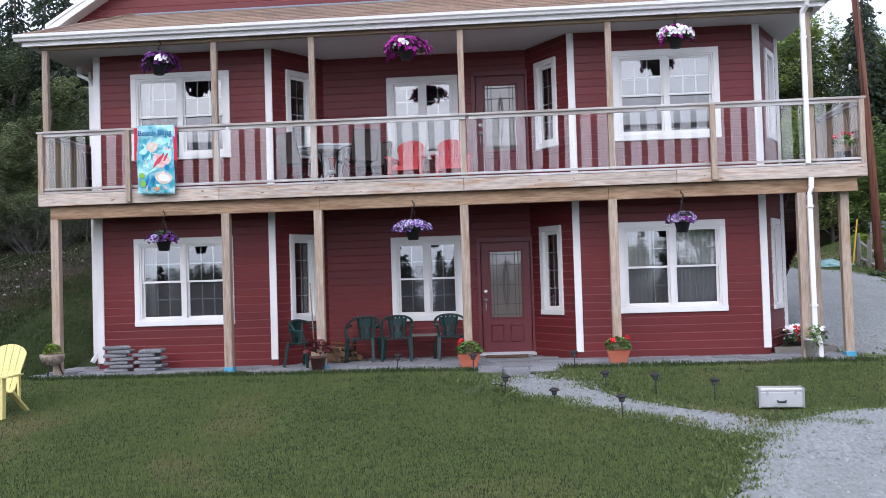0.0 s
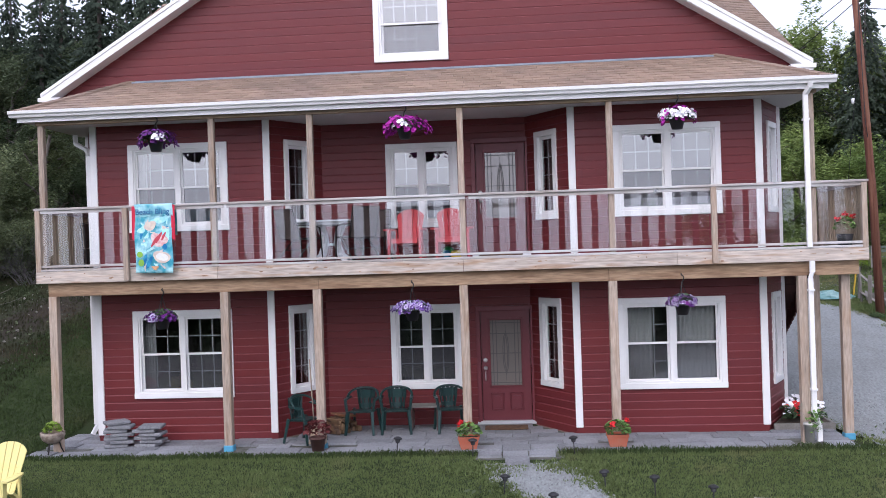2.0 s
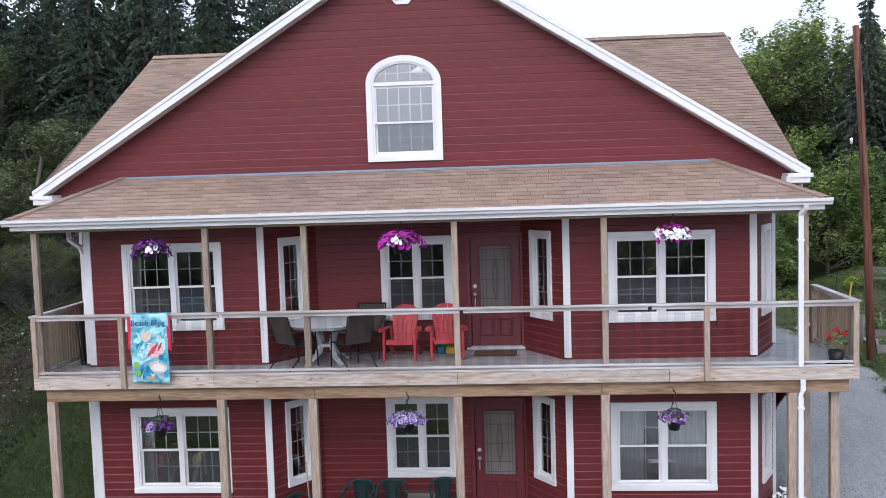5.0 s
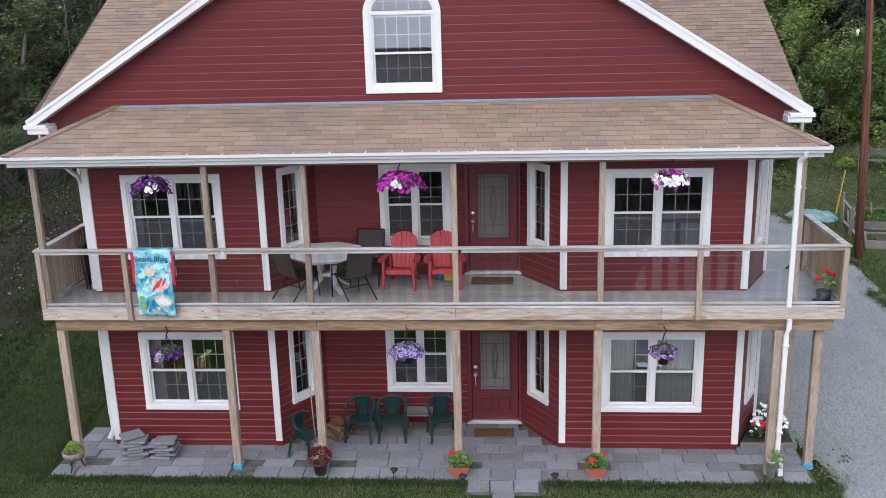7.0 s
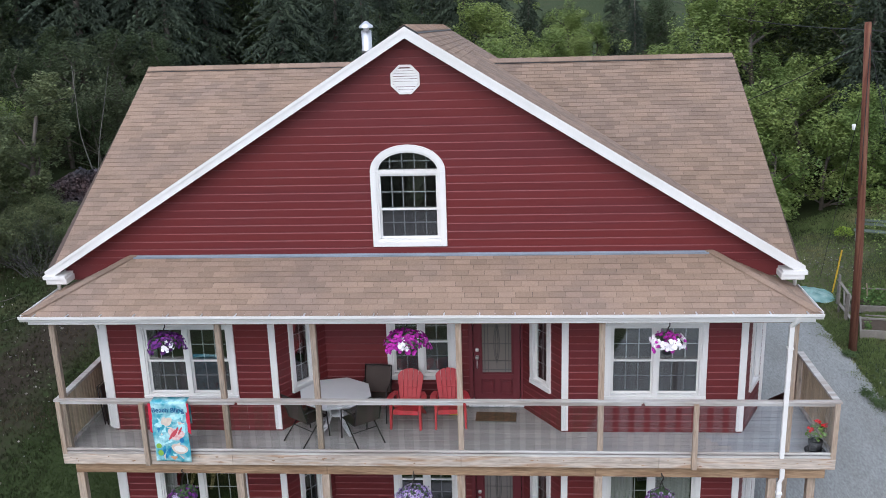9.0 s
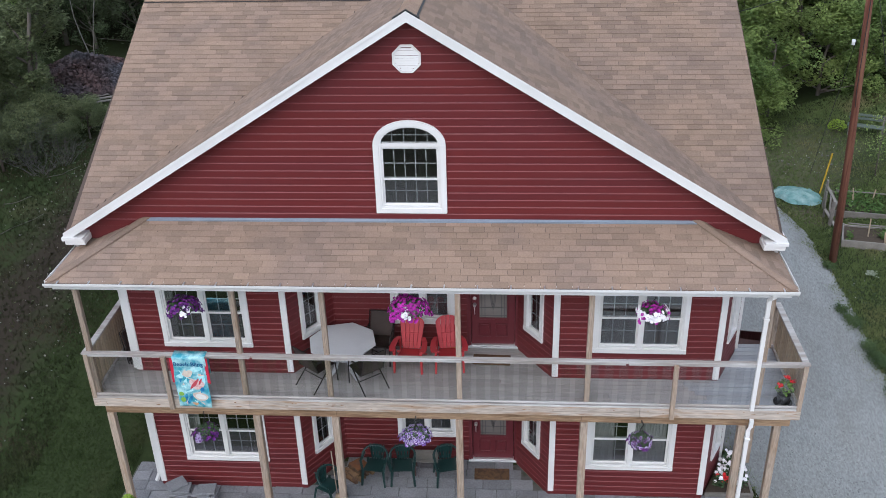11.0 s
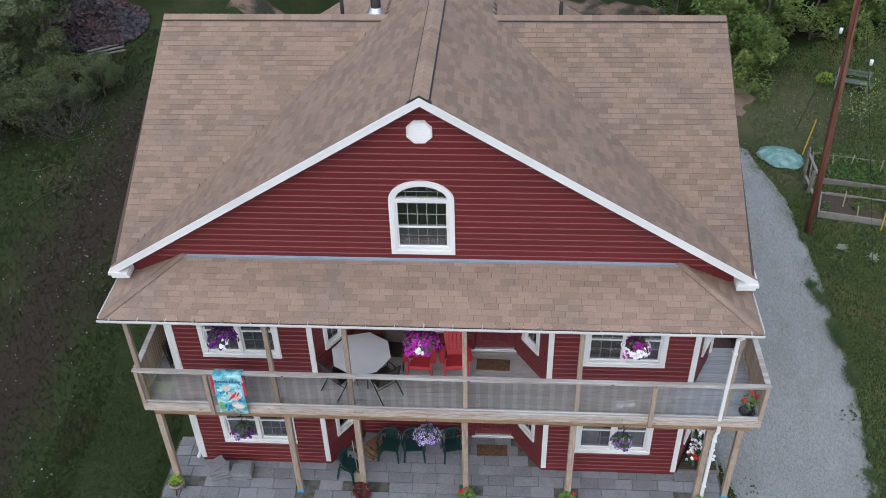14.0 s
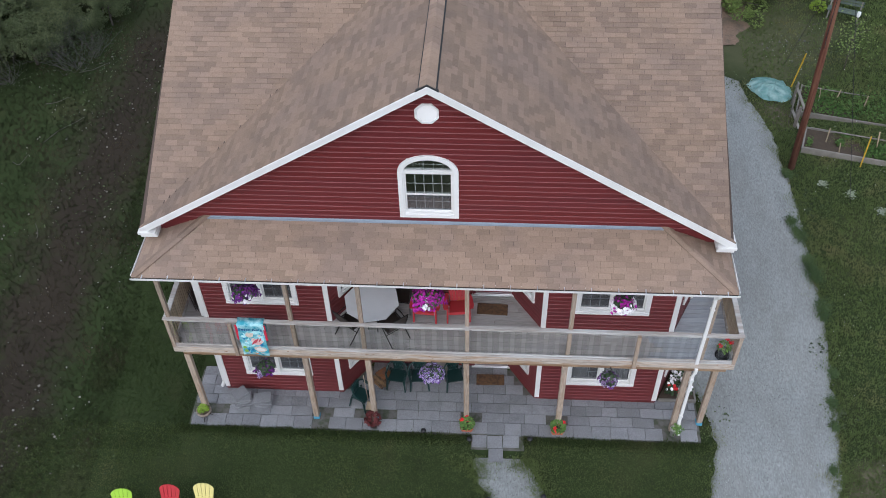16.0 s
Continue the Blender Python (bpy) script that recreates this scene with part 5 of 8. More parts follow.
# posts
for x in (-6.42, -3.42, -1.72, 0.82, 3.28, 6.5):
    bm = B()
    box(bm, -0.05, 0.05, -0.05, 0.05, 3.03, 5.553)
    bevel(bm, 0.005)
    tagged(part("upper_post", bm, M_POST, m=pose(x, -0.86, 0, 0, 0, rnd(-2, 2))), "slim weathered timber post carrying the porch roof", "post", "balcony posts")
for x, y in ((-6.3, -0.83), (-3.28, -0.83), (-1.68, -0.83), (0.8, -0.83), (3.26, -0.83), (6.3, -0.83), (7.05, -0.60), (7.1, 1.12)):
    t = thing("lower_post", "square weathered timber post under the balcony", "post", pose(x, y, 0, 0, 0, rnd(-2, 2)), "balcony posts")
    bm = B()
    box(bm, -0.07, 0.07, -0.07, 0.07, ground_z(x, y) - 0.02, 2.60 if x < 6.5 else 2.83)
    bevel(bm, 0.006)
    sh_ = part("shaft", bm, M_POST, t)
    if x in (-3.28, -1.68, 7.05):
        bm = B()
        box(bm, -0.085, 0.085, -0.085, 0.085, ground_z(x, y) + 0.0, ground_z(x, y) + 0.11)
        bevel(bm, 0.012)
        part("base_wrap", bm, M_BLUEWRAP, sh_, "crumpled blue plastic wrap")

# stair going down beside the house
st = thing("outside_stair", "dark-stained timber stair down from the balcony end", "stair", pose(0, 0, 0))
for x in (6.7, 7.25):
    bm = B()
    slab(bm, [(x, 1.3, 3.0), (x, 5.0, 0.7), (x, 5.0, 0.42), (x, 1.3, 2.72)], 0.045)
    part("stringer", bm, M_STAIR, st)
for i in range(12):
    yy, zz = 1.45 + 0.29 * i, 2.83 - 0.18 * i
    bm = B()
    box(bm, 6.68, 7.26, yy - 0.02, yy + 0.25, zz, zz + 0.035)
    part("tread", bm, M_STAIR, st)
    bm = B()
    box(bm, 6.725, 7.225, yy + 0.23, yy + 0.248, zz - 0.145, zz - 0.002)
    part("riser", bm, M_STAIR, st)
bm = B()
bar(bm, (7.27, 1.25, 3.33), (7.27, 5.0, 0.98), 0.08, 0.05)
hr = part("handrail", bm, M_STAIR, st, "dark stair handrail")
for i in range(26):
    yy = 1.34 + 0.14 * i
    bm = B()
    box(bm, 7.235, 7.255, yy, yy + 0.128, 2.62 - 0.626 * (yy - 1.3), 3.26 - 0.626 * (yy - 1.3))
    part("rail_board", bm, M_STAIR, hr)

# ---- patio ----
patio = thing("patio", "grey concrete paver patio along the house front", "patio", pose(0, 0, -0.1), kind="structure")
bm = B()
box(bm, -6.75, 7.05, -1.22, -0.005, -0.12, -0.012)
box(bm, -2.6, 2.6, -0.005, 1.04, -0.12, -0.012)
box(bm, -6.75, -5.95, -0.005, 0.7, -0.12, -0.012)
box(bm, 5.96, 7.05, -0.005, 0.02, -0.12, -0.012)
box(bm, 0.95, 2.35, -1.66, -1.22, -0.14, -0.025)
part("bedding", bm, M_JOINT, patio, "dark sandy bedding")
PAVERS = []
rp = random.Random(3)
POSTS = ((-6.3, -0.83), (-3.28, -0.83), (-1.68, -0.83), (0.8, -0.83), (3.26, -0.83), (6.3, -0.83))
rows_ = [(-1.21, 0.36, lambda: rp.choice((0.46, 0.46, 0.5)), -6.7, 7.0), (-0.84, 0.30, lambda: 0.58, -6.7, 7.0), (-0.53, 0.30, lambda: rp.choice((0.62, 0.62, 0.42)), -6.7, 7.0), (-0.22, 0.30, lambda: rp.choice((0.62, 0.45)), -6.7, 7.0)]
for y0, d, wf, xa, xb in rows_:
    x = xa - rp.uniform(0, 0.3)
    while x < xb:
        w = wf()
        a, b = max(x, xa), min(x + w, xb)
        x += w
        if b - a < 0.12:
            continue
        front = y0 < -1.0
        mid_ = (a + b) / 2
        if not front and any(abs(mid_ - px) < 0.3 and y0 < -0.7 for px, _ in POSTS):
            continue
        if front and (abs(mid_ + 3.25) < 0.2 or abs(mid_ + 1.5) < 0.14 or abs(mid_ - 6.4) < 0.25):
            continue
        PAVERS.append((a + 0.004, b - 0.004, y0 + 0.004 + (rp.uniform(-0.03, 0.02) if front else 0), y0 + d - 0.002, rp.uniform(-0.008, 0.008), rp.uniform(-0.9, 0.9)))
for k in range(3):
    y0 = 0.09 + 0.315 * k
    half = 2.6 - 0.72 * (y0 + 0.3) / 1.05
    x = -half - rp.uniform(0, 0.3)
    while x < half:
        w = rp.choice((0.62, 0.62, 0.45))
        a, b = max(x, -half), min(x + w, half)
        x += w
        if b - a > 0.12:
            PAVERS.append((a + 0.004, b - 0.004, y0 + 0.004, y0 + 0.312, rp.uniform(-0.005, 0.005), rp.uniform(-0.5, 0.5)))
for k in range(2):
    for a, b in ((-6.7, -6.33), (-6.32, -5.98)):
        PAVERS.append((a, b, 0.1 + 0.31 * k, 0.4 + 0.31 * k, rp.uniform(-0.01, 0.01), rp.uniform(-2, 2)))
for a, b, c_, d_ in ((0.98, 1.36, -1.6, -1.24), (1.38, 1.78, -1.62, -1.25), (1.80, 2.22, -1.58, -1.23), (1.42, 1.80, -2.02, -1.64)):
    PAVERS.append((a, b, c_, d_, -0.015, rp.uniform(-2, 2)))


def stones_thing(x, y, n, turn):
    t = thing("paver_stack", "stack of spare grey concrete pavers on the patio", "paver stack", pose(x, y, -0.075), "stacks of spare pavers")
    bm = B()
    box(bm, -0.2, 0.2, -0.165, 0.165, 0, 0.058)
    bevel(bm, 0.014)
    me = mesh_of("paver", bm, M_PAVER)
    for i in range(n):
        part("paver", me, M_PAVER, t, m=pose((0.05 if i % 2 else -0.05) + rnd(-0.015, 0.015), rnd(-0.04, 0.03), 0.064 * i, rnd(-0.8, 0.8), rnd(-0.8, 0.8), turn + rnd(-11, 11) + (34 if i == n - 1 and turn > 5 else 0)))


stones_thing(-5.37, -0.47, 7, 12)
stones_thing(-4.80, -0.50, 6, -3)

# ---- plants ----


def leaf_cloud(n, place, size, rng, flat=0.6, droop=0.0, cup=0.25):
    """n small pointed leaves: place() gives a spot; each is a bent diamond of two triangles."""
    vs, fs = [], []
    for _ in range(n):
        p = Vector(place())
        s = size * rng.uniform(0.6, 1.25)
        a = rng.uniform(0, 2 * math.pi)
        tilt = rng.uniform(-1, 1) * flat - droop
        d = Vector((math.cos(a) * math.cos(tilt), math.sin(a) * math.cos(tilt), math.sin(tilt)))
        side = d.cross(Vector((rng.uniform(-0.5, 0.5), rng.uniform(-0.5, 0.5), 1))).normalized()
        up = side.cross(d)
        k = len(vs)
        vs += [p - d * s * 0.5, p + side * s * 0.32 + up * s * cup * 0.3, p + d * s * 0.5, p - side * s * 0.32 + up * s * cup * 0.3]
        fs += [(k, k + 1, k + 2), (k, k + 2, k + 3)]
    return vs, fs


def blooms(n, place, size, rng, out=None):
    """n open flowers of five joined petals round a dip."""
    vs, fs = [], []
    for _ in range(n):
        p, nrm = place()
        p, nrm = Vector(p), Vector(nrm).normalized()
        s = size * rng.uniform(0.75, 1.2)
        a = nrm.orthogonal().normalized()
        b = nrm.cross(a)
        k = len(vs)
        vs.append(p - nrm * s * 0.25)
        for i in range(10):
            t = math.pi * i / 5
            r = s * (0.55 if i % 2 == 0 else 0.46)
            vs.append(p + a * math.cos(t) * r + b * math.sin(t) * r + nrm * s * rng.uniform(0, 0.12))
        fs += [(k, k + 1 + i, k + 1 + (i + 1) % 10) for i in range(10)]
    return vs, fs


def dome(rng, rx, rz, cz, low=-0.35):
    while True:
        d = Vector((rng.gauss(0, 1), rng.gauss(0, 1), rng.gauss(0, 1))).normalized()
        if d.z > low:
            break
    k = rng.uniform(0.82, 1.05)
    return (d.x * rx * k, d.y * rx * k, cz + d.z * rz * k), d


def limb_path(rng, a, d, length, n=4, bend=0.25):
    pts, p, d = [Vector(a)], Vector(a), Vector(d).normalized()
    for _ in range(n):
        d = (d + Vector((rng.gauss(0, bend), rng.gauss(0, bend), rng.gauss(0.06, bend * 0.6)))).normalized()
        p = p + d * (length / n)
        pts.append(p.copy())
    return pts


def hanging_basket(x, y, z, drop, main, second, share, label, seed, rx=0.28):
    """A hanging basket whose pot stands at z; drop: the hook's height over it."""
    rng = random.Random(seed)
    rz = 0.21 if seed < 4 else 0.15
    t = thing("hanging_basket", label, "hanging basket", pose(x, y, z, 0, 0, rnd(-8, 8)), "hanging flower baskets")
    bm = B()
    lathe(bm, [(0.0, -0.06), (0.085, -0.06), (0.125, 0.09), (0.135, 0.09), (0.135, 0.105), (0.115, 0.105), (0.11, 0.06), (0.0, 0.06)], 18)
    part("pot", bm, M_BLACKPOT, t, "black plastic pot")
    bm = B()
    for i in range(3):
        a = 2 * math.pi * i / 3
        bar(bm, (0.12 * math.cos(a), 0.12 * math.sin(a), 0.1), (0, 0, drop - 0.08), 0.009)
    wi_ = part("wire", bm, M_DARKMETAL, t)
    bm = B()
    tube(bm, [(0, 0, drop - 0.09), (0.03, 0, drop - 0.05), (0.03, 0, drop), (0, 0, drop + 0.03), (0, 0.04, drop + 0.05)], 0.011, 6)
    part("hook", bm, M_DARKMETAL, wi_)
    vs, fs = leaf_cloud(520, lambda: dome(rng, rx * 0.8, 0.15, 0.13, -0.15)[0], 0.075, rng)
    part("foliage", raw_mesh("foliage", vs, fs, M_BASKETLEAF), M_BASKETLEAF, t, kind="stuff")

    def spot():
        p, d = dome(rng, rx * 0.93, rz, 0.12, -0.08)
        a_ = math.atan2(d.y, d.x)
        k_ = 1 + 0.16 * math.sin(3 * a_ + seed) + 0.1 * math.sin(7 * a_ + 2 * seed)
        sag = max(0, math.hypot(d.x, d.y) - 0.8) * (0.2 + 0.25 * math.sin(5 * a_ + seed)) * (1 if seed < 4 else 0.3)
        return (p[0] * k_, p[1] * k_, p[2] - sag), d + Vector((0, 0, 0.25))
    n = int(215 * (rx / 0.28) ** 1.5)
    vs, fs = blooms(int(n * (1 - share)), spot, 0.062, rng)
    part("bloom", raw_mesh("bloom", vs, fs, main), main, t, kind="stuff")
    side = (0.6, 2.2, 0.2, 2.6, 2.4, 0.4)[seed - 1]

    def patch():
        p, d = dome(rng, rx * 0.96, rz, 0.125, -0.06)
        while share > 0.4 and second is M_PETALWHITE and (d.z > 0.62 or d.y > 0.3):
            p, d = dome(rng, rx * 0.96, rz, 0.125, -0.06)
        if share < 0.4:
            v = Vector(p)
            v.x, v.y, v.z = v.x * 0.4 + 0.10 * math.cos(side), -abs(v.y) * 0.9 - 0.05, v.z * 0.7 + 0.03
            return v, Vector((d.x, -abs(d.y), d.z))
        return p, d
    open_ = [patch() for _ in range(int(n * share))]
    it = iter(open_)
    vs, fs = blooms(len(open_), lambda: next(it), 0.066, rng)
    part("bloom", raw_mesh("bloom", vs, fs, second), second, t, kind="stuff")
    if second is not M_PETALWHITE:
        it = iter([(Vector(p) + Vector(d).normalized() * 0.012, d) for p, d in open_])
        vs, fs = blooms(len(open_), lambda: next(it), 0.032, rng)
        part("bloom_eye", raw_mesh("bloom_eye", vs, fs, main), main, t, "dark flower eyes", kind="stuff")


hanging_basket(-4.35, -0.97, 5.08, 0.5, M_PURPLE, M_PETALWHITE, 0.10, "hanging basket of deep purple and white petunias under the eave", 1, 0.335)
hanging_basket(-0.09, -1.0, 5.12, 0.48, M_MAGENTA, M_PETALWHITE, 0.15, "hanging basket of magenta petunias with a white patch", 2, 0.41)
hanging_basket(4.36, -1.0, 5.10, 0.48, M_MAGENTA, M_PETALWHITE, 0.6, "hanging basket of white and magenta petunias under the eave", 3, 0.315)
hanging_basket(-4.35, -0.93, 2.06, 0.58, M_PURPLE, M_PALEVIOLET, 0.3, "hanging basket of purple and violet petunias under the balcony", 4, 0.27)
hanging_basket(-0.06, -0.96, 2.10, 0.55, M_VIOLET, M_PALEVIOLET, 0.55, "hanging basket of violet and pale petunias under the balcony", 5, 0.335)
hanging_basket(4.37, -0.93, 2.08, 0.56, M_PURPLE, M_PALEVIOLET, 0.45, "hanging basket of violet petunias under the balcony", 6, 0.26)


def geranium(parent, rng, z, rx, h, flowers, n=170):
    vs, fs = leaf_cloud(n, lambda: dome(rng, rx, h, z, -0.2)[0], 0.10, rng, 0.7)
    part("foliage", raw_mesh("foliage", vs, fs, M_LEAF), M_LEAF, parent, kind="stuff")
    vs, fs = [], []
    for _ in range(flowers):
        c_ = Vector(dome(rng, rx * 0.95, h * 1.1, z + 0.06, 0.15)[0])
        v2, f2 = blooms(12, lambda: (c_ + Vector((rng.gauss(0, 0.025), rng.gauss(0, 0.025), rng.gauss(0, 0.02))), (rng.gauss(0, 0.6), rng.gauss(0, 0.6) - 0.4, 1)), 0.05, rng)
        k = len(vs)
        vs += v2
        fs += [tuple(k + i for i in f) for f in f2]
    part("bloom", raw_mesh("bloom", vs, fs, M_PETALRED), M_PETALRED, parent, "clusters of red blooms", kind="stuff")


def planter(x, y, seed):
    rng = random.Random(seed)
    t = thing("geranium_planter", "terracotta planter of red geraniums at a post foot", "planter", pose(x, y, -0.08, 0, 0, rng.uniform(-4, 4)) @ Matrix.Scale(0.84, 4), "terracotta planters")
    bm = B()
    lo = [(-0.15, -0.11), (0.15, -0.11), (0.15, 0.11), (-0.15, 0.11)]
    hi = [(-0.21, -0.15), (0.21, -0.15), (0.21, 0.15), (-0.21, 0.15)]
    rings = [[bm.verts.new((a, b, z_)) for a, b in ring] for ring, z_ in ((lo, 0), ([(a * 0.95, b * 0.95) for a, b in hi], 0.2), (hi, 0.2), (hi, 0.25), ([(a * 0.9, b * 0.88) for a, b in hi], 0.25), ([(a * 0.86, b * 0.84) for a, b in hi], 0.2))]
    bm.faces.new(rings[0][::-1])
    for p, q in zip(rings[:-1], rings[1:]):
        for i in range(4):
            bm.faces.new((p[i], p[(i + 1) % 4], q[(i + 1) % 4], q[i]))
    bx_ = part("box", bm, M_TERRA, t)
    bm = B()
    box(bm, -0.185, 0.185, -0.13, 0.13, 0.17, 0.215)
    part("soil", bm, M_SOIL, bx_)
    geranium(t, rng, 0.31, 0.24, 0.19, 3, 210)


planter(0.82, -1.07, 11)
planter(3.24, -1.07, 12)

t = thing("stone_planter", "weathered stone bowl planter with bright green leaves", "planter", pose(-6.32, -1.0, -0.07))
bm = B()
lathe(bm, [(0.0, 0.17), (0.09, 0.17), (0.17, 0.23), (0.205, 0.31), (0.2, 0.36), (0.17, 0.36), (0.155, 0.31), (0.0, 0.30)], 20)
for v in bm.verts:
    v.co *= 1 + 0.05 * noise.noise(v.co * 14)
part("bowl", bm, mat("brown_stone", (0.20, 0.155, 0.12), 0.9, (0.28, 0.235, 0.19), var=0.3, coarse=14, fine=60, bump=0.6, bump_scale=50), t)
for i in range(3):
    a = 0.5 + 2 * math.pi * i / 3
    bm = B()
    tube(bm, [(0.1 * math.cos(a), 0.1 * math.sin(a), 0.2), (0.13 * math.cos(a), 0.13 * math.sin(a), 0.08), (0.17 * math.cos(a), 0.17 * math.sin(a), 0.0)], 0.012, 6)
    part("stand_leg", bm, M_DARKMETAL, t, "dark iron stand")
rng = random.Random(21)
vs, fs = leaf_cloud(110, lambda: dome(rng, 0.14, 0.16, 0.38, 0)[0], 0.09, rng, 0.7)
part("foliage", raw_mesh("foliage", vs, fs, mat("lime_leaf", (0.20, 0.30, 0.03), 0.6, var=0.1, island=0.6)), None, t, "yellow-green leaves", kind="stuff")

t = thing("coleus_pot", "small pot of dark red foliage at a post foot", "flower pot", pose(-1.70, -1.08, -0.08))
bm = B()
lathe(bm, [(0.0, 0), (0.10, 0), (0.13, 0.2), (0.145, 0.2), (0.145, 0.23), (0.12, 0.23), (0.11, 0.18), (0.0, 0.18)], 16)
part("pot", bm, mat("brown_pot", (0.10, 0.05, 0.04), 0.6, var=0.1), t)
rng = random.Random(22)
vs, fs = leaf_cloud(170, lambda: dome(rng, 0.22, 0.18, 0.33, -0.3)[0], 0.1, rng, 0.8)
part("foliage", raw_mesh("foliage", vs, fs, M_COLEUS), None, t, "dark red leaves", kind="stuff")

t = thing("white_pot", "tall pale pot with a trailing plant beside the downspout", "flower pot", pose(6.30, -1.02, -0.09))
bm = B()
lathe(bm, [(0.0, 0), (0.065, 0), (0.085, 0.30), (0.095, 0.30), (0.095, 0.33), (0.075, 0.33), (0.07, 0.27), (0.0, 0.27)], 16)
part("pot", bm, mat("pale_glaze", (0.55, 0.54, 0.5), 0.5, (0.42, 0.41, 0.38), var=0.1), t)
rng = random.Random(23)
vs, fs = leaf_cloud(90, lambda: (rng.gauss(0.07, 0.06), rng.gauss(-0.06, 0.05), rng.uniform(0.2, 0.55)), 0.08, rng, 0.8)
part("foliage", raw_mesh("foliage", vs, fs, M_LEAF), None, t, kind="stuff")

fb = thing("flower_bed", "grey-edged flower bed of white and red blooms by the corner", "flower bed", pose(0, 0, -0.13))
for x0, x1, y0, y1 in ((6.02, 7.05, 0.02, 0.07), (7.0, 7.05, 0.072, 1.3), (6.62, 7.0, 1.25, 1.3)):
    bm = B()
    box(bm, x0, x1, y0, y1, -0.05, 0.16)
    bevel(bm, 0.006)
    part("edging_board", bm, M_GREYWOOD, fb)
bm = B()
slab(bm, [(6.02, 0.06, 0.14), (7.0, 0.06, 0.14), (7.0, 1.28, 0.17), (6.62, 1.28, 0.17)], 0.12)
part("soil", bm, M_SOIL, fb)
rng = random.Random(31)


def bed_spot():
    y_ = rng.uniform(0.12, 1.2)
    return (rng.uniform(6.1 + 0.45 * y_, 6.95), y_, rng.uniform(0.2, 0.42))


vs, fs = leaf_cloud(520, bed_spot, 0.10, rng, 0.8)
part("foliage", raw_mesh("foliage", vs, fs, M_BASKETLEAF), None, fb, kind="stuff")
vs, fs = blooms(78, lambda: (Vector(bed_spot()) + Vector((0, -0.02, 0.06)), (rng.gauss(0, 0.4), -0.6, 0.9)), 0.09, rng)
part("bloom", raw_mesh("bloom", vs, fs, M_PETALWHITE), None, fb, "white blooms", kind="stuff")
c_ = Vector((6.46, 0.2, 0.36))
vs, fs = blooms(12, lambda: (c_ + Vector((rng.gauss(0, 0.06), rng.gauss(0, 0.06), rng.gauss(0, 0.05))), (rng.gauss(0, 0.4), -0.5, 0.9)), 0.08, rng)
part("bloom", raw_mesh("bloom", vs, fs, M_PETALRED), None, fb, "red blooms", kind="stuff")

t = thing("balcony_pot", "black pot of red geranium on a saucer on the balcony", "flower pot", pose(7.05, -0.70, 3.036))
bm = B()
lathe(bm, [(0.0, 0), (0.17, 0), (0.18, 0.03), (0.165, 0.03), (0.15, 0.012), (0.0, 0.012)], 16)
part("saucer", bm, M_BLACKPOT, t)
bm = B()
lathe(bm, [(0.0, 0.012), (0.10, 0.012), (0.13, 0.22), (0.115, 0.22), (0.10, 0.19), (0.0, 0.19)], 16)
part("pot", bm, M_BLACKPOT, t)
geranium(t, random.Random(33), 0.34, 0.16, 0.17, 3, 70)

# ---- chairs and tables ----


def resin_chair():
    """A low-backed moulded garden armchair; its front looks to -y."""
    t = thing("garden_chair", "dark green moulded resin armchair on the patio", "chair", pose(0, 0, 0), "green garden chairs")
    bm = B()
    seat = [(-0.22, -0.24), (0.22, -0.24), (0.20, 0.2), (-0.20, 0.2)]
    a = [bm.verts.new((x, y, 0.43 if y < 0 else 0.40)) for x, y in seat]
    b = [bm.verts.new((x, y, 0.40 if y < 0 else 0.37)) for x, y in seat]
    bm.faces.new(a)
    bm.faces.new(b[::-1])
    for i in range(4):
        bm.faces.new((a[i], b[i], b[(i + 1) % 4], a[(i + 1) % 4]))
    bevel(bm, 0.012, 2)
    part("seat", bm, M_GREENPLASTIC, t)
    # curved hoop that runs into the arms
    bm = B()
    pts = []
    for i in range(17):
        s = -1 + 2 * i / 16
        ang = s * math.pi * 0.56
        pts.append((0.285 * math.sin(ang), 0.19 - 0.28 * (1 - math.cos(ang)) * 0.75, 0.80 - 0.19 * abs(s) ** 2.2))
    tube(bm, pts, 0.024, 8, 1.0, 0.7)
    part("hoop", bm, M_GREENPLASTIC, t)
    n = 7
    for i in range(1, n - 1):
        s = (i - (n - 1) / 2) / ((n - 1) / 2)
        bm = B()
        bar(bm, (0.17 * s, 0.20 - 0.02 * s * s, 0.40), (0.24 * s, 0.235 - 0.05 * s * s, 0.79 - 0.02 * s * s), 0.048, 0.014, taper=1.35)
        part("back_slat", bm, M_GREENPLASTIC, t)
    for z_, w_, d_ in ((0.68, 0.17, 0.15), (0.47, 0.13, 0.07)):
        bm = B()
        bar(bm, (-w_, 0.198 + 0.05 * (z_ - 0.4), z_), (w_, 0.198 + 0.05 * (z_ - 0.4), z_), 0.014, d_)
        part("back_web", bm, M_GREENPLASTIC, t)
    for s in (-1, 1):
        bm = B()
        bar(bm, (s * 0.27, 0.10, 0.645), (s * 0.275, -0.2, 0.625), 0.055, 0.028)
        bar(bm, (s * 0.275, -0.19, 0.625), (s * 0.245, -0.215, 0.42), 0.045, 0.03)
        part("arm", bm, M_GREENPLASTIC, t)
        for y0, y1 in ((-0.21, -0.27), (0.17, 0.26)):
            bm = B()
            bar(bm, (s * 0.225, y0, 0.42), (s * 0.26, y1, 0.0), 0.055, 0.05, taper=0.7)
            part("leg", bm, M_GREENPLASTIC, t)
    return t


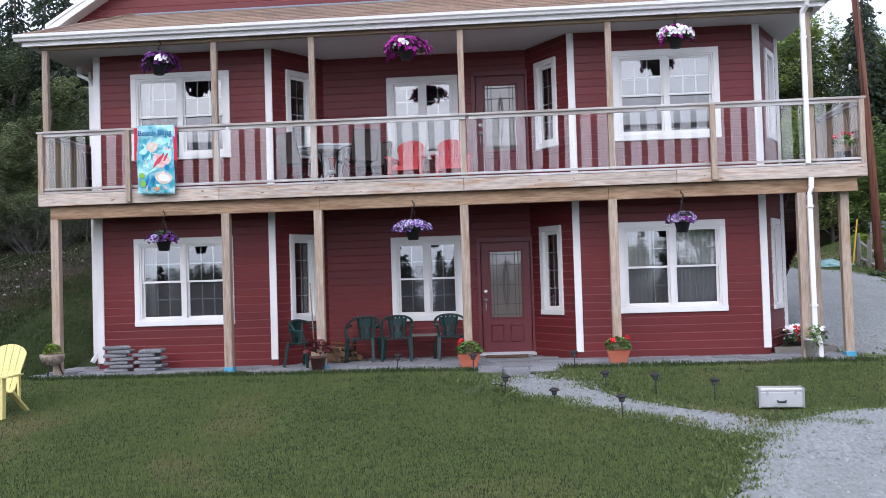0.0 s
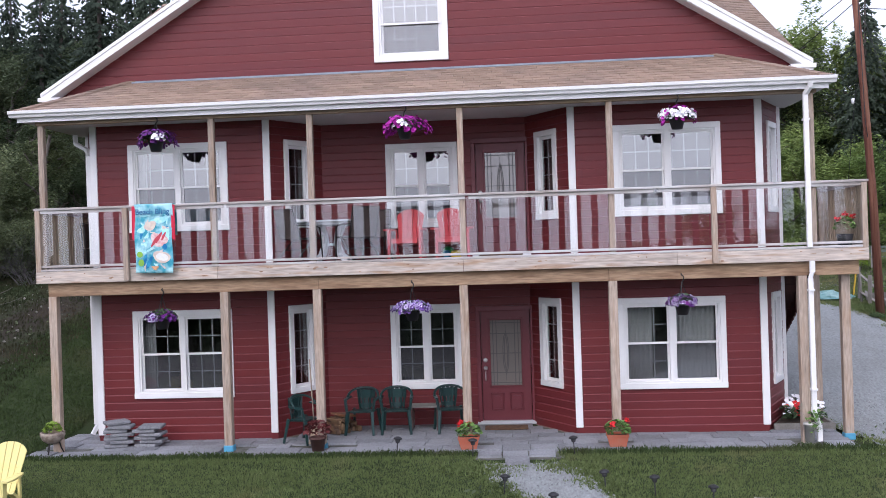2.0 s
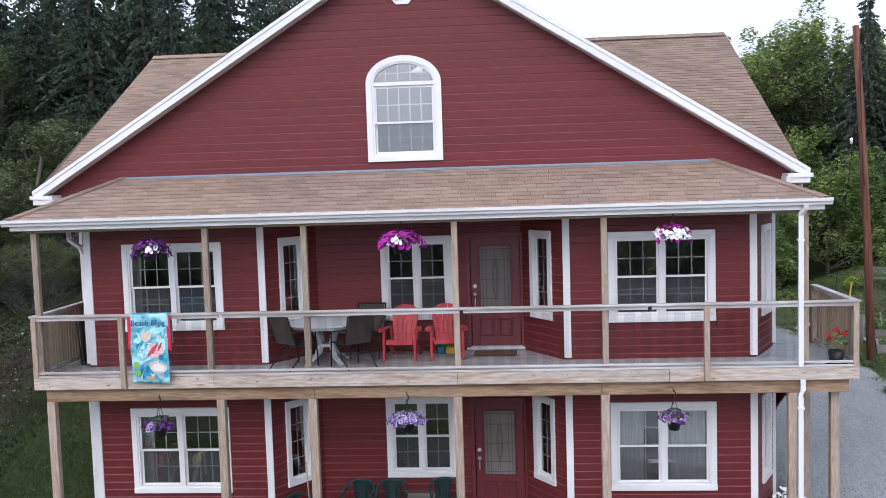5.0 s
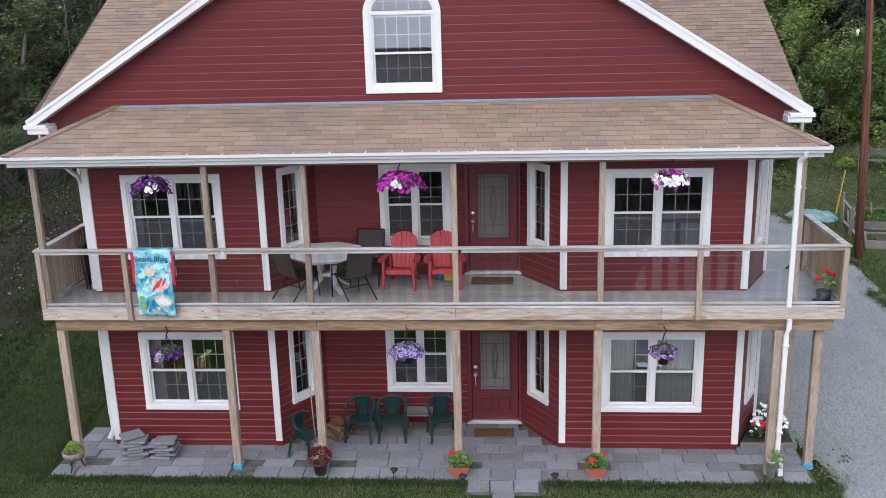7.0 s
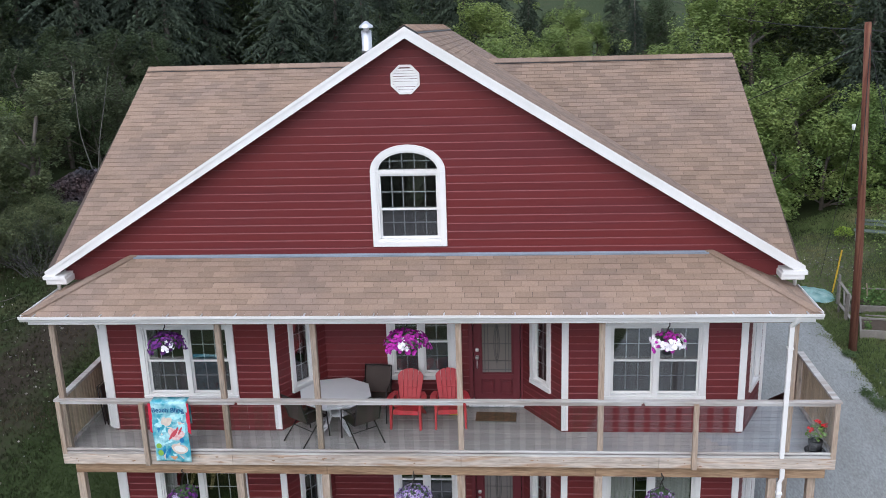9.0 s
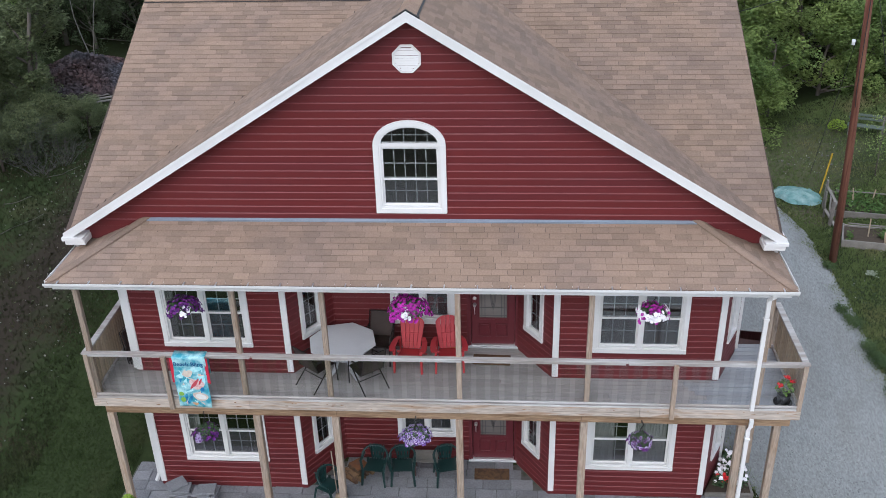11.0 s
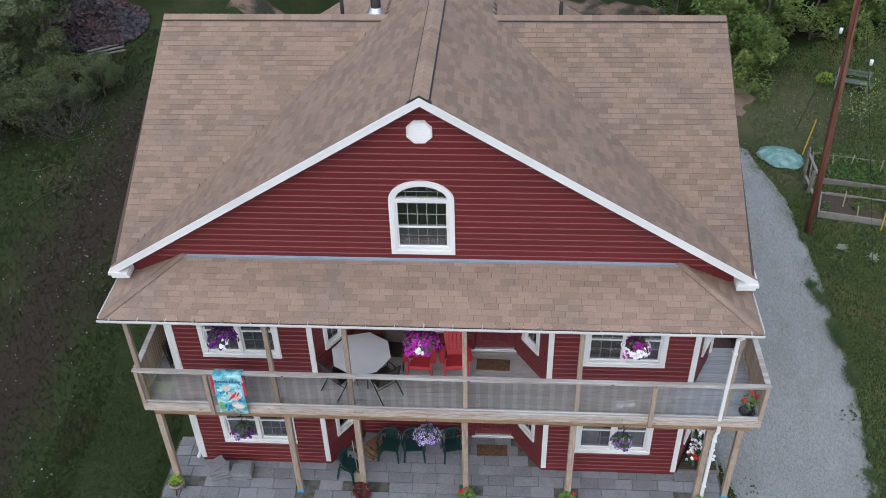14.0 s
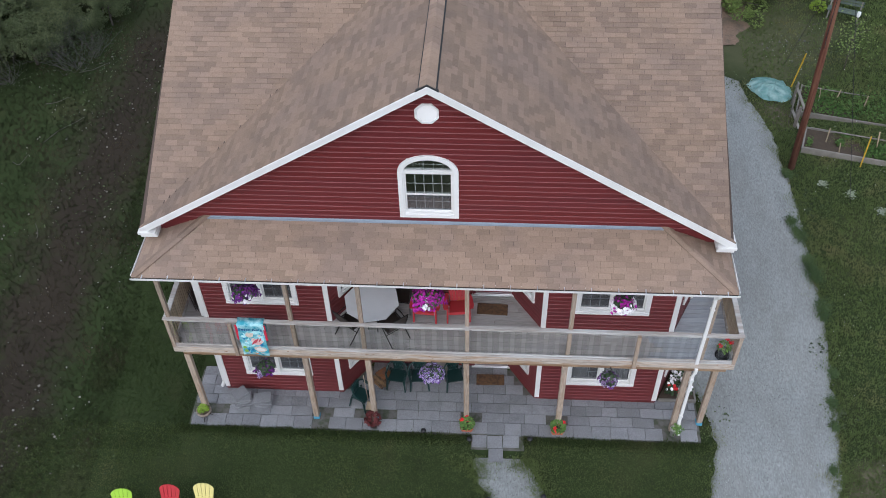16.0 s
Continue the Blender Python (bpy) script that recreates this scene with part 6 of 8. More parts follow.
gc = resin_chair()
gc.matrix_basis = pose(-1.16, 0.34, -0.074, 0, 0, -8)
for x, y, a in ((-0.55, 0.36, 4), (0.42, 0.40, 14), (-2.08, -0.36, 62)):
    copy_thing(gc, pose(x, y, -0.074, 0, 0, a))


def adirondack(material, label, group):
    t = thing("adirondack_chair", label, "chair", pose(0, 0, 0), group)
    lean = Vector((0, math.sin(radians(24)), math.cos(radians(24))))
    for i in range(5):
        s = (i - 2) / 2
        bm = B()
        line = []
        for x, k in [(s * 0.15 - 0.0345, 0.0), (s * 0.15 + 0.0345, 0.0)] + [(s * 0.205 + 0.048 - 0.016 * q, 1.0) for q in range(7)]:
            up = k * (0.50 + 0.19 * math.sqrt(max(0.0, 1 - (x / 0.262) ** 2)))
            line.append(Vector((x, 0.16, 0.30)) + lean * up)
        slab(bm, line, 0.018)
        bevel(bm, 0.003)
        part("back_slat", bm, material, t)
    for f in (0.2, 0.52):
        bm = B()
        p = Vector((0, 0.175, 0.30)) + lean * 0.62 * f
        half = 0.185 + 0.03 * f
        bar(bm, p - Vector((half, 0, 0)), p + Vector((half, 0, 0)), 0.035, 0.014)
        part("back_rail", bm, material, t)
    bm = B()
    slab(bm, [(-0.235, -0.30, 0.385), (0.235, -0.30, 0.385), (0.2, 0.17, 0.29), (-0.2, 0.17, 0.29)], 0.03)
    bevel(bm, 0.008)
    part("seat", bm, material, t)
    bm = B()
    slab(bm, [(-0.235, -0.31, 0.30), (0.235, -0.31, 0.30), (0.235, -0.30, 0.385), (-0.235, -0.30, 0.385)], 0.02)
    part("apron", bm, material, t)
    for s in (-1, 1):
        bm = B()
        pts = [(s * 0.26, 0.22, 0.535), (s * 0.31, 0.05, 0.545), (s * 0.33, -0.2, 0.545), (s * 0.32, -0.33, 0.54)]
        for k, (p, q) in enumerate(zip(pts[:-1], pts[1:])):
            bar(bm, p, q, (0.07, 0.10, 0.12)[k], 0.026, taper=(1.4, 1.2, 0.8)[k], turn=(1, 0, 0))
        part("arm", bm, material, t)
        bm = B()
        bar(bm, (s * 0.275, -0.27, 0.535), (s * 0.285, -0.30, 0.0), 0.10, 0.05, taper=0.75, turn=(0, 1, 0))
        part("front_leg", bm, material, t)
        bm = B()
        bar(bm, (s * 0.23, -0.02, 0.33), (s * 0.25, 0.40, 0.0), 0.09, 0.04, taper=0.7)
        bar(bm, (s * 0.24, 0.20, 0.54), (s * 0.235, 0.20, 0.2), 0.05, 0.03)
        part("rear_leg", bm, material, t)
    return t


a1 = adirondack(M_REDPLASTIC, "red moulded resin adirondack chair on the balcony", "red balcony chairs")
a1.matrix_basis = pose(-0.26, 0.36, 3.037, 0, 0, -4)
copy_thing(a1, pose(0.54, 0.40, 3.037, 0, 0, 6))
for mat_, lab, x, y, a in ((M_YELLOW, "pale yellow resin adirondack chair on the lawn", -5.72, -3.85, 0), (M_REDPLASTIC, "red resin adirondack chair on the lawn", -6.60, -3.92, -4), (M_LIME, "lime green resin adirondack chair on the lawn", -7.72, -4.08, 6)):
    c2 = adirondack(mat_, lab, "lawn chairs")
    c2.matrix_basis = pose(x, y, ground_z(x, y) + 0.02, 0, 0, a) @ Matrix.Scale(1.05, 4)


def sling_chair():
    t = thing("patio_chair", "dark brown sling-fabric chair with a thin metal frame", "chair", pose(0, 0, 0), "brown balcony chairs")
    bm = B()
    vs = [(-0.24, -0.26, 0.44), (0.24, -0.26, 0.44), (0.24, 0.0, 0.41), (-0.24, 0.0, 0.41), (0.24, 0.2, 0.43), (-0.24, 0.2, 0.43)]
    v = [bm.verts.new(p) for p in vs]
    bm.faces.new((v[0], v[1], v[2], v[3]))
    bm.faces.new((v[3], v[2], v[4], v[5]))
    bmesh.ops.solidify(bm, geom=bm.faces[:], thickness=0.012)
    part("seat", bm, M_WICKER, t)
    bm = B()
    slab(bm, [(-0.24, 0.19, 0.44), (0.24, 0.19, 0.44), (0.24, 0.34, 0.93), (-0.24, 0.34, 0.93)], 0.012)
    part("backrest", bm, M_WICKER, t)
    for s in (-1, 1):
        bm = B()
        tube(bm, [(s * 0.26, 0.345, 0.94), (s * 0.26, 0.2, 0.44), (s * 0.26, -0.27, 0.44)], 0.013, 8)
        tube(bm, [(s * 0.265, 0.28, 0.66), (s * 0.28, -0.05, 0.66), (s * 0.28, -0.24, 0.62), (s * 0.27, -0.30, 0.0)], 0.013, 8)
        tube(bm, [(s * 0.265, -0.12, 0.44), (s * 0.27, 0.36, 0.0)], 0.013, 8)
        part("side_frame", bm, M_DARKMETAL, t)
    bm = B()
    tube(bm, [(-0.26, 0.345, 0.94), (0.26, 0.345, 0.94)], 0.013, 8)
    part("top_rail", bm, M_DARKMETAL, t)
    bm = B()
    tube(bm, [(-0.26, -0.27, 0.43), (0.26, -0.27, 0.43)], 0.012, 8)
    part("front_rail", bm, M_DARKMETAL, t)
    bm = B()
    tube(bm, [(-0.27, 0.1, 0.24), (0.27, 0.1, 0.24)], 0.01, 8)
    part("stretcher", bm, M_DARKMETAL, t)
    return t


sc = sling_chair()
sc.matrix_basis = pose(-2.09, -0.30, 3.037, 0, 0, 143)
copy_thing(sc, pose(-1.05, -0.37, 3.037, 0, 0, 219))
copy_thing(sc, pose(-0.92, 0.60, 3.037, 0, 0, -6))
fd = thing("folded_chair", "folded dark chair leaning on the wall in the balcony corner", "chair", pose(-6.16, 0.42, 3.037, 0, -7, 82))
for y in (-0.03, 0.03):
    bm = B()
    tube(bm, [(-0.22, y, 0.0), (-0.22, y, 0.88), (0.22, y, 0.88), (0.22, y, 0.0)], 0.012, 8)
    part("frame", bm, M_DARKMETAL, fd)
bm = B()
box(bm, -0.2, 0.2, -0.012, 0.012, 0.42, 0.86)
bevel(bm, 0.004)
part("backrest", bm, M_WICKER, fd)
bm = B()
box(bm, -0.2, 0.2, -0.006, 0.03, 0.08, 0.40)
bevel(bm, 0.004)
part("seat", bm, M_WICKER, fd)

tb = thing("octagonal_table", "white resin octagonal patio table on a pedestal", "table", pose(-1.60, 0.10, 3.037))
bm = B()
lathe(bm, [(0.0, 0.70), (0.66, 0.70), (0.705, 0.715), (0.705, 0.735), (0.69, 0.742), (0.0, 0.742)], 8, smooth=False)
bmesh.ops.rotate(bm, verts=bm.verts[:], matrix=Matrix.Rotation(radians(-9), 3, "Z"))
tt_ = part("tabletop", bm, M_TABLE, tb)
bm = B()
lathe(bm, [(0.63, 0.66), (0.65, 0.70), (0.60, 0.70)], 8, smooth=False)
bmesh.ops.rotate(bm, verts=bm.verts[:], matrix=Matrix.Rotation(radians(-9), 3, "Z"))
part("skirt", bm, M_TABLE, tt_)
for i in range(4):
    a = math.pi / 4 + math.pi / 2 * i
    ca, sa = math.cos(a), math.sin(a)
    bm = B()
    pts = [(0.30, 0.70, 0.10), (0.20, 0.5, 0.085), (0.15, 0.34, 0.085), (0.24, 0.14, 0.09), (0.46, 0.0, 0.085)]
    for (r0, z0, w0), (r1, z1, w1) in zip(pts[:-1], pts[1:]):
        bar(bm, (r0 * ca, r0 * sa, z0), (r1 * ca, r1 * sa, z1), w0, 0.035, turn=(-sa, ca, 0))
    part("leg", bm, M_TABLE, tb)
bm = B()
lathe(bm, [(0.0, 0.30), (0.16, 0.30), (0.16, 0.34), (0.0, 0.34)], 8)
part("shelf", bm, M_TABLE, tb)

bt = thing("side_table", "small weathered wooden side table between the chairs", "side table", pose(-0.06, 0.62, -0.074))
for i in range(4):
    bm = B()
    box(bm, -0.28, 0.28, -0.2 + 0.1 * i, -0.105 + 0.1 * i, 0.42, 0.445)
    part("top_slat", bm, M_GREYWOOD, bt)
for x in (-0.24, 0.24):
    for y in (-0.16, 0.16):
        bm = B()
        box(bm, x - 0.02, x + 0.02, y - 0.02, y + 0.02, 0, 0.42)
        part("leg", bm, M_STAIR, bt)

# firewood in the recess corner
fw = thing("firewood_pile", "small pile of split firewood against the wall", "firewood", pose(-1.56, 0.42, -0.074, 0, 0, 52))
rng = random.Random(41)
for row in range(3):
    for i in range(5 - row):
        bm = B()
        n = rng.choice((3, 4, 6))
        r = rng.uniform(0.045, 0.065)
        bar(bm, (0, -0.2 + rng.uniform(-0.03, 0.03), 0), (rng.uniform(-0.02, 0.02), 0.2, 0), 2 * r, n=n if n != 4 else 5)
        part("log", bm, M_LOG, fw, m=pose(-0.24 + 0.115 * i + 0.05 * (row % 2), 0, 0.06 + 0.095 * row, 0, rng.uniform(0, 180), 0))
bm = B()
slab(bm, [(-0.16, -0.16, 0.36), (0.16, -0.2, 0.31), (0.2, 0.14, 0.32), (-0.14, 0.16, 0.37)], 0.03)
part("offcut", bm, mat("orange_bark", (0.23, 0.10, 0.04), 0.8, (0.15, 0.08, 0.05), var=0.25, coarse=8), fw, "orange strip of bark")

br = thing("broom", "corn broom leaning beside a post", "broom", pose(-1.86, -0.55, -0.07, -3, -3, 0))
bm = B()
tube(bm, [(0, 0, 0.28), (0, 0.0, 1.45)], 0.012, 8)
part("handle", bm, M_POST, br)
bm = B()
slab(bm, [(-0.12, -0.03, 0.0), (0.12, -0.03, 0.0), (0.035, -0.02, 0.32), (-0.035, -0.02, 0.32)], 0.05)
part("bristles", bm, M_SLAT, br)

# toys beside the red chairs
tg = thing("toy_bin", "yellow and blue plastic toy box under a chair", "toy box", pose(0.6, 0.74, 3.037))
bm = B()
box(bm, -0.1, 0.08, -0.09, 0.09, 0, 0.14)
bevel(bm, 0.012)
part("box", bm, mat("toy_yellow", (0.55, 0.42, 0.03), 0.5), tg)
bm = B()
box(bm, -0.24, -0.12, -0.08, 0.08, 0, 0.15)
bevel(bm, 0.02)
part("bucket", bm, mat("toy_teal", (0.02, 0.16, 0.28), 0.5), tg, "teal plastic bucket")
bm = B()
bmesh.ops.create_uvsphere(bm, u_segments=16, v_segments=10, radius=0.11)
for f in bm.faces:
    f.smooth = True
tagged(part("green_ball", bm, mat("toy_green", (0.02, 0.22, 0.06), 0.4), m=pose(0.44, 0.86, 3.15)), "green rubber ball between the red chairs", "ball")

# towel over the rail
tw = thing("beach_towel", "turquoise beach towel printed with sea shells over the rail", "towel", pose(-4.40, -1.075, 0))
TW_, TZ0, TZ1 = 0.325, 2.97, 4.13


def towel_y(x, z):
    return 0.012 * math.sin(9 * x + 3 * z) + 0.01 * math.sin(5 * z + 1) - 0.012


nx, nz = 16, 36
vs = [(TW_ * (2 * i / nx - 1) + 0.012 * math.sin(3 * j / nz * 3), towel_y(TW_ * (2 * i / nx - 1), TZ0 + (TZ1 - TZ0) * j / nz), TZ0 + (TZ1 - TZ0) * j / nz - (0.02 * i / nx if j == 0 else 0)) for j in range(nz + 1) for i in range(nx + 1)]
vs += [(TW_ * (2 * i / nx - 1), 0.22, 4.135) for i in range(nx + 1)] + [(TW_ * (2 * i / nx - 1), 0.24, 3.6) for i in range(nx + 1)]
fs = [(j * (nx + 1) + i, j * (nx + 1) + i + 1, (j + 1) * (nx + 1) + i + 1, (j + 1) * (nx + 1) + i) for j in range(nz + 2) for i in range(nx)]
me = raw_mesh("cloth", vs, fs, M_TOWEL)
for p in me.polygons:
    p.use_smooth = True
cl_ = part("cloth", me, None, tw)
md = cl_.modifiers.new("thick", "SOLIDIFY")
md.thickness = 0.006
md.offset = -1


def print_shape(name, outline, material, lift):
    """A flat printed shape on the towel, following its folds."""
    cx = sum(p[0] for p in outline) / len(outline)
    cz = sum(p[1] for p in outline) / len(outline)
    pts = [(cx, cz)] + [(cx + (x - cx) * 0.5, cz + (z - cz) * 0.5) for x, z in outline] + list(outline)
    v = [(x, towel_y(x, z) - 0.004 - lift, z) for x, z in pts]
    n = len(outline)
    f = [(0, 1 + i, 1 + (i + 1) % n) for i in range(n)] + [(1 + i, 1 + n + i, 1 + n + (i + 1) % n, 1 + (i + 1) % n) for i in range(n)]
    part(name, raw_mesh(name, v, f, material), None, tw)


def blob(cx, cz, rx, rz, turn=0.0, n=14, wob=0.0, seed=0):
    out = []
    for i in range(n):
        a = 2 * math.pi * i / n
        k = 1 + wob * math.sin(3 * a + seed)
        x, z = rx * k * math.cos(a), rz * k * math.sin(a)
        out.append((cx + x * math.cos(turn) - z * math.sin(turn), cz + x * math.sin(turn) + z * math.cos(turn)))
    return out


P_CREAM = mat("print_cream", (0.66, 0.58, 0.48), 0.9, (0.55, 0.45, 0.38), var=0.12, coarse=12)
P_PINK = mat("print_pink", (0.62, 0.34, 0.34), 0.9, (0.66, 0.55, 0.52), var=0.1, coarse=14)
P_REDS = mat("print_red", (0.45, 0.06, 0.08), 0.9, var=0.1)
P_BLUE = mat("print_blue", (0.02, 0.16, 0.36), 0.9, (0.05, 0.32, 0.5), var=0.15, coarse=12)
P_AQUA = mat("print_aqua", (0.32, 0.68, 0.72), 0.9, (0.5, 0.75, 0.78), var=0.1, coarse=12)
P_LIME = mat("print_green", (0.22, 0.42, 0.06), 0.9, var=0.1)
P_TEXT = mat("print_navy", (0.02, 0.10, 0.24), 0.9, var=0.05)
for i, (o, m_) in enumerate(((blob(-0.2, 3.70, 0.09, 0.05, 0.5, wob=0.2), P_AQUA), (blob(0.13, 3.86, 0.15, 0.05, 0.2, wob=0.25), P_AQUA), (blob(0.22, 3.62, 0.06, 0.1, 0.3, wob=0.2), P_AQUA), (blob(-0.17, 3.95, 0.12, 0.03, -0.2, wob=0.3), P_AQUA),
                             (blob(-0.05, 3.76, 0.11, 0.075, 0.4, wob=0.1), P_CREAM), (blob(0.10, 3.52, 0.15, 0.11, -0.3, wob=0.12), P_PINK), (blob(0.03, 3.5, 0.025, 0.12, -0.6), P_REDS), (blob(0.10, 3.56, 0.022, 0.11, -0.5), P_REDS), (blob(0.18, 3.58, 0.02, 0.08, -0.45), P_REDS),
                             (blob(0.14, 3.23, 0.155, 0.10, -0.25, wob=0.06), P_CREAM), (blob(0.15, 3.23, 0.11, 0.062, -0.25), mat("print_white", (0.74, 0.73, 0.7), 0.9)), (blob(-0.16, 3.18, 0.035, 0.11, -0.3), P_BLUE), (blob(-0.08, 3.14, 0.035, 0.12, -0.5), P_BLUE), (blob(0.2, 3.40, 0.04, 0.05), P_BLUE),
                             (blob(-0.24, 3.28, 0.05, 0.05), P_LIME), (blob(-0.22, 3.14, 0.05, 0.06), P_LIME), (blob(0.02, 3.05, 0.06, 0.035, n=10, wob=0.35), mat("print_orange", (0.6, 0.32, 0.16), 0.9)), (blob(-0.05, 3.36, 0.08, 0.02, 0.4), P_AQUA))):
    print_shape("print", o, m_, 0.0007 * (i + 1))
rt = random.Random(77)
for i in range(26):
    o = blob(rt.uniform(-0.24, 0.24), rt.uniform(3.04, 3.92), rt.uniform(0.02, 0.06), rt.uniform(0.012, 0.03), rt.uniform(0, 3), wob=0.3, seed=i)
    print_shape("print", o, rt.choice((P_AQUA, P_AQUA, P_BLUE, P_CREAM)), 0.00015 * (i + 1) * 0.1)
fc = bpy.data.curves.new("lettering", "FONT")
fc.body, fc.size, fc.align_x, fc.extrude, fc.offset = "Beach Bling", 0.128, "CENTER", 0.001, 0.002
tmp = new("lettering", fc)
bpy.context.view_layer.update()
me = bpy.data.meshes.new_from_object(tmp.evaluated_get(bpy.context.evaluated_depsgraph_get()))
bpy.data.objects.remove(tmp)
me.materials.clear()
me.materials.append(P_TEXT)
part("lettering", me, None, tw, m=pose(0.0, -0.042, 3.955, 90, 0, 0))
for s, x in ((-1, -0.345), (1, 0.34)):
    bm = B()
    slab(bm, [(x - 0.035, 0.005, 3.55), (x + 0.03, 0.005, 3.50), (x + 0.03, 0.01, 4.1), (x - 0.03, 0.01, 4.1)], 0.008)
    part("red_lining", bm, mat("red_lining", (0.5, 0.02, 0.05), 0.85, var=0.08), tw, "red lining showing at the edges")

# ---- lawn things ----


def solar_light():
    t = thing("solar_light", "small black solar path light on a stake", "path light", pose(0, 0, 0), "path lights")
    bm = B()
    tube(bm, [(0, 0, -0.1), (0, 0, 0.2)], 0.009, 8)
    part("stake", bm, M_BLACKPOT, t)
    bm = B()
    lathe(bm, [(0.03, 0.2), (0.045, 0.26), (0.0, 0.26)], 12)
    part("lens", bm, mat("light_lens", (0.05, 0.05, 0.052), 0.2), t, "clear ribbed lens")
    bm = B()
    lathe(bm, [(0.0, 0.262), (0.075, 0.262), (0.07, 0.28), (0.03, 0.30), (0.0, 0.305)], 12)
    part("cap", bm, M_BLACKPOT, t)
    return t


sl_ = solar_light()
LIGHTS = [(1.42, -3.15), (2.1, -3.6), (2.91, -4.52), (2.86, -3.0), (3.52, -3.25), (4.23, -3.68), (0.9, -1.5), (2.52, -1.45), (-0.35, -1.32)]
for i, (x, y) in enumerate(LIGHTS):
    m_ = pose(x, y, ground_z(x, y) - (0.1 if i == 1 else 0.0), rnd(-5, 5), rnd(-5, 5), rnd(0, 360))
    if i == 0:
        sl_.matrix_basis = m_
    else:
        copy_thing(sl_, m_)

cs = thing("aluminium_case", "silver aluminium equipment case with a carry handle on the lawn", "case", pose(4.94, -4.2, ground_z(4.94, -4.2) + 0.03, 0, 0, -6))
bm = B()
box(bm, -0.27, 0.27, -0.13, 0.13, 0, 0.20)
bevel(bm, 0.012)
cb_ = part("body", bm, M_ALU, cs)
bm = B()
box(bm, -0.272, 0.272, -0.132, 0.132, 0.203, 0.245)
bevel(bm, 0.012)
part("lid", bm, M_ALU, cs)
bm = B()
tube(bm, [(-0.05, -0.135, 0.09), (-0.045, -0.165, 0.075), (0.045, -0.165, 0.075), (0.05, -0.135, 0.09)], 0.012, 8)
part("carry_handle", bm, M_BLACKPOT, cb_, "black carry handle")
for x in (-0.17, 0.17):
    bm = B()
    box(bm, x - 0.018, x + 0.018, -0.145, -0.13, 0.165, 0.225)
    bevel(bm, 0.003)
    part("latch", bm, M_STEEL, cb_)
for x in (-0.265, 0.265):
    bm = B()
    box(bm, x - 0.014, x + 0.014, -0.138, 0.138, -0.004, 0.248)
    part("corner_strip", bm, M_STEEL, cb_)

# ---- beside the drive ----
pole = thing("utility_pole", "tall red-brown creosoted utility pole", "utility pole", pose(10.98, 8.45, ground_z(10.98, 8.45)))
bm = B()
tube(bm, [(0, 0, -0.3), (-0.07, 0.1, 3.0), (-0.19, 0.2, 6.0), (-0.32, 0.3, 8.7)], 0.112, 14, 0.74)
ps_ = part("shaft", bm, M_POLE, pole)
bm = B()
tube(bm, [(-0.28, 0.16, 8.4), (-0.28, 0.12, 7.9), (-0.22, 0.05, 5.0), (-0.19, 0.0, 4.6)], 0.010, 6)
part("riser_cable", bm, M_WIRE, ps_)

def wire(a, b, sag, label, r=0.012):
    n = 14
    pts = [Vector(a).lerp(Vector(b), i / n) - Vector((0, 0, sag * 4 * (i / n) * (1 - i / n))) for i in range(n + 1)]
    bm = B()
    tube(bm, pts, r, 5)
    return tagged(part("overhead_wire", bm, M_WIRE), label, "wire", "overhead wires")


ptop = (10.71, 8.75, ground_z(10.98, 8.45) + 8.5)
wire(ptop, (42, 4, 9.0), 0.8, "black overhead wire from the pole")
wire((10.72, 8.75, ptop[2] - 0.5), (42, 4.4, 8.4), 0.8, "black overhead wire from the pole")
wire(ptop, (9, 60, 12), 1.2, "black overhead wire from the pole")
wire((10.72, 8.75, ptop[2] - 0.3), (5.6, 15.6, 5.8), 0.3, "black service wire to the house")
wire((10.72, 8.75, ptop[2] - 0.2), (12.5, 6.9, ground_z(12.5, 6.9)), 0.0, "steel guy wire with a white marker", 0.008)
wire((10.8, 8.75, ptop[2] - 1.0), (11.7, 13.7, ground_z(11.7, 13.7)), 0.0, "steel guy wire with a white marker", 0.008)
for p in ((11.11, 10.32, 6.84), (11.3, 8.17, 6.95)):
    bm = B()
    lathe(bm, [(0.0, 0), (0.045, 0.02), (0.05, 0.16), (0.0, 0.18)], 10)
    tagged(part("guy_insulator", bm, M_PORCELAIN, m=pose(*p)), "white porcelain insulator on a guy wire", "insulator", "guy insulators")

tp = B()
n = 26
cen = tp.verts.new((0.1, 0, 0.26))
rings = []
for k, (r, z) in enumerate(((0.3, 0.17), (0.55, 0.15), (0.75, 0.08), (0.92, -0.02))):
    rings.append([tp.verts.new(((r * 1.15 + 0.22 * noise.noise((i * 0.7, k * 0.4, 1))) * math.cos(2 * math.pi * i / n), (r * 0.85 + 0.2 * noise.noise((i * 0.7, k * 0.4, 4))) * math.sin(2 * math.pi * i / n), max(-0.1, z + 0.09 * noise.noise((i * 0.9, k, 8))))) for i in range(n)])
for i in range(n):
    tp.faces.new((cen, rings[0][i], rings[0][(i + 1) % n]))
for p, q in zip(rings[:-1], rings[1:]):
    for i in range(n):
        f = tp.faces.new((p[i], q[i], q[(i + 1) % n], p[(i + 1) % n]))
tagged(part("tarpaulin", tp, M_TARP, m=pose(10.95, 12.3, ground_z(10.95, 12.3) + 0.04, 0, 0, -38) @ Matrix.Diagonal((0.78, 0.82, 0.9, 1))), "heap covered by a crumpled turquoise tarpaulin", "tarpaulin")

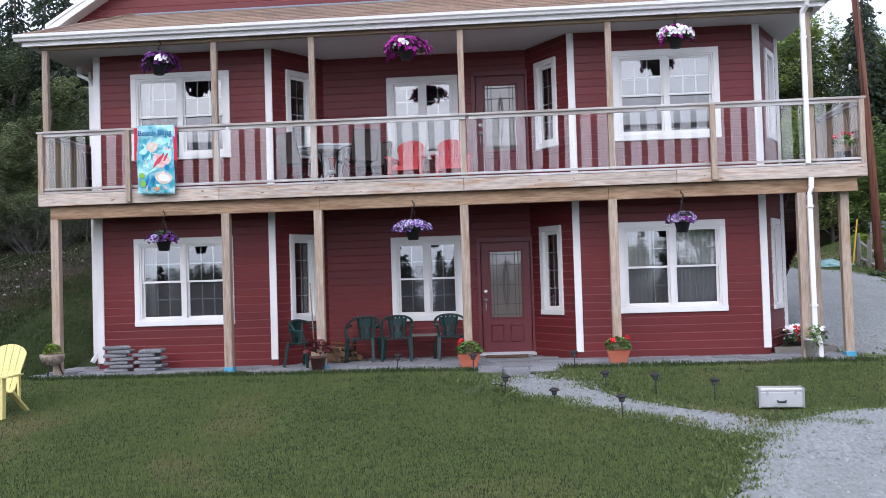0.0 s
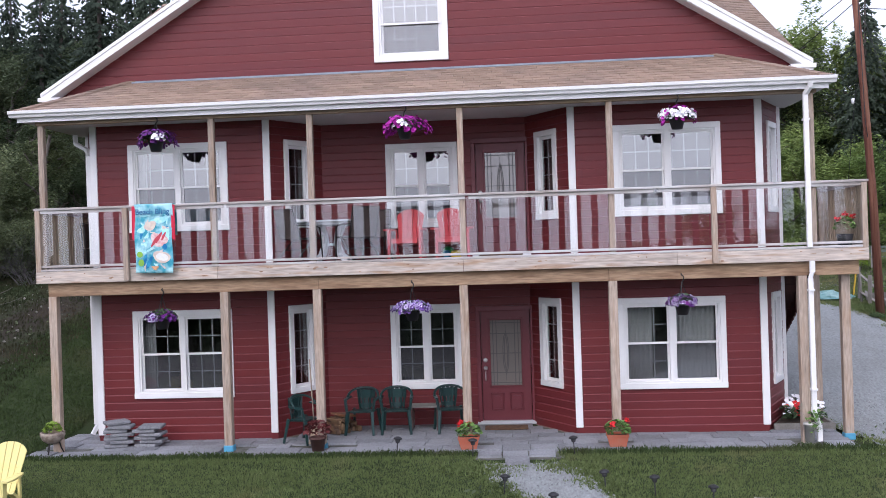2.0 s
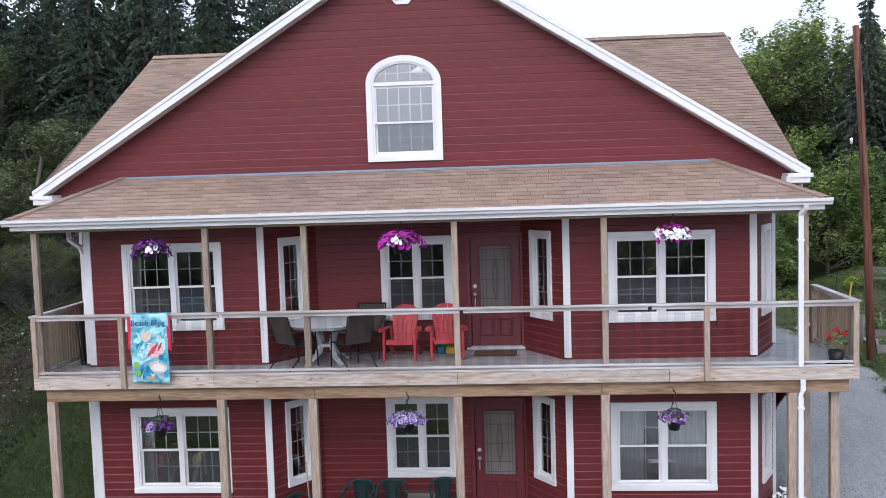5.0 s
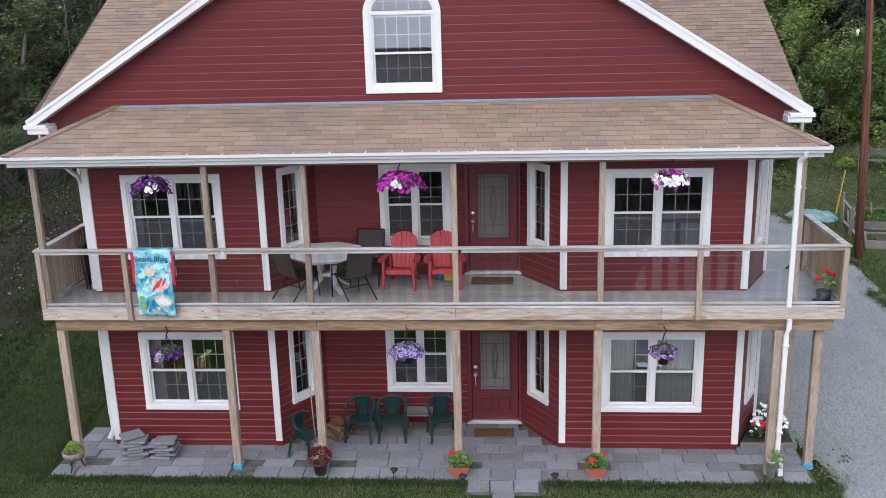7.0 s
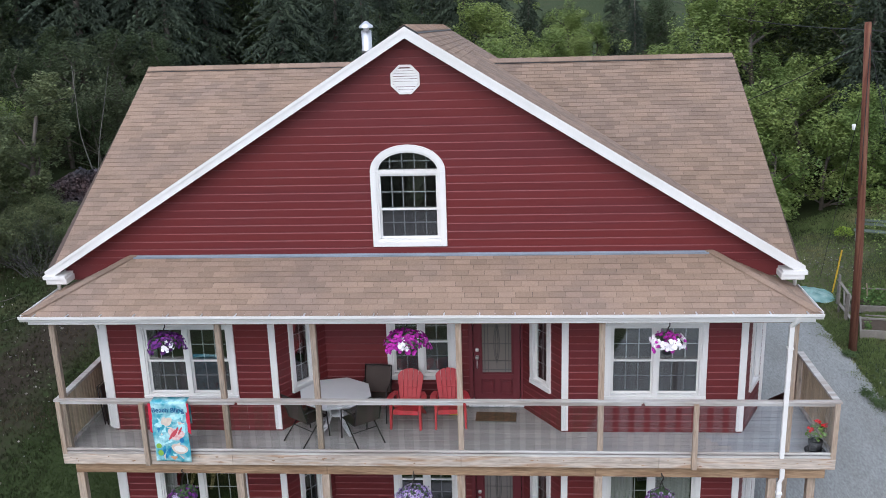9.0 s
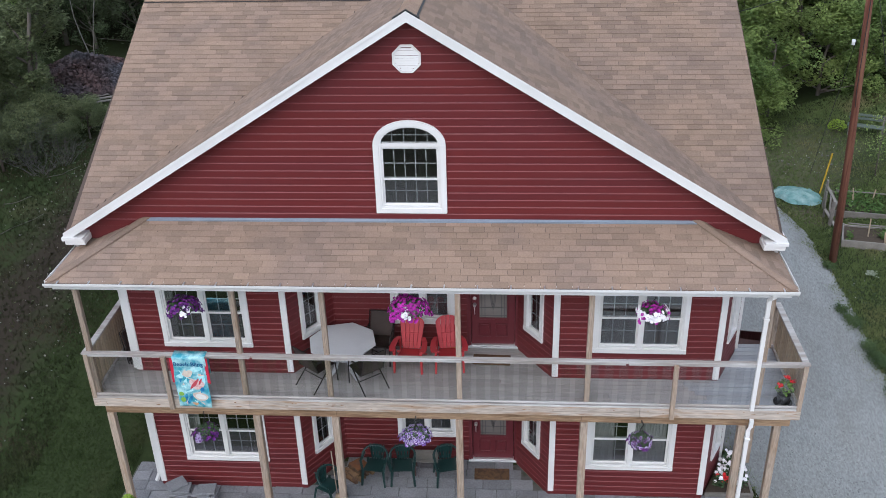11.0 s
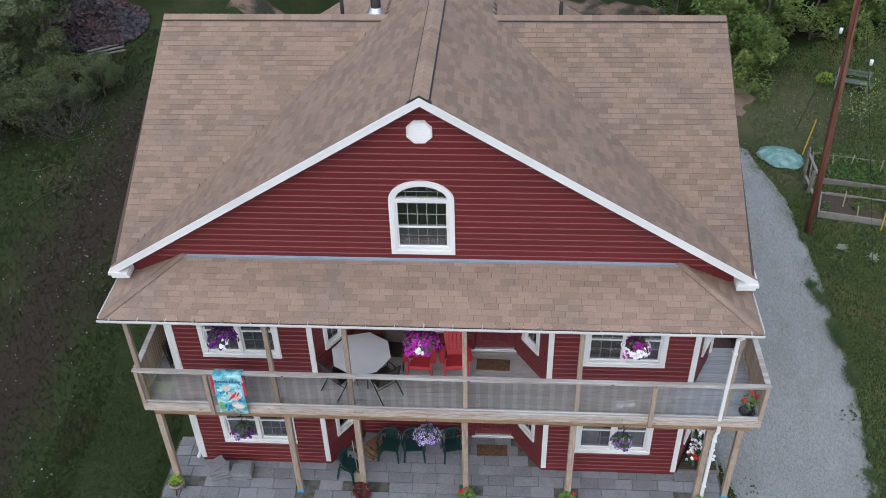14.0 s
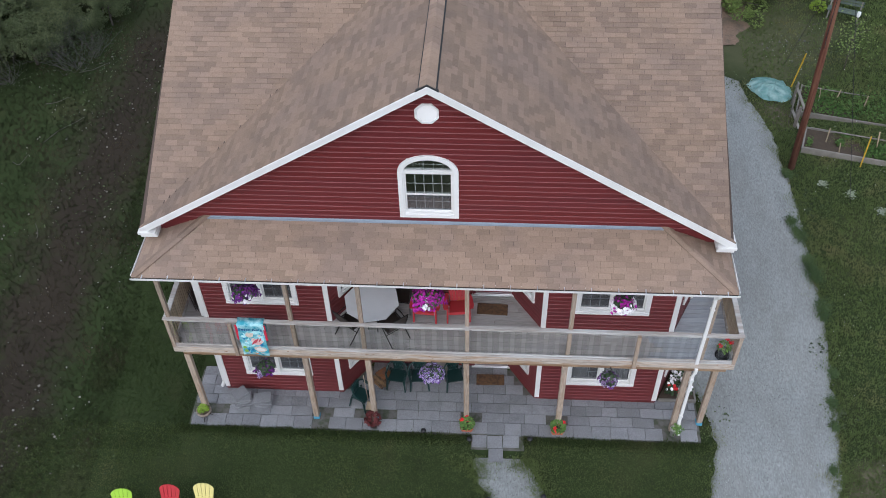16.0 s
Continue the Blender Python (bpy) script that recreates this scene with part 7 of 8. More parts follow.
for x, y, z1, lx, m_ in ((11.66, 12.4, 1.35, 0.2, M_YELLOWPOST), (13.08, 8.35, 1.2, 0.0, M_YELLOWPOST)):
    z_ = ground_z(x, y)
    bm = B()
    bar(bm, (0, 0, -0.1), (lx, 0.05, z1), 0.034, 0.034)
    tagged(part("marker_stake", bm, m_, m=pose(x, y, z_)), "yellow painted wooden marker stake", "stake", "marker stakes")


def raised_bed(x0, x1, y0, y1, seed, lush, label):
    """A plank-edged bed along x that runs a little downhill to +x; lush: how much of it is grown over."""
    rng = random.Random(seed)
    fall = -0.33  # the beds lie askew to the house
    za = ground_z(x0, y0)
    rise = 0.055
    t = thing("raised_bed", label, "garden bed", pose(x0, y0, za, 0, -math.degrees(math.atan(rise)), math.degrees(math.atan(fall))), "vegetable beds")
    w, d = x1 - x0, y1 - y0
    for a, b, c_, e, hgt in ((0, w * 0.52, 0, 0.05, 0.24), (w * 0.52 + 0.01, w, 0, 0.05, 0.22), (0, w, d, d + 0.05, 0.2), (-0.05, 0, 0.0, d + 0.05, 0.23)):
        bm = B()
        box(bm, a, b, c_, e, -0.3, hgt)
        bevel(bm, 0.006)
        part("plank", bm, M_GREYWOOD, t)
    bm = B()
    box(bm, 0.0, w, 0.05, d, -0.3, 0.15)
    part("soil", bm, M_SOIL, t)

    def leaf_spot():
        while True:
            px, py = rng.uniform(0.08, w), rng.uniform(0.1, d)
            if noise.noise((px * 1.1, py * 1.6, seed)) + 0.9 * lush > 0.35:
                return (px, py, 0.16 + abs(rng.gauss(0, 0.11)) * (0.5 + 0.6 * lush + 0.4 * math.sin(2.6 * px + seed)))
    vs, fs = leaf_cloud(int(1600 + 2600 * lush), leaf_spot, 0.105, rng, 0.8)
    part("foliage", raw_mesh("foliage", vs, fs, M_BED), None, t, kind="stuff")
    for i in range(5):
        x, y = 0.5 + 0.8 * i + rng.uniform(-0.2, 0.2), rng.uniform(0.1, d - 0.1)
        bm = B()
        bar(bm, (x, y, 0.0), (x + rng.uniform(-0.08, 0.1), y, rng.uniform(0.5, 0.95)), 0.035)
        part("stake", bm, M_SLAT, t)
    bm = B()
    bar(bm, (0.1, d * 0.86, 0.34), (w * 0.8, d * 0.86, 0.3), 0.03)
    part("string_rail", bm, M_GREYWOOD, t, "thin pale rail over the bed")


raised_bed(11.42, 18.4, 9.08, 10.2, 51, 0.35, "raised vegetable bed edged with grey planks, half bare soil")
raised_bed(11.55, 18.4, 10.85, 12.4, 52, 1.0, "raised vegetable bed edged with grey planks, full of green plants")
for i, (x, y, z1, lx, ly) in enumerate(((11.5, 11.45, 0.95, 0.02, 0.0), (11.38, 10.9, 0.85, -0.03, 0.02), (11.4, 10.35, 0.8, 0.05, 0.0))):
    bm = B()
    bar(bm, (0, 0, -0.15), (lx, ly, z1), 0.11, 0.05)
    bevel(bm, 0.008)
    tagged(part("corner_post", bm, M_GREYWOOD, m=pose(x, y, ground_z(x, y), 0, 0, 20 * i)), "old grey board post at the bed corner", "post", "garden posts")
for a, b in (((11.5, 11.5, 0.78), (11.75, 10.7, 0.32)), ((11.36, 10.95, 0.3), (11.5, 10.15, 0.06))):
    bm = B()
    za = ground_z(a[0], a[1])
    bar(bm, (a[0], a[1], za + a[2]), (b[0], b[1], za + b[2]), 0.09, 0.025)
    tagged(part("leaning_board", bm, M_GREYWOOD), "pale grey board leaning against the garden posts", "board", "leaning boards")
bn = thing("garden_bench", "old green-grey wooden garden bench", "bench", pose(13.95, 15.6, ground_z(13.95, 15.6), 0, 0, -22) @ Matrix.Scale(0.8, 4))
for i in range(3):
    bm = B()
    box(bm, -0.75, 0.75, -0.2 + 0.14 * i, -0.08 + 0.14 * i, 0.42, 0.455)
    part("seat_slat", bm, mat("green_grey_wood", (0.09, 0.115, 0.095), 0.85, var=0.2), bn)
for z in (0.62, 0.78):
    bm = B()
    box(bm, -0.75, 0.75, 0.24, 0.27, z, z + 0.11)
    part("back_slat", bm, mat("green_grey_wood", (0.09, 0.115, 0.095), 0.85, var=0.2), bn)
for x in (-0.65, 0.65):
    bm = B()
    box(bm, x - 0.03, x + 0.03, -0.18, -0.12, 0, 0.42)
    box(bm, x - 0.03, x + 0.03, 0.2, 0.26, 0, 0.9)
    part("leg", bm, M_GREYWOOD, bn)

rng = random.Random(57)
x, y = 13.2, 16.2
sb = thing("yellow_shrub", "small bright yellow-green shrub in the rough grass", "shrub", pose(x, y, ground_z(x, y)))
bm = B()
for i in range(6):
    a = 1.05 * i
    tube(bm, [(0, 0, -0.05), (0.1 * math.cos(a), 0.1 * math.sin(a), 0.2), (0.2 * math.cos(a), 0.2 * math.sin(a), 0.38)], 0.008, 5, 0.5)
part("stem", bm, M_BARK, sb)
vs, fs = leaf_cloud(260, lambda: dome(rng, 0.3, 0.28, 0.22, -0.1)[0], 0.10, rng, 0.7)
part("foliage", raw_mesh("foliage", vs, fs, mat("yellow_green_leaf", (0.23, 0.33, 0.035), 0.6, var=0.1, island=0.5, thin=0.3)), None, sb, kind="stuff")
x, y = 13.5, 12.95
sp = thing("fruit_sapling", "young thin-stemmed sapling behind the garden beds", "tree", pose(x, y, ground_z(x, y)))
bm = B()
stem = limb_path(rng, (0, 0, -0.1), (0, 0, 1), 1.9, 5, 0.05)
tube(bm, stem, 0.022, 6, 0.4)
for p in stem[2:]:
    for _ in range(3):
        tube(bm, limb_path(rng, p, (rng.gauss(0, 1), rng.gauss(0, 1), 0.5), 0.55, 3, 0.2), 0.009, 4, 0.4)
part("trunk", bm, M_BARK, sp)
vs, fs = leaf_cloud(420, lambda: (rng.gauss(0, 0.38), rng.gauss(0, 0.38), rng.uniform(0.7, 2.1)), 0.085, rng, 0.8)
part("crown", raw_mesh("crown", vs, fs, M_BUSH), None, sp)
for x, y, L_, a in ((12.9, 15.5, 0.5, 40), (12.75, 13.9, 0.7, -30), (-13.4, 8.0, 1.6, 70), (-14.2, 7.2, 1.3, -60), (-13.0, 11.0, 1.2, 20), (-12.6, 4.4, 0.8, 110), (-13.8, 9.6, 1.0, -15)):
    bm = B()
    tube(bm, limb_path(rng, (0, 0, 0), (1, 0, 0.05), L_, 5, 0.2), 0.014, 6, 0.5)
    tagged(part("fallen_branch", bm, mat("bleached_wood", (0.12, 0.11, 0.095), 0.85, (0.08, 0.074, 0.066), var=0.2, coarse=5) if not bpy.data.materials.get("bleached_wood") else bpy.data.materials["bleached_wood"], m=pose(x, y, ground_z(x, y) + 0.06, 0, 0, a)), "bleached dead branch lying in the grass", "branch", "fallen branches")
for i in range(24):
    west = i < 10
    x, y = (rng.gauss(-11.9, 0.7), rng.uniform(2, 12)) if west else (rng.gauss(11.9, 0.5), rng.gauss(14.4, 0.6))
    bm = B()
    bmesh.ops.create_icosphere(bm, subdivisions=1, radius=rng.uniform(0.02, 0.055))
    for v in bm.verts:
        v.co *= 1 + 0.35 * noise.noise(v.co * 17 + Vector((i, 0, 0)))
        v.co.z *= 0.6
    tagged(part("field_stone", bm, M_FIELD, m=pose(x, y, ground_z(x, y) + 0.02, 0, 0, 30 * i)), "pale grey stone lying in the thin grass", "stone", "field stones")
vs, fs = [], []
for i in range(420):
    x, y = rng.gauss(-11.9, 1.5), rng.uniform(-3, 13)
    if x > -9.3 or noise.noise((x * 0.9, y * 0.5, 3)) < -0.15:
        continue
    r, k = 0.012 + 0.035 * rng.random() ** 3, len(vs)
    c_ = Vector((x, y, ground_z(x, y) + 0.03))
    vs += [c_ + Vector((r * math.cos(a + i) * rng.uniform(0.7, 1.2), r * math.sin(a + i) * rng.uniform(0.7, 1.2), 0)) for a in (0, 1.3, 2.4, 3.7, 5.0)] + [c_ + Vector((0, 0, r * 0.8)), c_ - Vector((0, 0, 0.05))]
    fs += [(k + j, k + (j + 1) % 5, k + 5) for j in range(5)] + [(k + (j + 1) % 5, k + j, k + 6) for j in range(5)]
tagged(part("scattered_stones", raw_mesh("scattered_stones", vs, fs, M_CHIP), None), "small pale stones scattered over the half-bare slope", "stones", kind="stuff")

# stone heap and planks on the slope
rng = random.Random(61)
vs, fs = [], []
for i in range(5200):
    r, a = 2.5 * math.sqrt(rng.random()), rng.uniform(0, 2 * math.pi)
    x, y = -14.0 + r * 0.85 * math.cos(a), 17.2 + r * 0.6 * math.sin(a)
    z = ground_z(x, y) + 0.75 * max(0, 1 - (r / 2.6) ** 1.5) * rng.uniform(0.6, 1) * (1 + 0.3 * math.sin(3 * a + 1.3 * r)) + 0.05
    s = 0.03 + 0.085 * rng.random() ** 2.5
    k = len(vs)
    q = Euler((rng.uniform(0, 3), rng.uniform(0, 3), rng.uniform(0, 3))).to_matrix()
    for sx, sy, sz in ((-1, -1, -1), (1, -1, -0.8), (1, 1, -1), (-1, 0.8, -1), (-0.8, -1, 1), (1, -0.7, 0.8), (0.7, 1, 1), (-1, 1, 0.7)):
        vs.append(Vector((x, y, z)) + q @ Vector((sx * s * rng.uniform(0.7, 1), sy * s * 0.7, sz * s * 0.5)))
    fs += [tuple(k + i for i in f) for f in ((0, 3, 2, 1), (4, 5, 6, 7), (0, 1, 5, 4), (1, 2, 6, 5), (2, 3, 7, 6), (3, 0, 4, 7))]
M_RUBBLE = mat("rubble", (0.075, 0.048, 0.046), 0.9, (0.055, 0.054, 0.063), var=0.25, coarse=0.5, fine=40, island=1.2)
tagged(part("stone_heap", raw_mesh("stone_heap", vs, fs, M_RUBBLE), None), "heap of broken stones on the grassy slope", "stone heap", kind="stuff")
for i in range(3):
    bm = B()
    box(bm, -0.65, 0.65, -0.06, 0.06, 0, 0.04)
    bevel(bm, 0.005)
    x, y = -12.95 - 0.08 * i, 15.5 + 0.14 * i
    tagged(part("loose_plank", bm, M_GREYWOOD, m=pose(x, y, ground_z(x, y) + 0.05 + 0.03 * i, 0, 0, 28 + 3 * i)), "weathered grey plank lying before the stone heap", "plank", "loose planks")

# ---- grass, pebbles ----


def inside(x, y, left, right):
    """Whether a spot lies between the two edge lines, which run along y."""
    for (l0, l1), (r0, r1) in zip(zip(left[:-1], left[1:]), zip(right[:-1], right[1:])):
        quad = (l0, r0, r1, l1)
        s = 0
        for a, b in zip(quad, quad[1:] + quad[:1]):
            s += 1 if (b[0] - a[0]) * (y - a[1]) - (b[1] - a[1]) * (x - a[0]) >= 0 else -1
        if abs(s) == 4:
            return True
    return False


def on_gravel(x, y):
    return inside(x, y, DRIVE_L, DRIVE_R) or inside(x, y, PATH_L, PATH_R)


rng = random.Random(71)


def blades(n, x0, x1, y0, y1, h0, h1, name, label, tuft=3, avoid=True, wide=(0.005, 0.010), material=M_BLADE):
    vs, fs = [], []
    made = 0
    while made < n:
        x, y = rng.uniform(x0, x1), rng.uniform(y0, y1)
        if avoid and on_gravel(x, y):
            continue
        if -6.75 < x < 7.1 and -1.2 < y < 10 or 0.95 < x < 2.3 and -2.0 < y < -1:
            continue
        if math.hypot(x - 11.4, y - 15) < 3 and rng.random() < 0.7:
            made += 1
            continue
        if abs(x + 12.1 - 0.13 * y) < 1.2 + 0.8 * noise.noise((x * 1.3, y * 1.3, 4)) and rng.random() < 0.45:
            made += 1
            continue
        z = ground_z(x, y)
        k2 = max(0.85, 0.8 + 0.6 * (noise.noise((x * 0.7, y * 0.7, 9)) + 0.4))
        for _ in range(tuft):
            a = rng.uniform(0, 2 * math.pi)
            h, w = rng.uniform(h0, h1) * k2, rng.uniform(*wide)
            dx, dy = math.cos(a), math.sin(a)
            bx, by = x + rng.gauss(0, 0.03), y + rng.gauss(0, 0.03)
            lean = rng.uniform(0.1, 0.8) * h
            k = len(vs)
            vs += [(bx - dy * w, by + dx * w, z - 0.02), (bx + dy * w, by - dx * w, z - 0.02), (bx + dx * lean * 0.4 + dy * w * 0.7, by + dy * lean * 0.4 - dx * w * 0.7, z + h * 0.6), (bx + dx * lean, by + dy * lean, z + h)]
            fs += [(k, k + 1, k + 2), (k, k + 2, k + 3)]
        made += 1
    ob = part(name, raw_mesh(name, vs, fs, material), None)
    return tagged(ob, label, "grass", kind="stuff")


blades(135000, -13, 8, -8.8, -1.22, 0.010, 0.032, "lawn_grass", "short green and straw-coloured grass blades", 3, wide=(0.005, 0.010))
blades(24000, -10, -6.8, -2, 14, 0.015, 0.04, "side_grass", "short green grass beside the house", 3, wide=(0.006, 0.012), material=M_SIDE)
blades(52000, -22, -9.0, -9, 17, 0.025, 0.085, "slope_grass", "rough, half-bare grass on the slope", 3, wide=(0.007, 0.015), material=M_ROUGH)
blades(110000, 10.3, 20, -6, 19, 0.025, 0.07, "verge_grass", "rough grass beside the drive", 3, wide=(0.010, 0.018), material=M_VERGE)
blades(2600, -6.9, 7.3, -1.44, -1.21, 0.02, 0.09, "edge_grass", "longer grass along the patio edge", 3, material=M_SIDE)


def edge_tufts(n, line, off, name, label):
    """Ragged tufts creeping from the grass onto the gravel along an edge line."""
    vs, fs = [], []
    for _ in range(n):
        k = rng.uniform(0, len(line) - 1.001)
        i = int(k)
        x = line[i][0] + (line[i + 1][0] - line[i][0]) * (k - i)
        y = line[i][1] + (line[i + 1][1] - line[i][1]) * (k - i)
        if y < -10 or y > 14:
            continue
        thick = max(0, noise.noise((x * 1.7, y * 1.7, 6)) + 0.35)
        x, y = x + off + rng.gauss(0, 0.2) * (0.4 + 1.2 * thick), y + rng.gauss(0, 0.06)
        if rng.random() > thick + 0.15:
            continue
        z = ground_z(x, y) + 0.03
        for _ in range(4):
            a, h, w = rng.uniform(0, 6.28), rng.uniform(0.02, 0.055), rng.uniform(0.007, 0.014)
            dx, dy = math.cos(a), math.sin(a)
            bx, by = x + rng.gauss(0, 0.03), y + rng.gauss(0, 0.03)
            k2 = len(vs)
            vs += [(bx - dy * w, by + dx * w, z), (bx + dy * w, by - dx * w, z), (bx + dx * h * 0.7, by + dy * h * 0.7, z + h)]
            fs.append((k2, k2 + 1, k2 + 2))
    tagged(part(name, raw_mesh(name, vs, fs, M_BLADE), None), label, "grass", kind="stuff")


edge_tufts(16000, DRIVE_R, -0.06, "drive_edge_grass", "tufts of grass along the gravel edge")
edge_tufts(6000, DRIVE_L, 0.0, "drive_edge_grass", "tufts of grass along the gravel edge")
edge_tufts(3000, PATH_L, 0.0, "path_edge_grass", "tufts of grass along the gravel path")
edge_tufts(3000, PATH_R, 0.0, "path_edge_grass", "tufts of grass along the gravel path")
vs, fs = [], []
made = 0
while made < 9000:
    x, y = rng.uniform(0.9, 11), rng.uniform(-8.5, 2)
    if not on_gravel(x, y) and not (rng.random() < 0.06 and on_gravel(x + 0.15, y - 0.1)):
        continue
    if made > 7000 and y < -3:
        continue
    s = rng.uniform(0.008, 0.024)
    z = ground_z(x, y) + 0.045
    k = len(vs)
    a = rng.uniform(0, 3)
    ca, sa = math.cos(a) * s, math.sin(a) * s
    vs += [(x + ca, y + sa, z), (x - sa, y + ca, z), (x - ca, y - sa, z), (x + sa, y - ca, z), (x + 0.2 * ca, y + 0.2 * sa, z + s * 0.9)]
    fs += [(k, k + 1, k + 4), (k + 1, k + 2, k + 4), (k + 2, k + 3, k + 4), (k + 3, k, k + 4)]
    made += 1
for _ in range(60):
    y = rng.uniform(-3, 13)
    x, s = -11.6 + 0.13 * y + rng.gauss(0, 1.0), rng.uniform(0.012, 0.035)
    z = ground_z(x, y) + 0.02
    k = len(vs)
    vs += [(x + s, y, z), (x, y + s * 0.8, z), (x - s, y, z), (x, y - s * 0.7, z), (x, y, z + s * 0.8)]
    fs += [(k, k + 1, k + 4), (k + 1, k + 2, k + 4), (k + 2, k + 3, k + 4), (k + 3, k, k + 4)]
tagged(part("pebbles", raw_mesh("pebbles", vs, fs, M_PEBBLE), None), "loose grey gravel stones on the drive", "gravel", kind="stuff")
vs, fs = [], []
for cx, cy, n, r in ((7.7, -0.4, 14, 0.35), (10.75, -0.3, 50, 0.35), (10.7, 1.8, 30, 0.35), (11.2, 6.8, 90, 0.7), (12.6, 14.2, 200, 1.5), (-9.5, -2, 40, 1.0), (-11, 6, 90, 1.6), (-12, 9, 90, 1.5), (9.9, 12.6, 70, 0.5), (4.6, -4.9, 20, 0.4), (1.3, -3.2, 24, 0.3), (-11.5, 12, 200, 1.8)):
    v2, f2 = leaf_cloud(n, lambda: (lambda px, py: (px, py, ground_z(px, py) + 0.06 + abs(rng.gauss(0, 0.06))))(cx + rng.gauss(0, r * 0.5), cy + rng.gauss(0, r * 0.5)), 0.09, rng, 0.8)
    k = len(vs)
    vs += v2
    fs += [tuple(k + i for i in f) for f in f2]
tagged(part("weeds", raw_mesh("weeds", vs, fs, M_FOLIAGE2), None), "low green weeds in the grass and gravel", "weeds", kind="stuff")

spots_ = [(x, y) for x, y in ((rng.uniform(10.8, 15), rng.uniform(-4, 16)) for _ in range(260)) if noise.noise((x * 0.8, y * 0.8, 2)) > 0.0]
spots_ += [(12 + rng.gauss(0, 0.7), 14.5 + rng.gauss(0, 0.7)) for _ in range(60)]
it_ = iter(spots_)
vs, fs = blooms(len(spots_), lambda: (lambda q: ((q[0], q[1], ground_z(*q) + 0.09), (rng.gauss(0, 0.3), rng.gauss(0, 0.3), 1)))(next(it_)), 0.02, rng)
tagged(part("clover_flowers", raw_mesh("clover_flowers", vs, fs, M_PETALWHITE), None), "tiny white clover flowers in the rough grass", "flowers", kind="stuff")

# ---- trees ----


def broadleaf(seed, h, spread, leaf_mat, label, name="broadleaf_tree", leaves=16000, leaf=0.13, low=0.15):
    rng = random.Random(seed)
    t = thing(name, label, "tree" if h > 3 else "bush", pose(0, 0, 0), "trees round the house")
    bm = B()
    trunk = limb_path(rng, (0, 0, -0.2), (0, 0, 1), h * 0.75, 6, 0.08)
    tube(bm, trunk, h * 0.016 + 0.02, 8, 0.35)
    tips = []
    for i in range(13):
        k = rng.uniform(low, 1.0)
        idx = min(5, int(k * 6))
        base = trunk[idx].lerp(trunk[idx + 1], k * 6 - idx if idx < 6 else 0)
        a = rng.uniform(0, 2 * math.pi)
        d = Vector((math.cos(a), math.sin(a), rng.uniform(0.2, 0.9)))
        pts = limb_path(rng, base, d, spread * rng.uniform(0.6, 1.05) * (1.15 - 0.5 * k), 4, 0.22)
        tube(bm, pts, h * 0.006 + 0.01, 5, 0.3)
        tips += pts[2:]
    tips.append(trunk[-1])
    part("trunk", bm, M_BARK, t)
    centres = []
    for p in tips:
        for _ in range(3):
            centres.append((p + Vector((rng.gauss(0, spread * 0.16), rng.gauss(0, spread * 0.16), rng.gauss(0.1, spread * 0.13))), rng.uniform(0.25, 0.6) * spread * 0.36))

    def spot():
        c_, r = rng.choice(centres)
        d = Vector((rng.gauss(0, 1), rng.gauss(0, 1), rng.gauss(0, 0.8)))
        return c_ + d.normalized() * r * rng.uniform(0.7, 1.0)
    vs, fs = leaf_cloud(leaves, spot, leaf, rng, 0.6, 0.1)
    part("crown", raw_mesh("crown", vs, fs, leaf_mat), None, t)
    return t


def spruce(seed, h, label):
    rng = random.Random(seed)
    t = thing("spruce_tree", label, "tree", pose(0, 0, 0), "trees round the house")
    bm = B()
    tube(bm, [(0, 0, -0.3), (0, 0, h * 0.5), (0.02, 0, h)], h * 0.012 + 0.03, 8, 0.15)
    part("trunk", bm, M_BARK, t)
    vs, fs = [], []
    z = h * 0.08
    while z < h * 0.99:
        k = 1 - z / h
        reach = h * 0.19 * (k ** 0.75) * rng.uniform(0.75, 1.15) + 0.10
        for i in range(7 if k > 0.1 else 4):
            a = rng.uniform(0, 2 * math.pi)
            L_ = reach * rng.uniform(0.45, 1.15)
            d = Vector((math.cos(a), math.sin(a), 0))
            side = Vector((-d.y, d.x, 0))
            z0 = z + rng.uniform(-0.02, 0.02) * h
            rise = rng.uniform(-0.05, 0.3)
            m_ = max(2, int(L_ / 0.19))
            for j in range(m_):
                f = (j + 0.7) / m_
                c_ = Vector((0, 0, z0)) + d * L_ * f + Vector((0, 0, rise * L_ * f - 0.5 * L_ * f * f))
                for s in (-1, 1):
                    w = (0.13 + 0.15 * L_ * (1 - f)) * rng.uniform(0.6, 1.25)
                    tip = c_ + side * s * w + d * rng.uniform(0.05, 0.24) + Vector((0, 0, -rng.uniform(0.02, 0.2)))
                    q = len(vs)
                    wid = d * rng.uniform(0.04, 0.075)
                    vs += [c_ - wid, tip, c_ + wid, c_ + (tip - c_) * 0.6 + Vector((0, 0, -rng.uniform(0.06, 0.15)))]
                    fs += [(q, q + 1, q + 2), (q, q + 3, q + 1), (q + 2, q + 1, q + 3)]
        z += h * 0.0135 * rng.uniform(0.7, 1.3) + 0.02
    part("crown", raw_mesh("crown", vs, fs, M_NEEDLE), None, t)
    return t


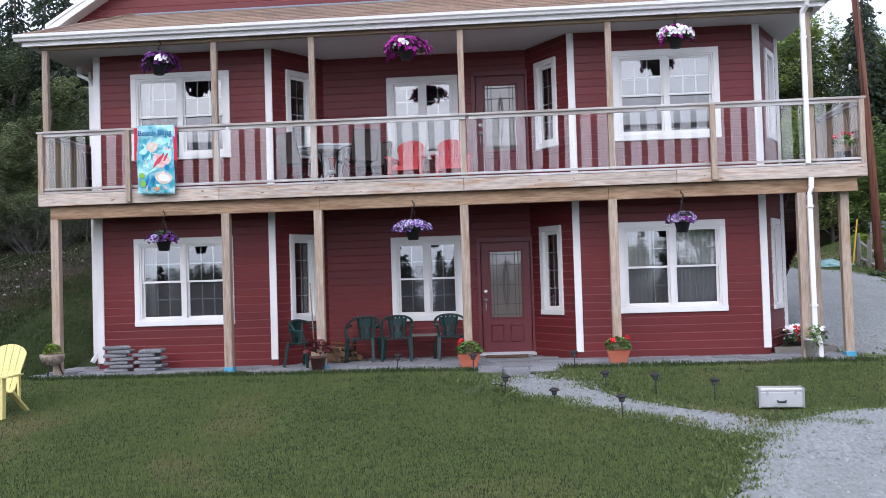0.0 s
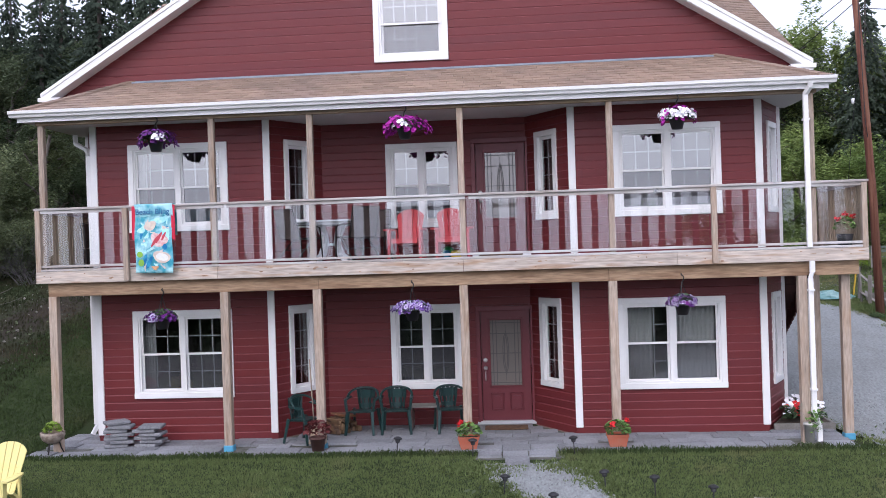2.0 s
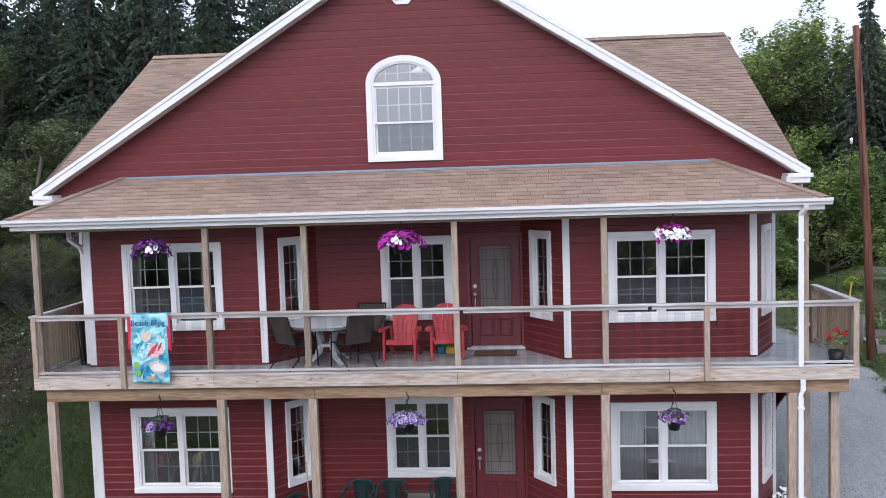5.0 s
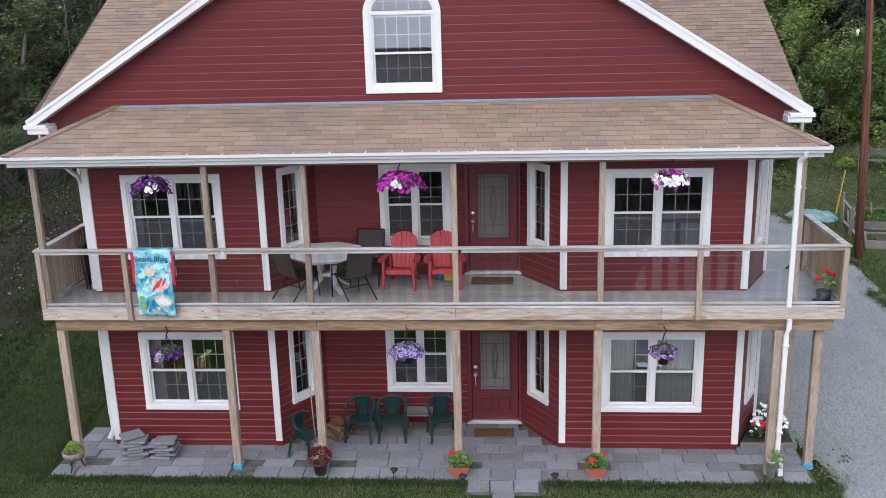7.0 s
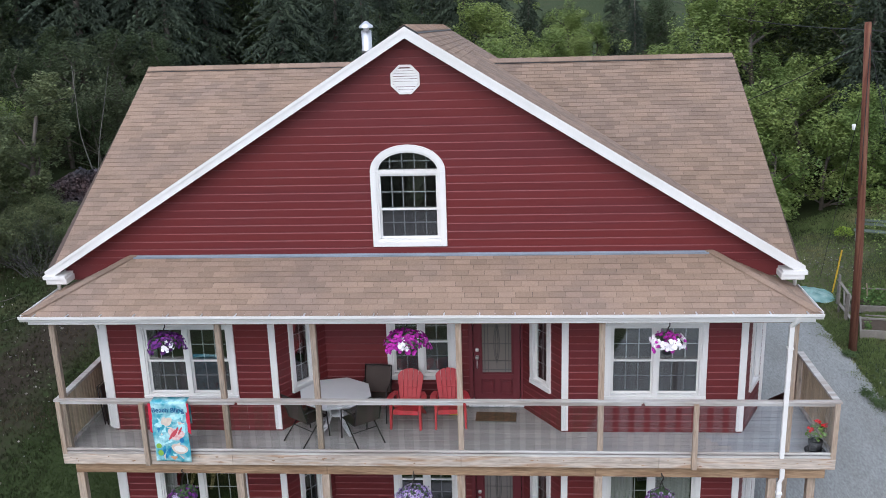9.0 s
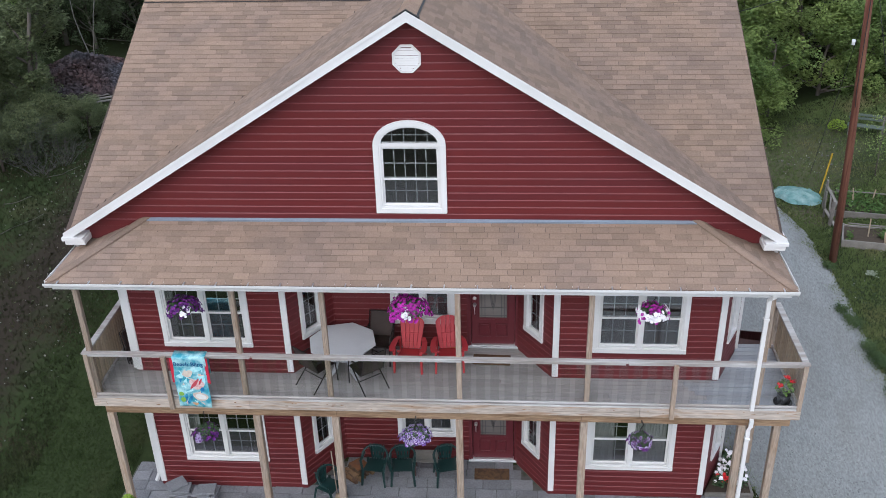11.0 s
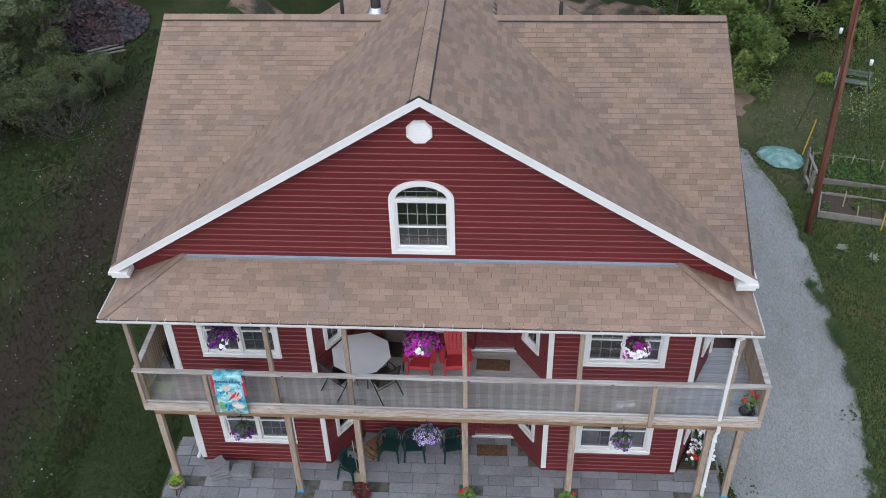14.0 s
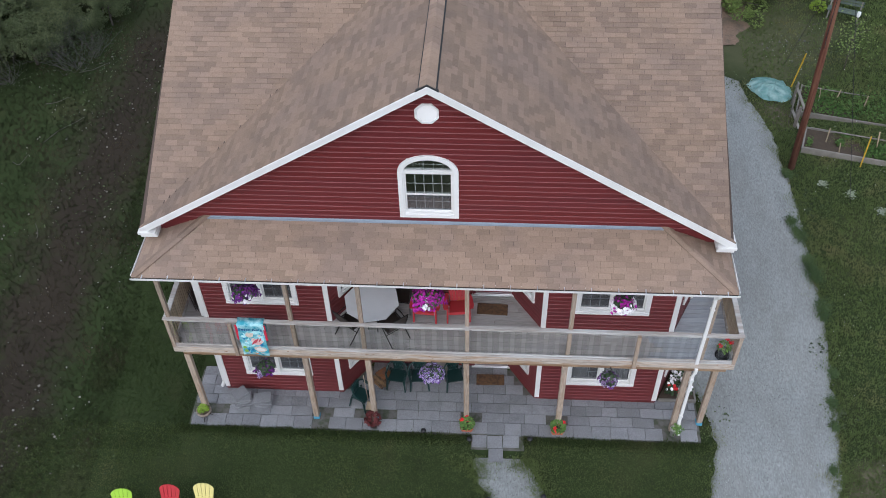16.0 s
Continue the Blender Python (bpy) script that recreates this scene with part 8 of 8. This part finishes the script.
def bare_shrub(seed, h, label):
    rng = random.Random(seed)
    t = thing("bare_shrub", label, "bush", pose(0, 0, 0), "grey shrubs")
    bm = B()
    for _ in range(26):
        a = rng.uniform(0, 2 * math.pi)
        pts = limb_path(rng, (rng.gauss(0, 0.2), rng.gauss(0, 0.2), -0.05), (math.cos(a) * 0.7, math.sin(a) * 0.7, 1), h * rng.uniform(0.5, 1), 5, 0.25)
        tube(bm, pts, 0.014, 3, 0.3)
        for p in pts[2:]:
            tube(bm, limb_path(rng, p, (rng.gauss(0, 1), rng.gauss(0, 1), 0.5), h * 0.3, 3, 0.3), 0.006, 3, 0.4)
    part("branch", bm, mat("grey_twig", (0.10, 0.093, 0.09), 0.9, var=0.15), t)
    vs, fs = leaf_cloud(900, lambda: (rng.gauss(0, h * 0.32), rng.gauss(0, h * 0.32), abs(rng.gauss(h * 0.55, h * 0.25))), 0.10, rng, 0.9)
    part("crown", raw_mesh("crown", vs, fs, M_FOLIAGE2), None, t, "sparse dull green leaves")
    return t


# weeds creeping over the drive's east edge
for x, y, r in ((10.59, 6.2, 0.17), (10.79, 5.67, 0.22), (10.7, 5.85, 0.12), (10.86, 4.74, 0.2), (10.95, 4.18, 0.26), (10.9, 4.4, 0.15), (10.98, 3.1, 0.24), (10.95, 2.8, 0.14), (10.96, 1.09, 0.15), (10.74, 0.16, 0.14), (10.76, 8.15, 0.16), (10.65, -0.59, 0.11), (10.34, -1.89, 0.1)):
    vs, fs = leaf_cloud(int(2600 * r), lambda: (rng.gauss(0, r * 0.5), rng.gauss(0, r * 0.7), abs(rng.gauss(0, r * 0.3)) + 0.02), 0.055, rng, 0.7)
    tagged(part("weed_clump", raw_mesh("weed_clump", vs, fs, M_WEED), None, m=pose(x, y, ground_z(x, y) + 0.04)), "low green weed clump creeping over the gravel edge", "weed", "weeds along the drive", kind="stuff")
for x, y, r in ((11.79, 7.67, 0.12), (12.55, 7.19, 0.17), (13.34, 6.47, 0.16)):
    vs, fs = leaf_cloud(90, lambda: (rng.gauss(0, r * 0.55), rng.gauss(0, r * 0.55), rng.uniform(0.05, 0.16)), 0.07, rng, 0.5)
    tagged(part("pale_weed", raw_mesh("pale_weed", vs, fs, M_PALEWEED), None, m=pose(x, y, ground_z(x, y))), "pale silvery rosette of a weed in the grass", "weed", "pale weeds in the verge", kind="stuff")

DARK = "dark spruce in the wood behind the house"
GREEN = "leafy green broadleaf tree in the wood"
kinds = {
    "s1": spruce(101, 11.0, DARK), "s2": spruce(102, 13.5, DARK), "s3": spruce(103, 9.0, DARK),
    "b1": broadleaf(111, 8.0, 2.6, M_FOLIAGE, GREEN), "b2": broadleaf(112, 6.5, 2.4, M_FOLIAGE, GREEN), "d1": broadleaf(113, 8.5, 2.8, M_FOLIAGE2, "dull dark green broadleaf tree in the wood"),
    "u1": broadleaf(114, 3.6, 1.9, M_BUSH, "bright green leafy bush at the wood's edge", "leafy_bush", 14000, 0.11, 0.05),
    "u2": broadleaf(115, 4.2, 2.2, M_FOLIAGE2, "dull green leafy bush at the wood's edge", "leafy_bush", 12000, 0.10, 0.05),
    "u3": broadleaf(117, 4.0, 2.1, M_OLIVE, "olive green leafy bush at the foot of the slope", "leafy_bush", 15000, 0.10, 0.05),
    "b3": broadleaf(118, 7.0, 1.55, M_OLIVE, "slender olive green broadleaf tree among bushes", "broadleaf_tree", 15000, 0.11, 0.2),
    "g1": bare_shrub(116, 2.8, "grey twiggy shrub with sparse leaves"),
}
used = set()


def plant(kind, x, y, scale=1.0, sink=0.0):
    m_ = pose(x, y, ground_z(x, y) - sink, rnd(-2, 2), rnd(-2, 2), rnd(0, 360)) @ Matrix.Scale(scale, 4)
    ob = kinds[kind]
    if kind not in used:
        used.add(kind)
        ob.matrix_basis = m_
        return ob
    c_ = copy_thing(ob, m_)
    c_.matrix_basis = m_
    return c_


# nearest, west of the house
for k, x, y, s in (("u3", -16.4, 13.0, 1.0), ("u2", -19.5, 8.2, 0.9), ("g1", -14.6, 12.4, 0.8), ("u3", -17.4, 15.6, 1.1), ("u3", -15.6, 14.4, 0.8), ("g1", -18.2, 14.4, 1.2), ("u3", -18.4, 11.0, 0.9), ("u3", -15.7, 12.0, 0.85), ("u3", -17.0, 11.4, 0.75), ("g1", -13.8, 11.9, 0.55), ("u3", -13.7, 13.0, 0.52), ("u3", -12.9, 12.5, 0.34), ("g1", -12.7, 11.8, 0.5), ("u3", -12.4, 13.3, 0.42), ("g1", -13.3, 11.3, 0.7), ("u3", -13.9, 12.2, 0.5), ("u3", -14.6, 11.4, 0.6), ("u3", -14.4, 13.4, 0.55), ("u3", -15.4, 14.9, 0.55), ("u2", -16.0, 16.6, 0.6), ("g1", -15.4, 10.6, 0.6), ("u2", -12.9, 13.9, 0.3), ("d1", -19.4, 13.4, 0.72), ("u1", -17.6, 18.4, 0.9), ("d1", -18.8, 24.0, 0.72), ("d1", -25.0, 13.5, 0.80), ("u2", -21.5, 12.5, 1.2), ("d1", -20.5, 16.5, 0.8), ("u2", -13.0, 20.6, 0.9), ("d1", -16.0, 20.4, 0.7), ("u2", -14.6, 20.0, 0.8), ("u2", -10.0, 22.0, 0.9), ("d1", -12.2, 22.4, 0.7), ("d1", -17.6, 21.0, 0.68), ("u2", -11.0, 21.0, 0.9), ("d1", -23.0, 19.0, 0.72), ("u2", -24, 5, 1.0), ("d1", -27, 9, 0.9), ("u2", -9.0, 22.5, 0.8), ("d1", -15.0, 23.0, 0.72), ("b3", -14.3, 13.6, 1.0), ("b1", -12.6, 29.5, 1.2)):
    plant(k, x, y, s)
bi = thing("birch_sapling", "young birch with two thin pale stems behind the stone heap", "tree", pose(-14.1, 18.4, ground_z(-14.1, 18.4)))
rng = random.Random(88)
for dx in (-0.28, 0.12):
    bm = B()
    tube(bm, limb_path(rng, (dx * 0.2, 0, -0.1), (dx, 0.1, 1.6), 4.6, 7, 0.06), 0.024, 7, 0.35)
    part("stem", bm, mat("birch_bark", (0.20, 0.19, 0.175), 0.8, (0.11, 0.105, 0.10), var=0.25, coarse=6), bi)
vs, fs = leaf_cloud(900, lambda: (rng.gauss(0, 0.8), rng.gauss(0, 0.7), rng.uniform(3.0, 4.8)), 0.09, rng, 0.9)
part("crown", raw_mesh("crown", vs, fs, M_FOLIAGE2), None, bi)
# east: leafy bushes behind the garden
for k, x, y, s in (("u1", 9.6, 18.0, 1.1), ("u1", 11.4, 18.6, 1.15), ("u1", 13.4, 19.4, 1.1), ("u1", 8.2, 19.4, 1.2), ("b2", 10.6, 21.5, 0.9), ("b2", 13.6, 22.5, 0.95), ("u1", 15.6, 20.6, 1.1), ("b1", 12.2, 24.0, 1.28), ("b1", 10.2, 26.5, 1.2), ("b2", 11.6, 19.9, 1.0), ("b1", 14.6, 27.5, 1.35), ("b1", 16.6, 25.5, 1.2), ("s2", 18.6, 29.0, 0.74), ("s1", 16.8, 31.0, 0.85), ("s2", 21.5, 30.5, 0.9), ("s1", 24.0, 26.0, 1.05), ("s2", 20.6, 27.6, 0.68), ("d1", 25.5, 29.0, 1.12), ("s1", 22.6, 25.0, 0.85), ("d1", 22.4, 28.4, 1.0), ("d1", 27.6, 30.0, 1.25), ("s2", 28.6, 27.0, 0.88), ("u1", 17.8, 19.0, 0.9), ("b2", 19.5, 23.0, 1.0), ("u1", 21.0, 18.0, 1.0), ("b1", 8.4, 25.0, 0.9), ("s3", 15.8, 23.2, 0.7), ("s1", 19.8, 26, 0.8), ("s1", 22.5, 22.0, 0.8), ("s3", 18.4, 21.4, 1.05), ("s1", 17.2, 20.6, 0.86), ("s2", 19.2, 20.2, 0.74), ("s1", 15.6, 22.2, 0.9), ("d1", 14.2, 26.0, 1.12), ("d1", 16.6, 24.5, 1.12), ("d1", 18.3, 23.2, 1.08)):
    plant(k, x, y, s)
# behind the house and the wood
rng = random.Random(131)
spots = []


def clear(x, y, r):
    if any((x - a) ** 2 + (y - b) ** 2 < r * r for a, b in spots):
        return False
    spots.append((x, y))
    return True


for i in range(34):
    x, y = -42 + i * 1.05 + rng.uniform(-0.8, 0.8), 27 + rng.uniform(-3, 6) - (6 if i < 12 else 0)
    clear(x, y, 0.1)
    plant(rng.choice(("s2", "s1", "s2", "d1")), x, y, rng.uniform(0.92, 1.2))
for i in range(36):  # a dense back row on the hill
    x, y = -44 + i * 0.9 + rng.uniform(-0.4, 0.4), 41 + rng.uniform(-3, 3)
    k, s = (("d1", 1.5), ("s2", 1.0), ("d1", 1.42), ("s1", 1.2))[i % 4]
    plant(k, x, y, s * rng.uniform(0.92, 1.05))
for i in range(13):
    plant("d1", -32 + 1.5 * i + rng.uniform(-0.4, 0.4), 31 + rng.uniform(-1.5, 1.5), rng.uniform(1.22, 1.36))
for i in range(11):
    x, y = 14.5 + i * 1.4 + rng.uniform(-0.5, 0.5), 34 + rng.uniform(-3, 3)
    clear(x, y, 0.1)
    plant(rng.choice(("s2", "s1", "s2")), x, y, rng.uniform(0.6, 0.8))
n = 0
while n < 120:
    x, y = rng.uniform(-46, 46), rng.uniform(23, 52)
    if abs(x) < 8 and y < 24.5 or x < -28 and y < 16:
        continue
    if not clear(x, y, 2.3):
        continue
    west = x < 2
    pick = rng.random()
    kind = ("s1" if pick < 0.32 else "s2" if pick < 0.55 else "s3" if pick < 0.68 else "d1" if pick < 0.9 else "b1") if west else ("s1" if pick < 0.22 else "s2" if pick < 0.36 else "s3" if pick < 0.48 else "b1" if pick < 0.85 else "d1")
    plant(kind, x, y, rng.uniform(0.9, 1.2) if west else rng.uniform(0.62, 0.9))
    n += 1
n = 0
while n < 26:
    x, y = rng.uniform(-46, -25), rng.uniform(-6, 24)
    if clear(x, y, 2.6):
        plant(rng.choice(("s1", "s3", "d1", "b2", "s2", "u2")), x, y, rng.uniform(0.7, 1.0))
        n += 1
n = 0
while n < 34:  # unseen trees added west of the lawn, to shade its left side
    x, y = rng.uniform(-33, -21.5), rng.uniform(-26, 12)
    if clear(x, y, 2.2):
        plant(rng.choice(("s1", "s2", "d1", "s2")), x, y, rng.uniform(0.85, 1.15))
        n += 1
n = 0
while n < 16:
    x, y = rng.uniform(24, 46), rng.uniform(6, 24)
    if clear(x, y, 2.8):
        plant(rng.choice(("s1", "s3", "b1", "b2")), x, y, rng.uniform(0.7, 1.0))
        n += 1
# trees in front of the house, mirrored in its windows
for i in range(22):
    k, s = rng.choice((("s1", 0.56), ("d1", 0.70), ("s3", 0.68), ("d1", 0.74)))
    plant(k, -32 + 2.5 * i + rng.uniform(-0.6, 0.6), -34 + rng.uniform(-2, 2), s * rng.uniform(0.9, 1.1))
for i in range(24):
    plant(rng.choice(("d1", "s3")), -31 + 2.4 * i + rng.uniform(-0.5, 0.5), -35 + rng.uniform(-1, 1), rng.uniform(0.64, 0.70))
for i in range(22):
    plant("d1", -32 + 2.5 * i + rng.uniform(-0.6, 0.6), -36 + rng.uniform(-1, 1), rng.uniform(0.74, 0.82))
for k, x, y, s in (("b1", 12.5, -38, 1.25), ("d1", 16.5, -42, 1.3), ("s1", 20, -37, 1.1), ("b1", 9.5, -50, 1.1), ("d1", -16, -44, 0.9)):
    plant(k, x, y, s)
for i in range(90):
    x = -130 + 2.9 * i + rng.uniform(-1, 1)
    plant(rng.choice(("b1", "d1", "b1", "s1")), x, -105 + rng.uniform(-8, 8), rng.uniform(0.74, 0.92) + 0.01 * min(abs(x + 14), 25))
for k in kinds:
    if k not in used:
        plant(k, -30, 40)

# ---- boards, shingles and pavers, last ----
for args in LATER:
    lay_boards(*args)
for lo0, lo1, hi0, hi1, z0, z1 in GABLE_BOARDS:
    part("siding_board", wedge_mesh(lo0, lo1, hi0, hi1, z0, z1), M_SIDING, wall_gable, m=Matrix.Translation((0, GY, 0)))
shingles(*PORCH_ARGS)
bm = B()
box(bm, -0.5, 0.5, -0.5, 0.5, -0.05, 0.025)
for v in bm.verts:
    if v.co.z > 0:
        v.co.x *= 0.991
        v.co.y *= 0.986
PAVER_ME = mesh_of("paver", bm, M_PAVER)
for a, b, c_, d, lift, turn in PAVERS:
    part("paver", PAVER_ME, M_PAVER, patio, m=pose((a + b) / 2, (c_ + d) / 2, lift, 0, 0, turn) @ Matrix.Diagonal((b - a, d - c_, 1, 1)))
